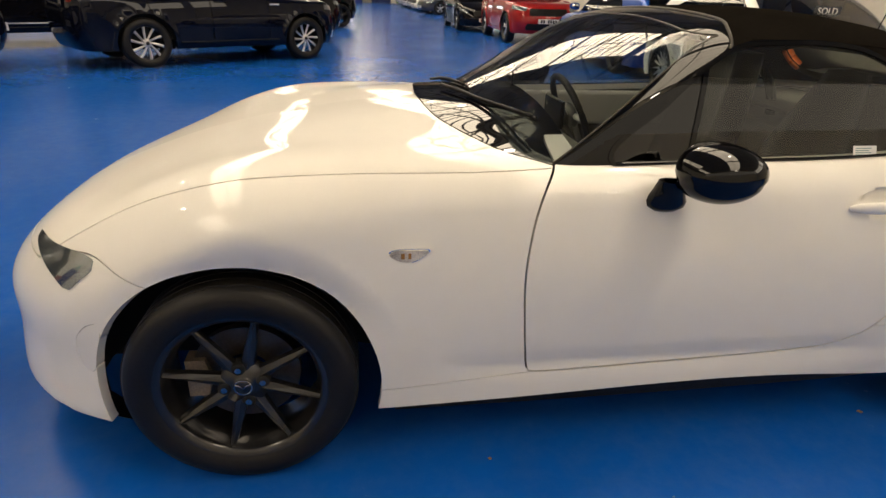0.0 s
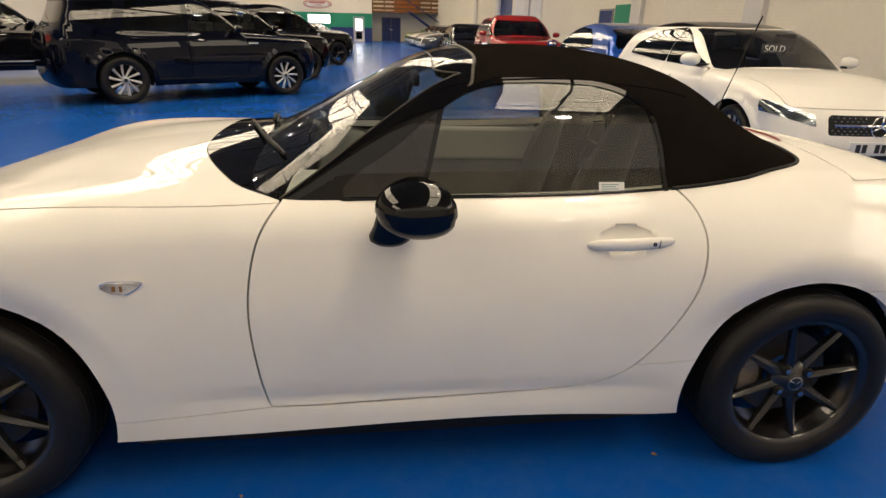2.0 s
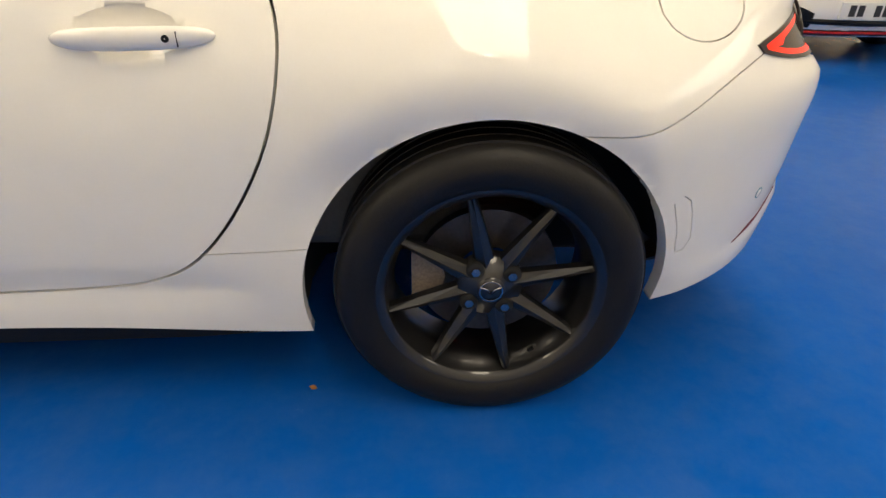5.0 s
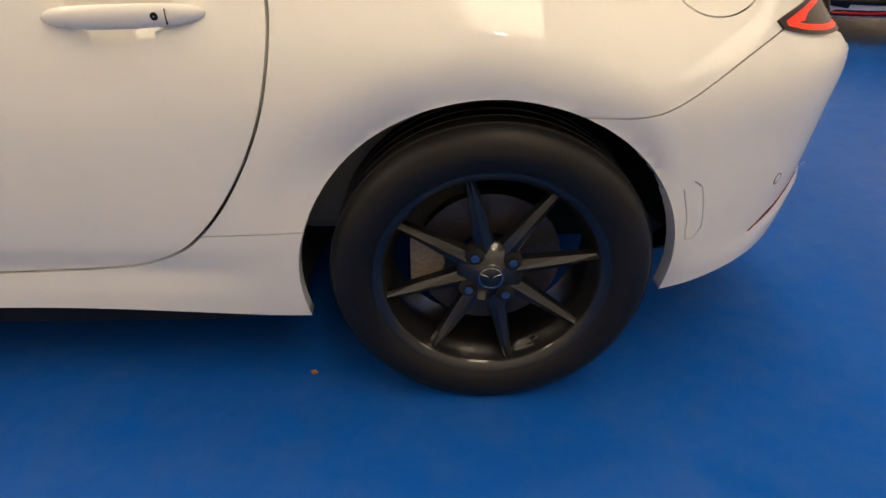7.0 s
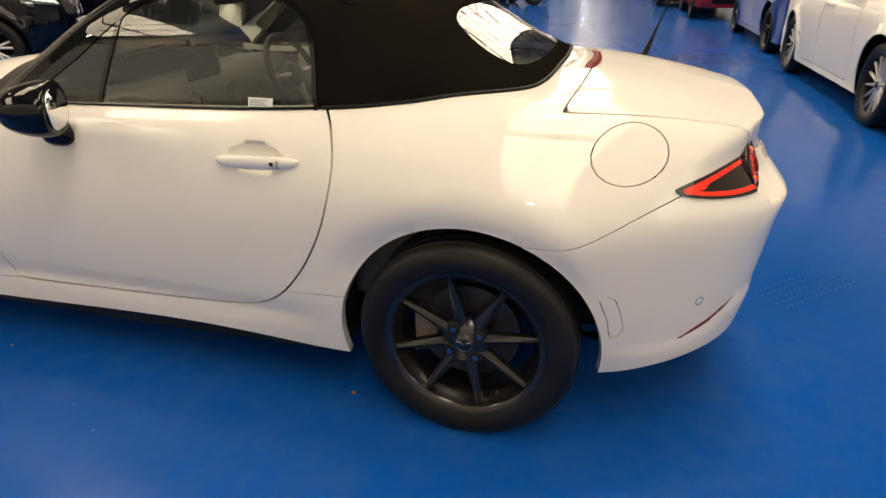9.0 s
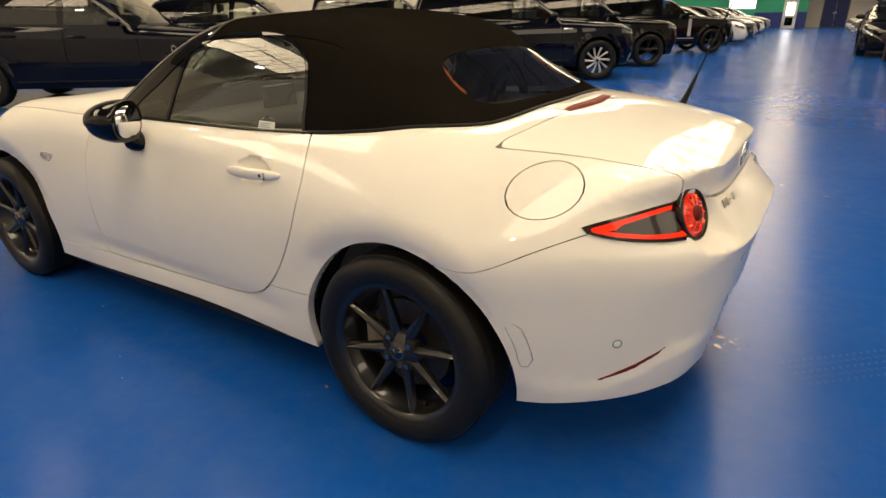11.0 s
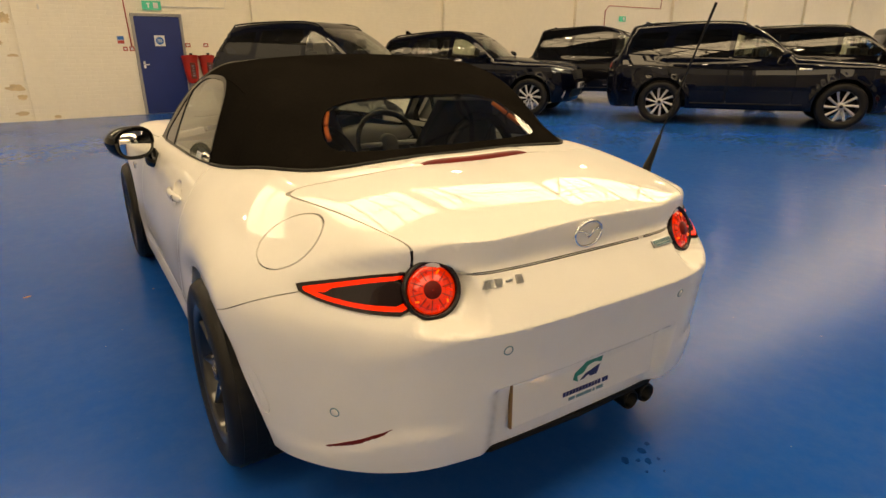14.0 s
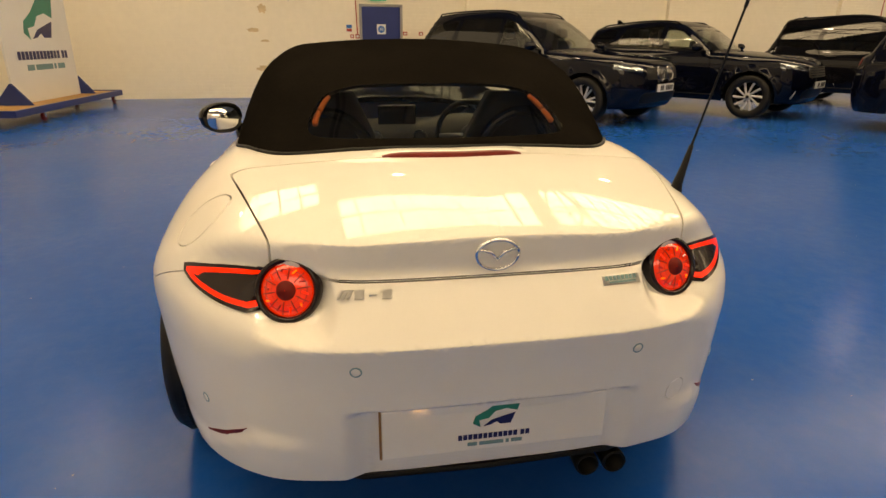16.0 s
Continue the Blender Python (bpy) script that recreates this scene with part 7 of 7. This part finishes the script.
def suv(wb=2.741, fo=0.86, ro=0.99, hw=0.95, H=1.70, kind="suv", belt=1.08):
    return dict(kind=kind, wb=wb, fo=fo, ro=ro, hw=hw, H=H, belt=belt, R=0.365, rim=0.70, clear=0.26, flare=0.028, clad=0.0,
                hood=[(-fo, 0.93), (-fo * 0.6, 1.005), (0, 1.055), (0.5, 1.095), (1.0, 1.115), (wb, 1.13), (wb + ro, 1.10)],
                roof=[(0.2, 0.92), (0.62, 1.12), (0.95, 1.35), (1.28, 1.56), (1.55, 1.66), (1.9, H), (wb, H - 0.01), (wb + ro * 0.6, H - 0.05), (wb + ro, H - 0.12)],
                tail=[(0.2, -0.12), (0.45, -0.02), (0.65, 0.0), (0.95, -0.03), (1.1, -0.09), (1.35, -0.22), (H, -0.36)],
                nose=[(0.2, 0.16), (0.4, 0.04), (0.55, 0.0), (0.75, 0.02), (0.86, 0.05), (0.95, 0.12), (1.03, 0.27), (1.25, 0.7)],
                windows=[[(0.80, belt + 0.035), (0.90, belt + 0.1), (1.30, H - 0.26), (1.62, H - 0.16), (1.66, belt + 0.045)], [(1.74, belt + 0.05), (1.72, H - 0.15), (2.55, H - 0.16), (2.66, belt + 0.07)], [(2.84, belt + 0.10), (2.68, H - 0.17), (wb + ro - 0.48, H - 0.22), (wb + ro - 0.40, belt + 0.16)]],
                tint=[0, 1, 1], screen=(1.5, 1.13, H - 0.13), rear_glass=(belt + 0.12, H - 0.2),
                doors=[[(0.72, 0.36), (0.70, 0.8), (0.74, belt + 0.02), (1.70, belt + 0.03), (1.70, 0.36)], [(1.72, 0.36), (1.72, belt + 0.03), (2.72, belt + 0.05), (2.62, 0.80), (2.32, 0.50), (2.25, 0.36)]],
                bonnet_z=0.95, headlamp=(0.58, 0.44, 0.80, 0.885, 0.16), taillamp=(0.66, 0.11, 0.93, 1.045), grille=(0.52, 0.70, 0.87), intake=(0.36, 0.52), mirror=(0.92, 1.16), handles=[(1.42, 0.97), (2.36, 0.99)], plate_z=0.52, mirror_mat=None)


def hatch(wb=2.70, fo=0.86, ro=0.76, hw=0.89, H=1.43, kind="hatchback"):
    p = suv(wb, fo, ro, hw, H, kind, belt=0.93)
    p.update(R=0.32, clear=0.17, rim=0.74, hood=[(-fo, 0.72), (-fo * 0.6, 0.81), (0, 0.90), (0.5, 0.95), (1.0, 0.96), (wb, 1.0), (wb + ro, 0.96)],
             roof=[(0.1, 0.74), (0.5, 0.93), (0.95, 1.18), (1.3, 1.34), (1.6, H - 0.03), (1.9, H), (wb - 0.2, H - 0.03), (wb + 0.3, H - 0.12), (wb + ro, H - 0.30)],
             tail=[(0.15, -0.10), (0.4, 0.0), (0.6, 0.0), (0.85, -0.05), (0.95, -0.14), (1.2, -0.34), (H, -0.52)],
             nose=[(0.12, 0.10), (0.3, 0.0), (0.48, 0.0), (0.58, 0.03), (0.66, 0.075), (0.73, 0.16), (0.8, 0.32), (0.92, 0.65)],
             windows=[[(0.80, 0.968), (0.95, 1.03), (1.32, 1.235), (1.57, 1.32), (1.62, 0.98)], [(1.68, 0.985), (1.62, 1.33), (2.2, 1.30), (2.62, 1.13), (2.72, 1.04)]], tint=[1, 1],
             screen=(1.45, 0.97, 1.35), rear_glass=(1.03, 1.33),
             doors=[[(0.66, 0.24), (0.64, 0.7), (0.70, 0.94), (1.65, 0.96), (1.66, 0.24)], [(1.68, 0.24), (1.68, 0.96), (2.72, 1.0), (2.56, 0.72), (2.28, 0.45), (2.2, 0.24)]],
             bonnet_z=0.69, headlamp=(0.60, 0.50, 0.535, 0.635, 0.34), taillamp=(0.6, 0.25, 0.72, 0.90), grille=(0.50, 0.475, 0.645), intake=(0.19, 0.235), mirror=(0.82, 1.02), handles=[(1.36, 0.82), (2.26, 0.85)], plate_z=0.315)
    return p


M["screen_dark"] = glass_material("car_windscreen_glass", (0.42, 0.45, 0.43), base_gloss=0.03)


def heading(x, y, deg, p, axle="rear", side=1):
    """Pose from the contact point of a wheel on the given side, for a car that drives towards deg (from +x)."""
    m = Matrix.Rotation(radians(deg + 180), 4, "Z")
    local = Vector((p["wb"] if axle == "rear" else 0, side * (p["hw"] - 0.1), 0))
    return Matrix.Translation(Vector((x, y, 0)) - m @ local) @ m


def suv_trim(car, p, rails="alloy", vent=True, fog=True):
    """Roof rails, wing vent, bumper corners and sill line."""
    hw, H, wb, fo = p["hw"], p["H"], p["wb"], p["fo"]
    f = car_shapes(p)

    def skin_y(x, z):
        lo, hi = 0.2, 1.3
        for _ in range(26):
            mid = (lo + hi) / 2
            lo, hi = (mid, hi) if f(np.array([x]), np.array([mid]), np.array([z]))[0] < 0 else (lo, mid)
        return lo

    def skin_z(x, y):
        lo, hi = 0.6, 2.2
        for _ in range(26):
            mid = (lo + hi) / 2
            lo, hi = (mid, hi) if f(np.array([x]), np.array([y]), np.array([mid]))[0] < 0 else (lo, mid)
        return lo

    for s_ in (-1, 1):
        yy = hw * 0.66
        xs = np.linspace(1.45, wb + p["ro"] * 0.45, 22)
        part("roof_rail", tube([(float(x), s_ * yy, skin_z(float(x), yy) + (0.022 if 0 < k < 21 else -0.004)) for k, x in enumerate(xs)], 0.013, 8), M[rails], car, "", True)
        if vent:
            y = skin_y(0.56, 0.93)
            part("wing_vent", boxes((0.50, s_ * (y - 0.012), 0.915, 0.68, s_ * (y + 0.006), 0.945), bevel=0.004), M["chrome"], car, "slim bright wing vent")
        if fog:
            z0, z1 = 0.36, 0.56
            xs = [nose_x(p, s_ * hw * 0.78, float(z)) for z in np.linspace(z0, z1, 5)]
            part("bumper_trim", tube([(x - 0.006, s_ * hw * (0.78 - 0.05 * k / 4), float(z)) for k, (x, z) in enumerate(zip(xs, np.linspace(z0, z1, 5)))], 0.013, 6), M["alloy"], car, "bright bumper corner trim", True)
        xs = np.linspace(0.55, wb - 0.5, 12)
        part("sill_trim", tube([(float(x), s_ * (skin_y(float(x), 0.37) + 0.003), 0.37) for x in xs], 0.010, 6), M["black_plastic"], car)
    part("roof_fin", prism([(wb + 0.25, H - 0.06), (wb + 0.42, H - 0.06), (wb + 0.42, H + 0.025), (wb + 0.37, H + 0.028)], -0.018, 0.018), M["gloss_black"], car, "aerial fin")


def nose_x(p, y, z):
    """Where the shell's front lies at y, z."""
    f = car_shapes(p)
    lo, hi = -p["fo"] - 0.3, 0.6
    for _ in range(28):
        mid = (lo + hi) / 2
        lo, hi = (lo, mid) if f(np.array([mid]), np.array([y]), np.array([z]))[0] < 0 else (mid, hi)
    return lo


ds = suv()
car = parked_car(ds, heading(-2.88, 7.85, 35, ds, "rear", 1), M["navy_paint"], "dark navy estate suv with swirl-spoke silver wheels, parked", rim_style=(10, "swirl"))
suv_trim(car, ds, "black_paint")
x5 = suv(2.975, 0.88, 0.90, 0.99, 1.745)
x5["windows"] = [[(0.86, 1.12), (0.98, 1.20), (1.40, 1.50), (1.66, 1.585), (1.70, 1.13)], [(1.78, 1.135), (1.76, 1.59), (2.62, 1.58), (2.72, 1.15)], [(2.86, 1.20), (2.72, 1.575), (3.22, 1.50), (3.42, 1.27), (3.30, 1.20)]]
x5["roof"] = [(0.2, 0.92), (0.66, 1.12), (1.0, 1.36), (1.36, 1.58), (1.65, 1.70), (2.05, 1.745), (2.975, 1.72), (3.45, 1.66), (3.875, 1.55)]
x5["tail"] = [(0.2, -0.12), (0.45, -0.02), (0.7, 0.0), (0.95, -0.02), (1.1, -0.06), (1.35, -0.24), (1.745, -0.50)]
tall_suv = parked_car(x5, heading(-7.0, 1.75, 36, x5, "rear", 1), M["navy_paint"], "dark blue large suv with twin-spoke wheels, parked by wall", rim_style=(7, "twin"))
suv_trim(tall_suv, x5, "black_paint", False, False)
rr = suv(2.66, 0.84, 0.87, 0.94, 1.635)
rr["windows"] = [[(0.86, 1.125), (0.96, 1.19), (1.34, 1.43), (1.62, 1.505), (1.66, 1.14)], [(1.74, 1.145), (1.72, 1.51), (2.45, 1.475), (2.60, 1.18)], [(2.76, 1.21), (2.58, 1.46), (3.0, 1.40), (3.12, 1.25)]]
rr["roof"] = [(0.2, 0.92), (0.64, 1.12), (0.98, 1.34), (1.30, 1.53), (1.58, 1.61), (1.9, 1.635), (2.66, 1.57), (3.2, 1.50), (3.53, 1.44)]
rr["tint"] = [0, 0, 1]
low_suv = parked_car(rr, heading(-5.05, 6.7, 35, rr, "front", 1), M["navy_paint"], "dark blue compact suv with silver wheels, parked", rim_style=(10, "swirl"))
suv_trim(low_suv, rr, "black_paint", False, True)
a3 = suv(2.92, 0.87, 1.0, 0.97, 1.78)
a3["windows"] = [[(0.84, 1.13), (0.92, 1.19), (1.30, 1.50), (1.60, 1.60), (1.66, 1.13)], [(1.74, 1.135), (1.72, 1.61), (2.62, 1.60), (2.74, 1.14)], [(2.84, 1.15), (2.72, 1.595), (3.36, 1.57), (3.50, 1.19)]]
big = parked_car(a3, heading(-4.9, 11.3, 35, a3, "front", 1), M["black_paint"], "black large suv with a silver side vent, parked", rim="dark_alloy")
suv_trim(big, a3, "black_paint", False, False)
for s_ in (-1, 1):
    part("side_vent", boxes((0.70, s_ * 0.945, 0.50, 0.80, s_ * 0.972, 1.0), bevel=0.006), M["alloy"], big, "upright silver side vent")
    part("sill_strip", boxes((0.60, s_ * 0.930, 0.43, 2.45, s_ * 0.962, 0.455), bevel=0.006), M["alloy"], big, "silver sill strip")
car = parked_car(ds, heading(-0.58, 12.84, 35, ds, "front", 1), M["black_paint"], "black suv with dark wheels, parked", rim="dark_alloy")
suv_trim(car, ds, "black_paint")
copy = copy_thing(big, heading(-0.2, 18.7, 35, a3, "front", 1))
mb = hatch()
mb["black_roof"] = True
merc = parked_car(mb, heading(4.66, 3.35, -90, mb, "front", 1), M["white_paint"], "white hatchback with a black roof and sold card, parked", rim_style=(14, "blade"), counts=(40, 120, 30, 120))
sal = hatch(2.82, 0.84, 1.0, 0.92, 1.43, "saloon_car")
parked_car(sal, heading(4.76, 7.91, 90, sal, "rear", -1), M["blue_paint"], "metallic blue saloon with dark wheels, parked", rim="dark_alloy", plate=False)
ev = suv(2.66, 0.84, 0.87, 0.94, 1.635)
ev["bow"] = 0.30
parked_car(ev, heading(4.26, 13.95, -90, ev, "front", 1), M["red_paint"], "red compact suv, parked facing the aisle")
small = (14, 50, 14, 52)
hb = hatch()
far_white = parked_car(hb, heading(-0.6, 23.6, 10, hb, "front", 1), M["white_paint"], "white hatchback parked in the far row", counts=small)
far_black = parked_car(hb, heading(3.7, 18.6, -90, hb, "front", 1), M["black_paint"], "black hatchback parked beside the red suv", counts=small)
far_grey = parked_car(hb, heading(4.7, 31.0, 195, hb, "front", -1), M["grey_paint"], "grey hatchback parked in the far row", counts=small)
far_silver = parked_car(hb, heading(-0.9, 29.5, 10, hb, "front", 1), M["silver_paint"], "silver hatchback parked in the far row", counts=small)
far_lime = parked_car(hb, heading(4.4, 45.0, 195, hb, "front", -1), M["lime_paint"], "lime green hatchback parked in the far row", counts=small)
for ob, x, y, deg in ((far_black, -0.7, 26.5, 10), (far_black, -1.1, 32.5, 10), (far_white, -1.2, 35.5, 10), (far_black, -1.4, 38.6, 10), (far_silver, -1.5, 41.8, 10)):
    copy_thing(ob, heading(x, y, deg, hb, "front", 1))
for ob, x, y, deg in ((far_white, 4.6, 34.0, 195), (far_silver, 4.6, 36.8, 195), (far_white, 4.5, 39.5, 195), (far_silver, 4.4, 42.2, 195)):
    copy_thing(ob, heading(x, y, deg, hb, "front", -1))


def grille_bars(car, p, rows, mat, y_half):
    g = [o for o in car.children if o.name.startswith("grille")][0]
    for z in rows:
        ys = np.linspace(-y_half, y_half, 15)
        part("grille_bar", tube([(nose_x(p, float(y), z) - 0.006, float(y), z) for y in ys], 0.006, 6), mat, g, "bright grille bar")
    return g


g = grille_bars(low_suv, rr, (0.73, 0.77, 0.81, 0.85), M["gloss_black"], 0.44)
g = [o for o in tall_suv.children if o.name.startswith("grille")][0]
for s_ in (-1, 1):
    ring = [(0.155 + 0.115 * math.cos(t) * (1 + 0.10 * math.sin(t)), 0.785 + 0.105 * math.sin(t)) for t in np.linspace(0, 2 * math.pi, 25)]
    part("grille_surround", tube([(nose_x(x5, s_ * y, z) - 0.008, s_ * y, z) for y, z in ring], 0.009, 6), M["dark_chrome"], g, "dark plated grille surround", True)
    for k in range(6):
        y = 0.075 + 0.032 * k
        part("grille_slat", tube([(nose_x(x5, s_ * y, z) - 0.004, s_ * y, z) for z in (0.70, 0.74, 0.79, 0.84, 0.87)], 0.004, 5), M["dark_chrome"], g)

# white hatchback: star shape in the grille, mesh, lower blade, sold card
g = grille_bars(merc, mb, (0.558, 0.566), M["chrome"], 0.40)
x = nose_x(mb, 0.0, 0.56)
bm = revolve([(0.085, x - 0.030), (0.094, x - 0.036), (0.096, x - 0.026), (0.088, x - 0.022)], 36, axis="x", closed=True)
for k in range(3):
    a = math.pi / 2 + 2 * math.pi * k / 3
    tube([(x - 0.032, 0, 0), (x - 0.032, 0.088 * math.cos(a), 0.088 * math.sin(a))], 0.014, 6, bm, taper=0.004)
bmesh.ops.translate(bm, verts=bm.verts, vec=(0, 0, 0.56))
part("round_emblem", bm, M["chrome"], g, "chrome ring with three arms", True)
for k in range(17):
    for q in range(6):
        y, z = -0.39 + 0.0488 * k + (q % 2) * 0.0244, 0.492 + 0.0262 * q
        if abs(y) < 0.42 and math.hypot(y, z - 0.56) > 0.11 and abs(z - 0.562) > 0.016:
            part("grille_stud", boxes((nose_x(mb, y, z) - 0.008, y - 0.008, z - 0.004, nose_x(mb, y, z) + 0.004, y + 0.008, z + 0.004)), M["chrome"], g)
for s_ in (-1, 1):
    ys = np.linspace(0.42, 0.80, 9)
    bm = bmesh.new()
    rows_ = []
    for y in ys:
        z0, z1 = 0.245 + 0.05 * (y - 0.42) / 0.38, 0.345 + 0.055 * math.sin(math.pi * (y - 0.42) / 0.38)
        rows_.append([bm.verts.new((nose_x(mb, s_ * float(y), z0 + (z1 - z0) * k / 5) - 0.010, s_ * float(y), z0 + (z1 - z0) * k / 5)) for k in range(6)])
    for a, b in zip(rows_, rows_[1:]):
        for k in range(5):
            bm.faces.new((a[k], b[k], b[k + 1], a[k + 1]))
    r_ = bmesh.ops.extrude_face_region(bm, geom=bm.faces[:])
    bmesh.ops.translate(bm, verts=[v for v in r_["geom"] if isinstance(v, bmesh.types.BMVert)], vec=(0.02, 0, 0))
    bmesh.ops.recalc_face_normals(bm, faces=bm.faces)
    part("bumper_intake", bm, M["black_plastic"], merc, "black bumper intake")
part("bumper_slot", tube([(nose_x(mb, float(y), 0.285) + 0.006, float(y), 0.285 + 0.02 * abs(y)) for y in np.linspace(-0.74, 0.74, 21)], 0.022, 8), M["black_plastic"], merc, "black slot below the plate")
part("red_blade", tube([(nose_x(mb, float(y), 0.215) - 0.004, float(y), 0.215) for y in np.linspace(-0.50, 0.50, 15)], 0.010, 6), M["extinguisher"], merc, "red trim blade")
card = part("sold_card", boxes((0.86, -0.20, 1.05, 0.87, 0.12, 1.20)), M["grey_paint"], merc, "grey card with white letters")
writing("card_word", "SOLD", 0.10, M["white_sticker"], card, Matrix(((0, 0, -1, 0.858), (-1, 0, 0, -0.04), (0, 1, 0, 1.145), (0, 0, 0, 1))), 0.001)

# litter on the floor
def floor_fleck(name, x, y, size, mat, label, cat, seed, group=""):
    rnd = random.Random(seed)
    n = 9
    pts = [(size * (0.5 + 0.5 * rnd.random()) * math.cos(2 * math.pi * i / n), size * (0.35 + 0.4 * rnd.random()) * math.sin(2 * math.pi * i / n)) for i in range(n)]
    ob = link_mesh(name, prism(pts, 0.0, 0.0008, "xy"), mat, None, label, False, pose(x, y, 0.0005, 0, 0, rnd.random() * 360))
    tagged(ob, category=cat, group=group)


for k, (x, y, sz) in enumerate(((0.43, -1.42, 0.022), (0.671, -0.835, 0.008), (1.95, -0.757, 0.011))):
    floor_fleck("dry_leaf", x, y, sz, M["leaf"], "small dry brown leaf on the floor", "leaf", k, "dry leaves")
for k, (x, y, sz) in enumerate(((3.046, 0.234, 0.026), (3.045, 0.314, 0.030), (3.091, 0.294, 0.022), (3.148, 0.297, 0.010), (3.07, 0.27, 0.014), (3.03, 0.36, 0.018), (3.10, 0.33, 0.012), (3.12, 0.25, 0.009))):
    floor_fleck("water_drop", x, y, sz * 0.8, M["puddle"], "small flat puddle of water on the floor", "puddle", 20 + k, "water drops")
rnd = random.Random(5)
bm = bmesh.new()
for k in range(260):
    x, y = rnd.uniform(-3.5, 6.5), rnd.uniform(-5.0, 6.0)
    if -0.85 < x < 3.15 and -0.9 < y < 0.9:
        continue
    q = rnd.uniform(0.0012, 0.004)
    a = rnd.random() * 6.28
    vs = [bm.verts.new((x + q * c * math.cos(a + t), y + q * math.sin(a + t), 0.0012)) for t, c in ((0, 1.6), (1.5, 1), (3.1, 1.4), (4.6, 0.8))]
    bm.faces.new(vs)
tagged(link_mesh("floor_grit", bm, M["grime"], None, "scattered pale grit on the blue floor", False), category="grit", kind="stuff")
TREAD = (3.36, 0.14, 0.75)
bm = bmesh.new()
for row in range(5):
    for k in range(15):
        x, y = TREAD[0] + 0.030 * k * math.cos(TREAD[2]) - 0.034 * row * math.sin(TREAD[2]), TREAD[1] + 0.030 * k * math.sin(TREAD[2]) + 0.034 * row * math.cos(TREAD[2])
        c, n_ = math.cos(TREAD[2] + 0.6 * (-1) ** row), math.sin(TREAD[2] + 0.6 * (-1) ** row)
        vs = [bm.verts.new((x + a * c - b * n_, y + a * n_ + b * c, 0.0011)) for a, b in ((-0.010, -0.004), (0.010, -0.004), (0.010, 0.004), (-0.010, 0.004))]
        bm.faces.new(vs)
tagged(link_mesh("tyre_print", bm, M["tyre_mark"], None, "faint damp tyre print on the blue floor", False), category="tyre mark", kind="stuff")
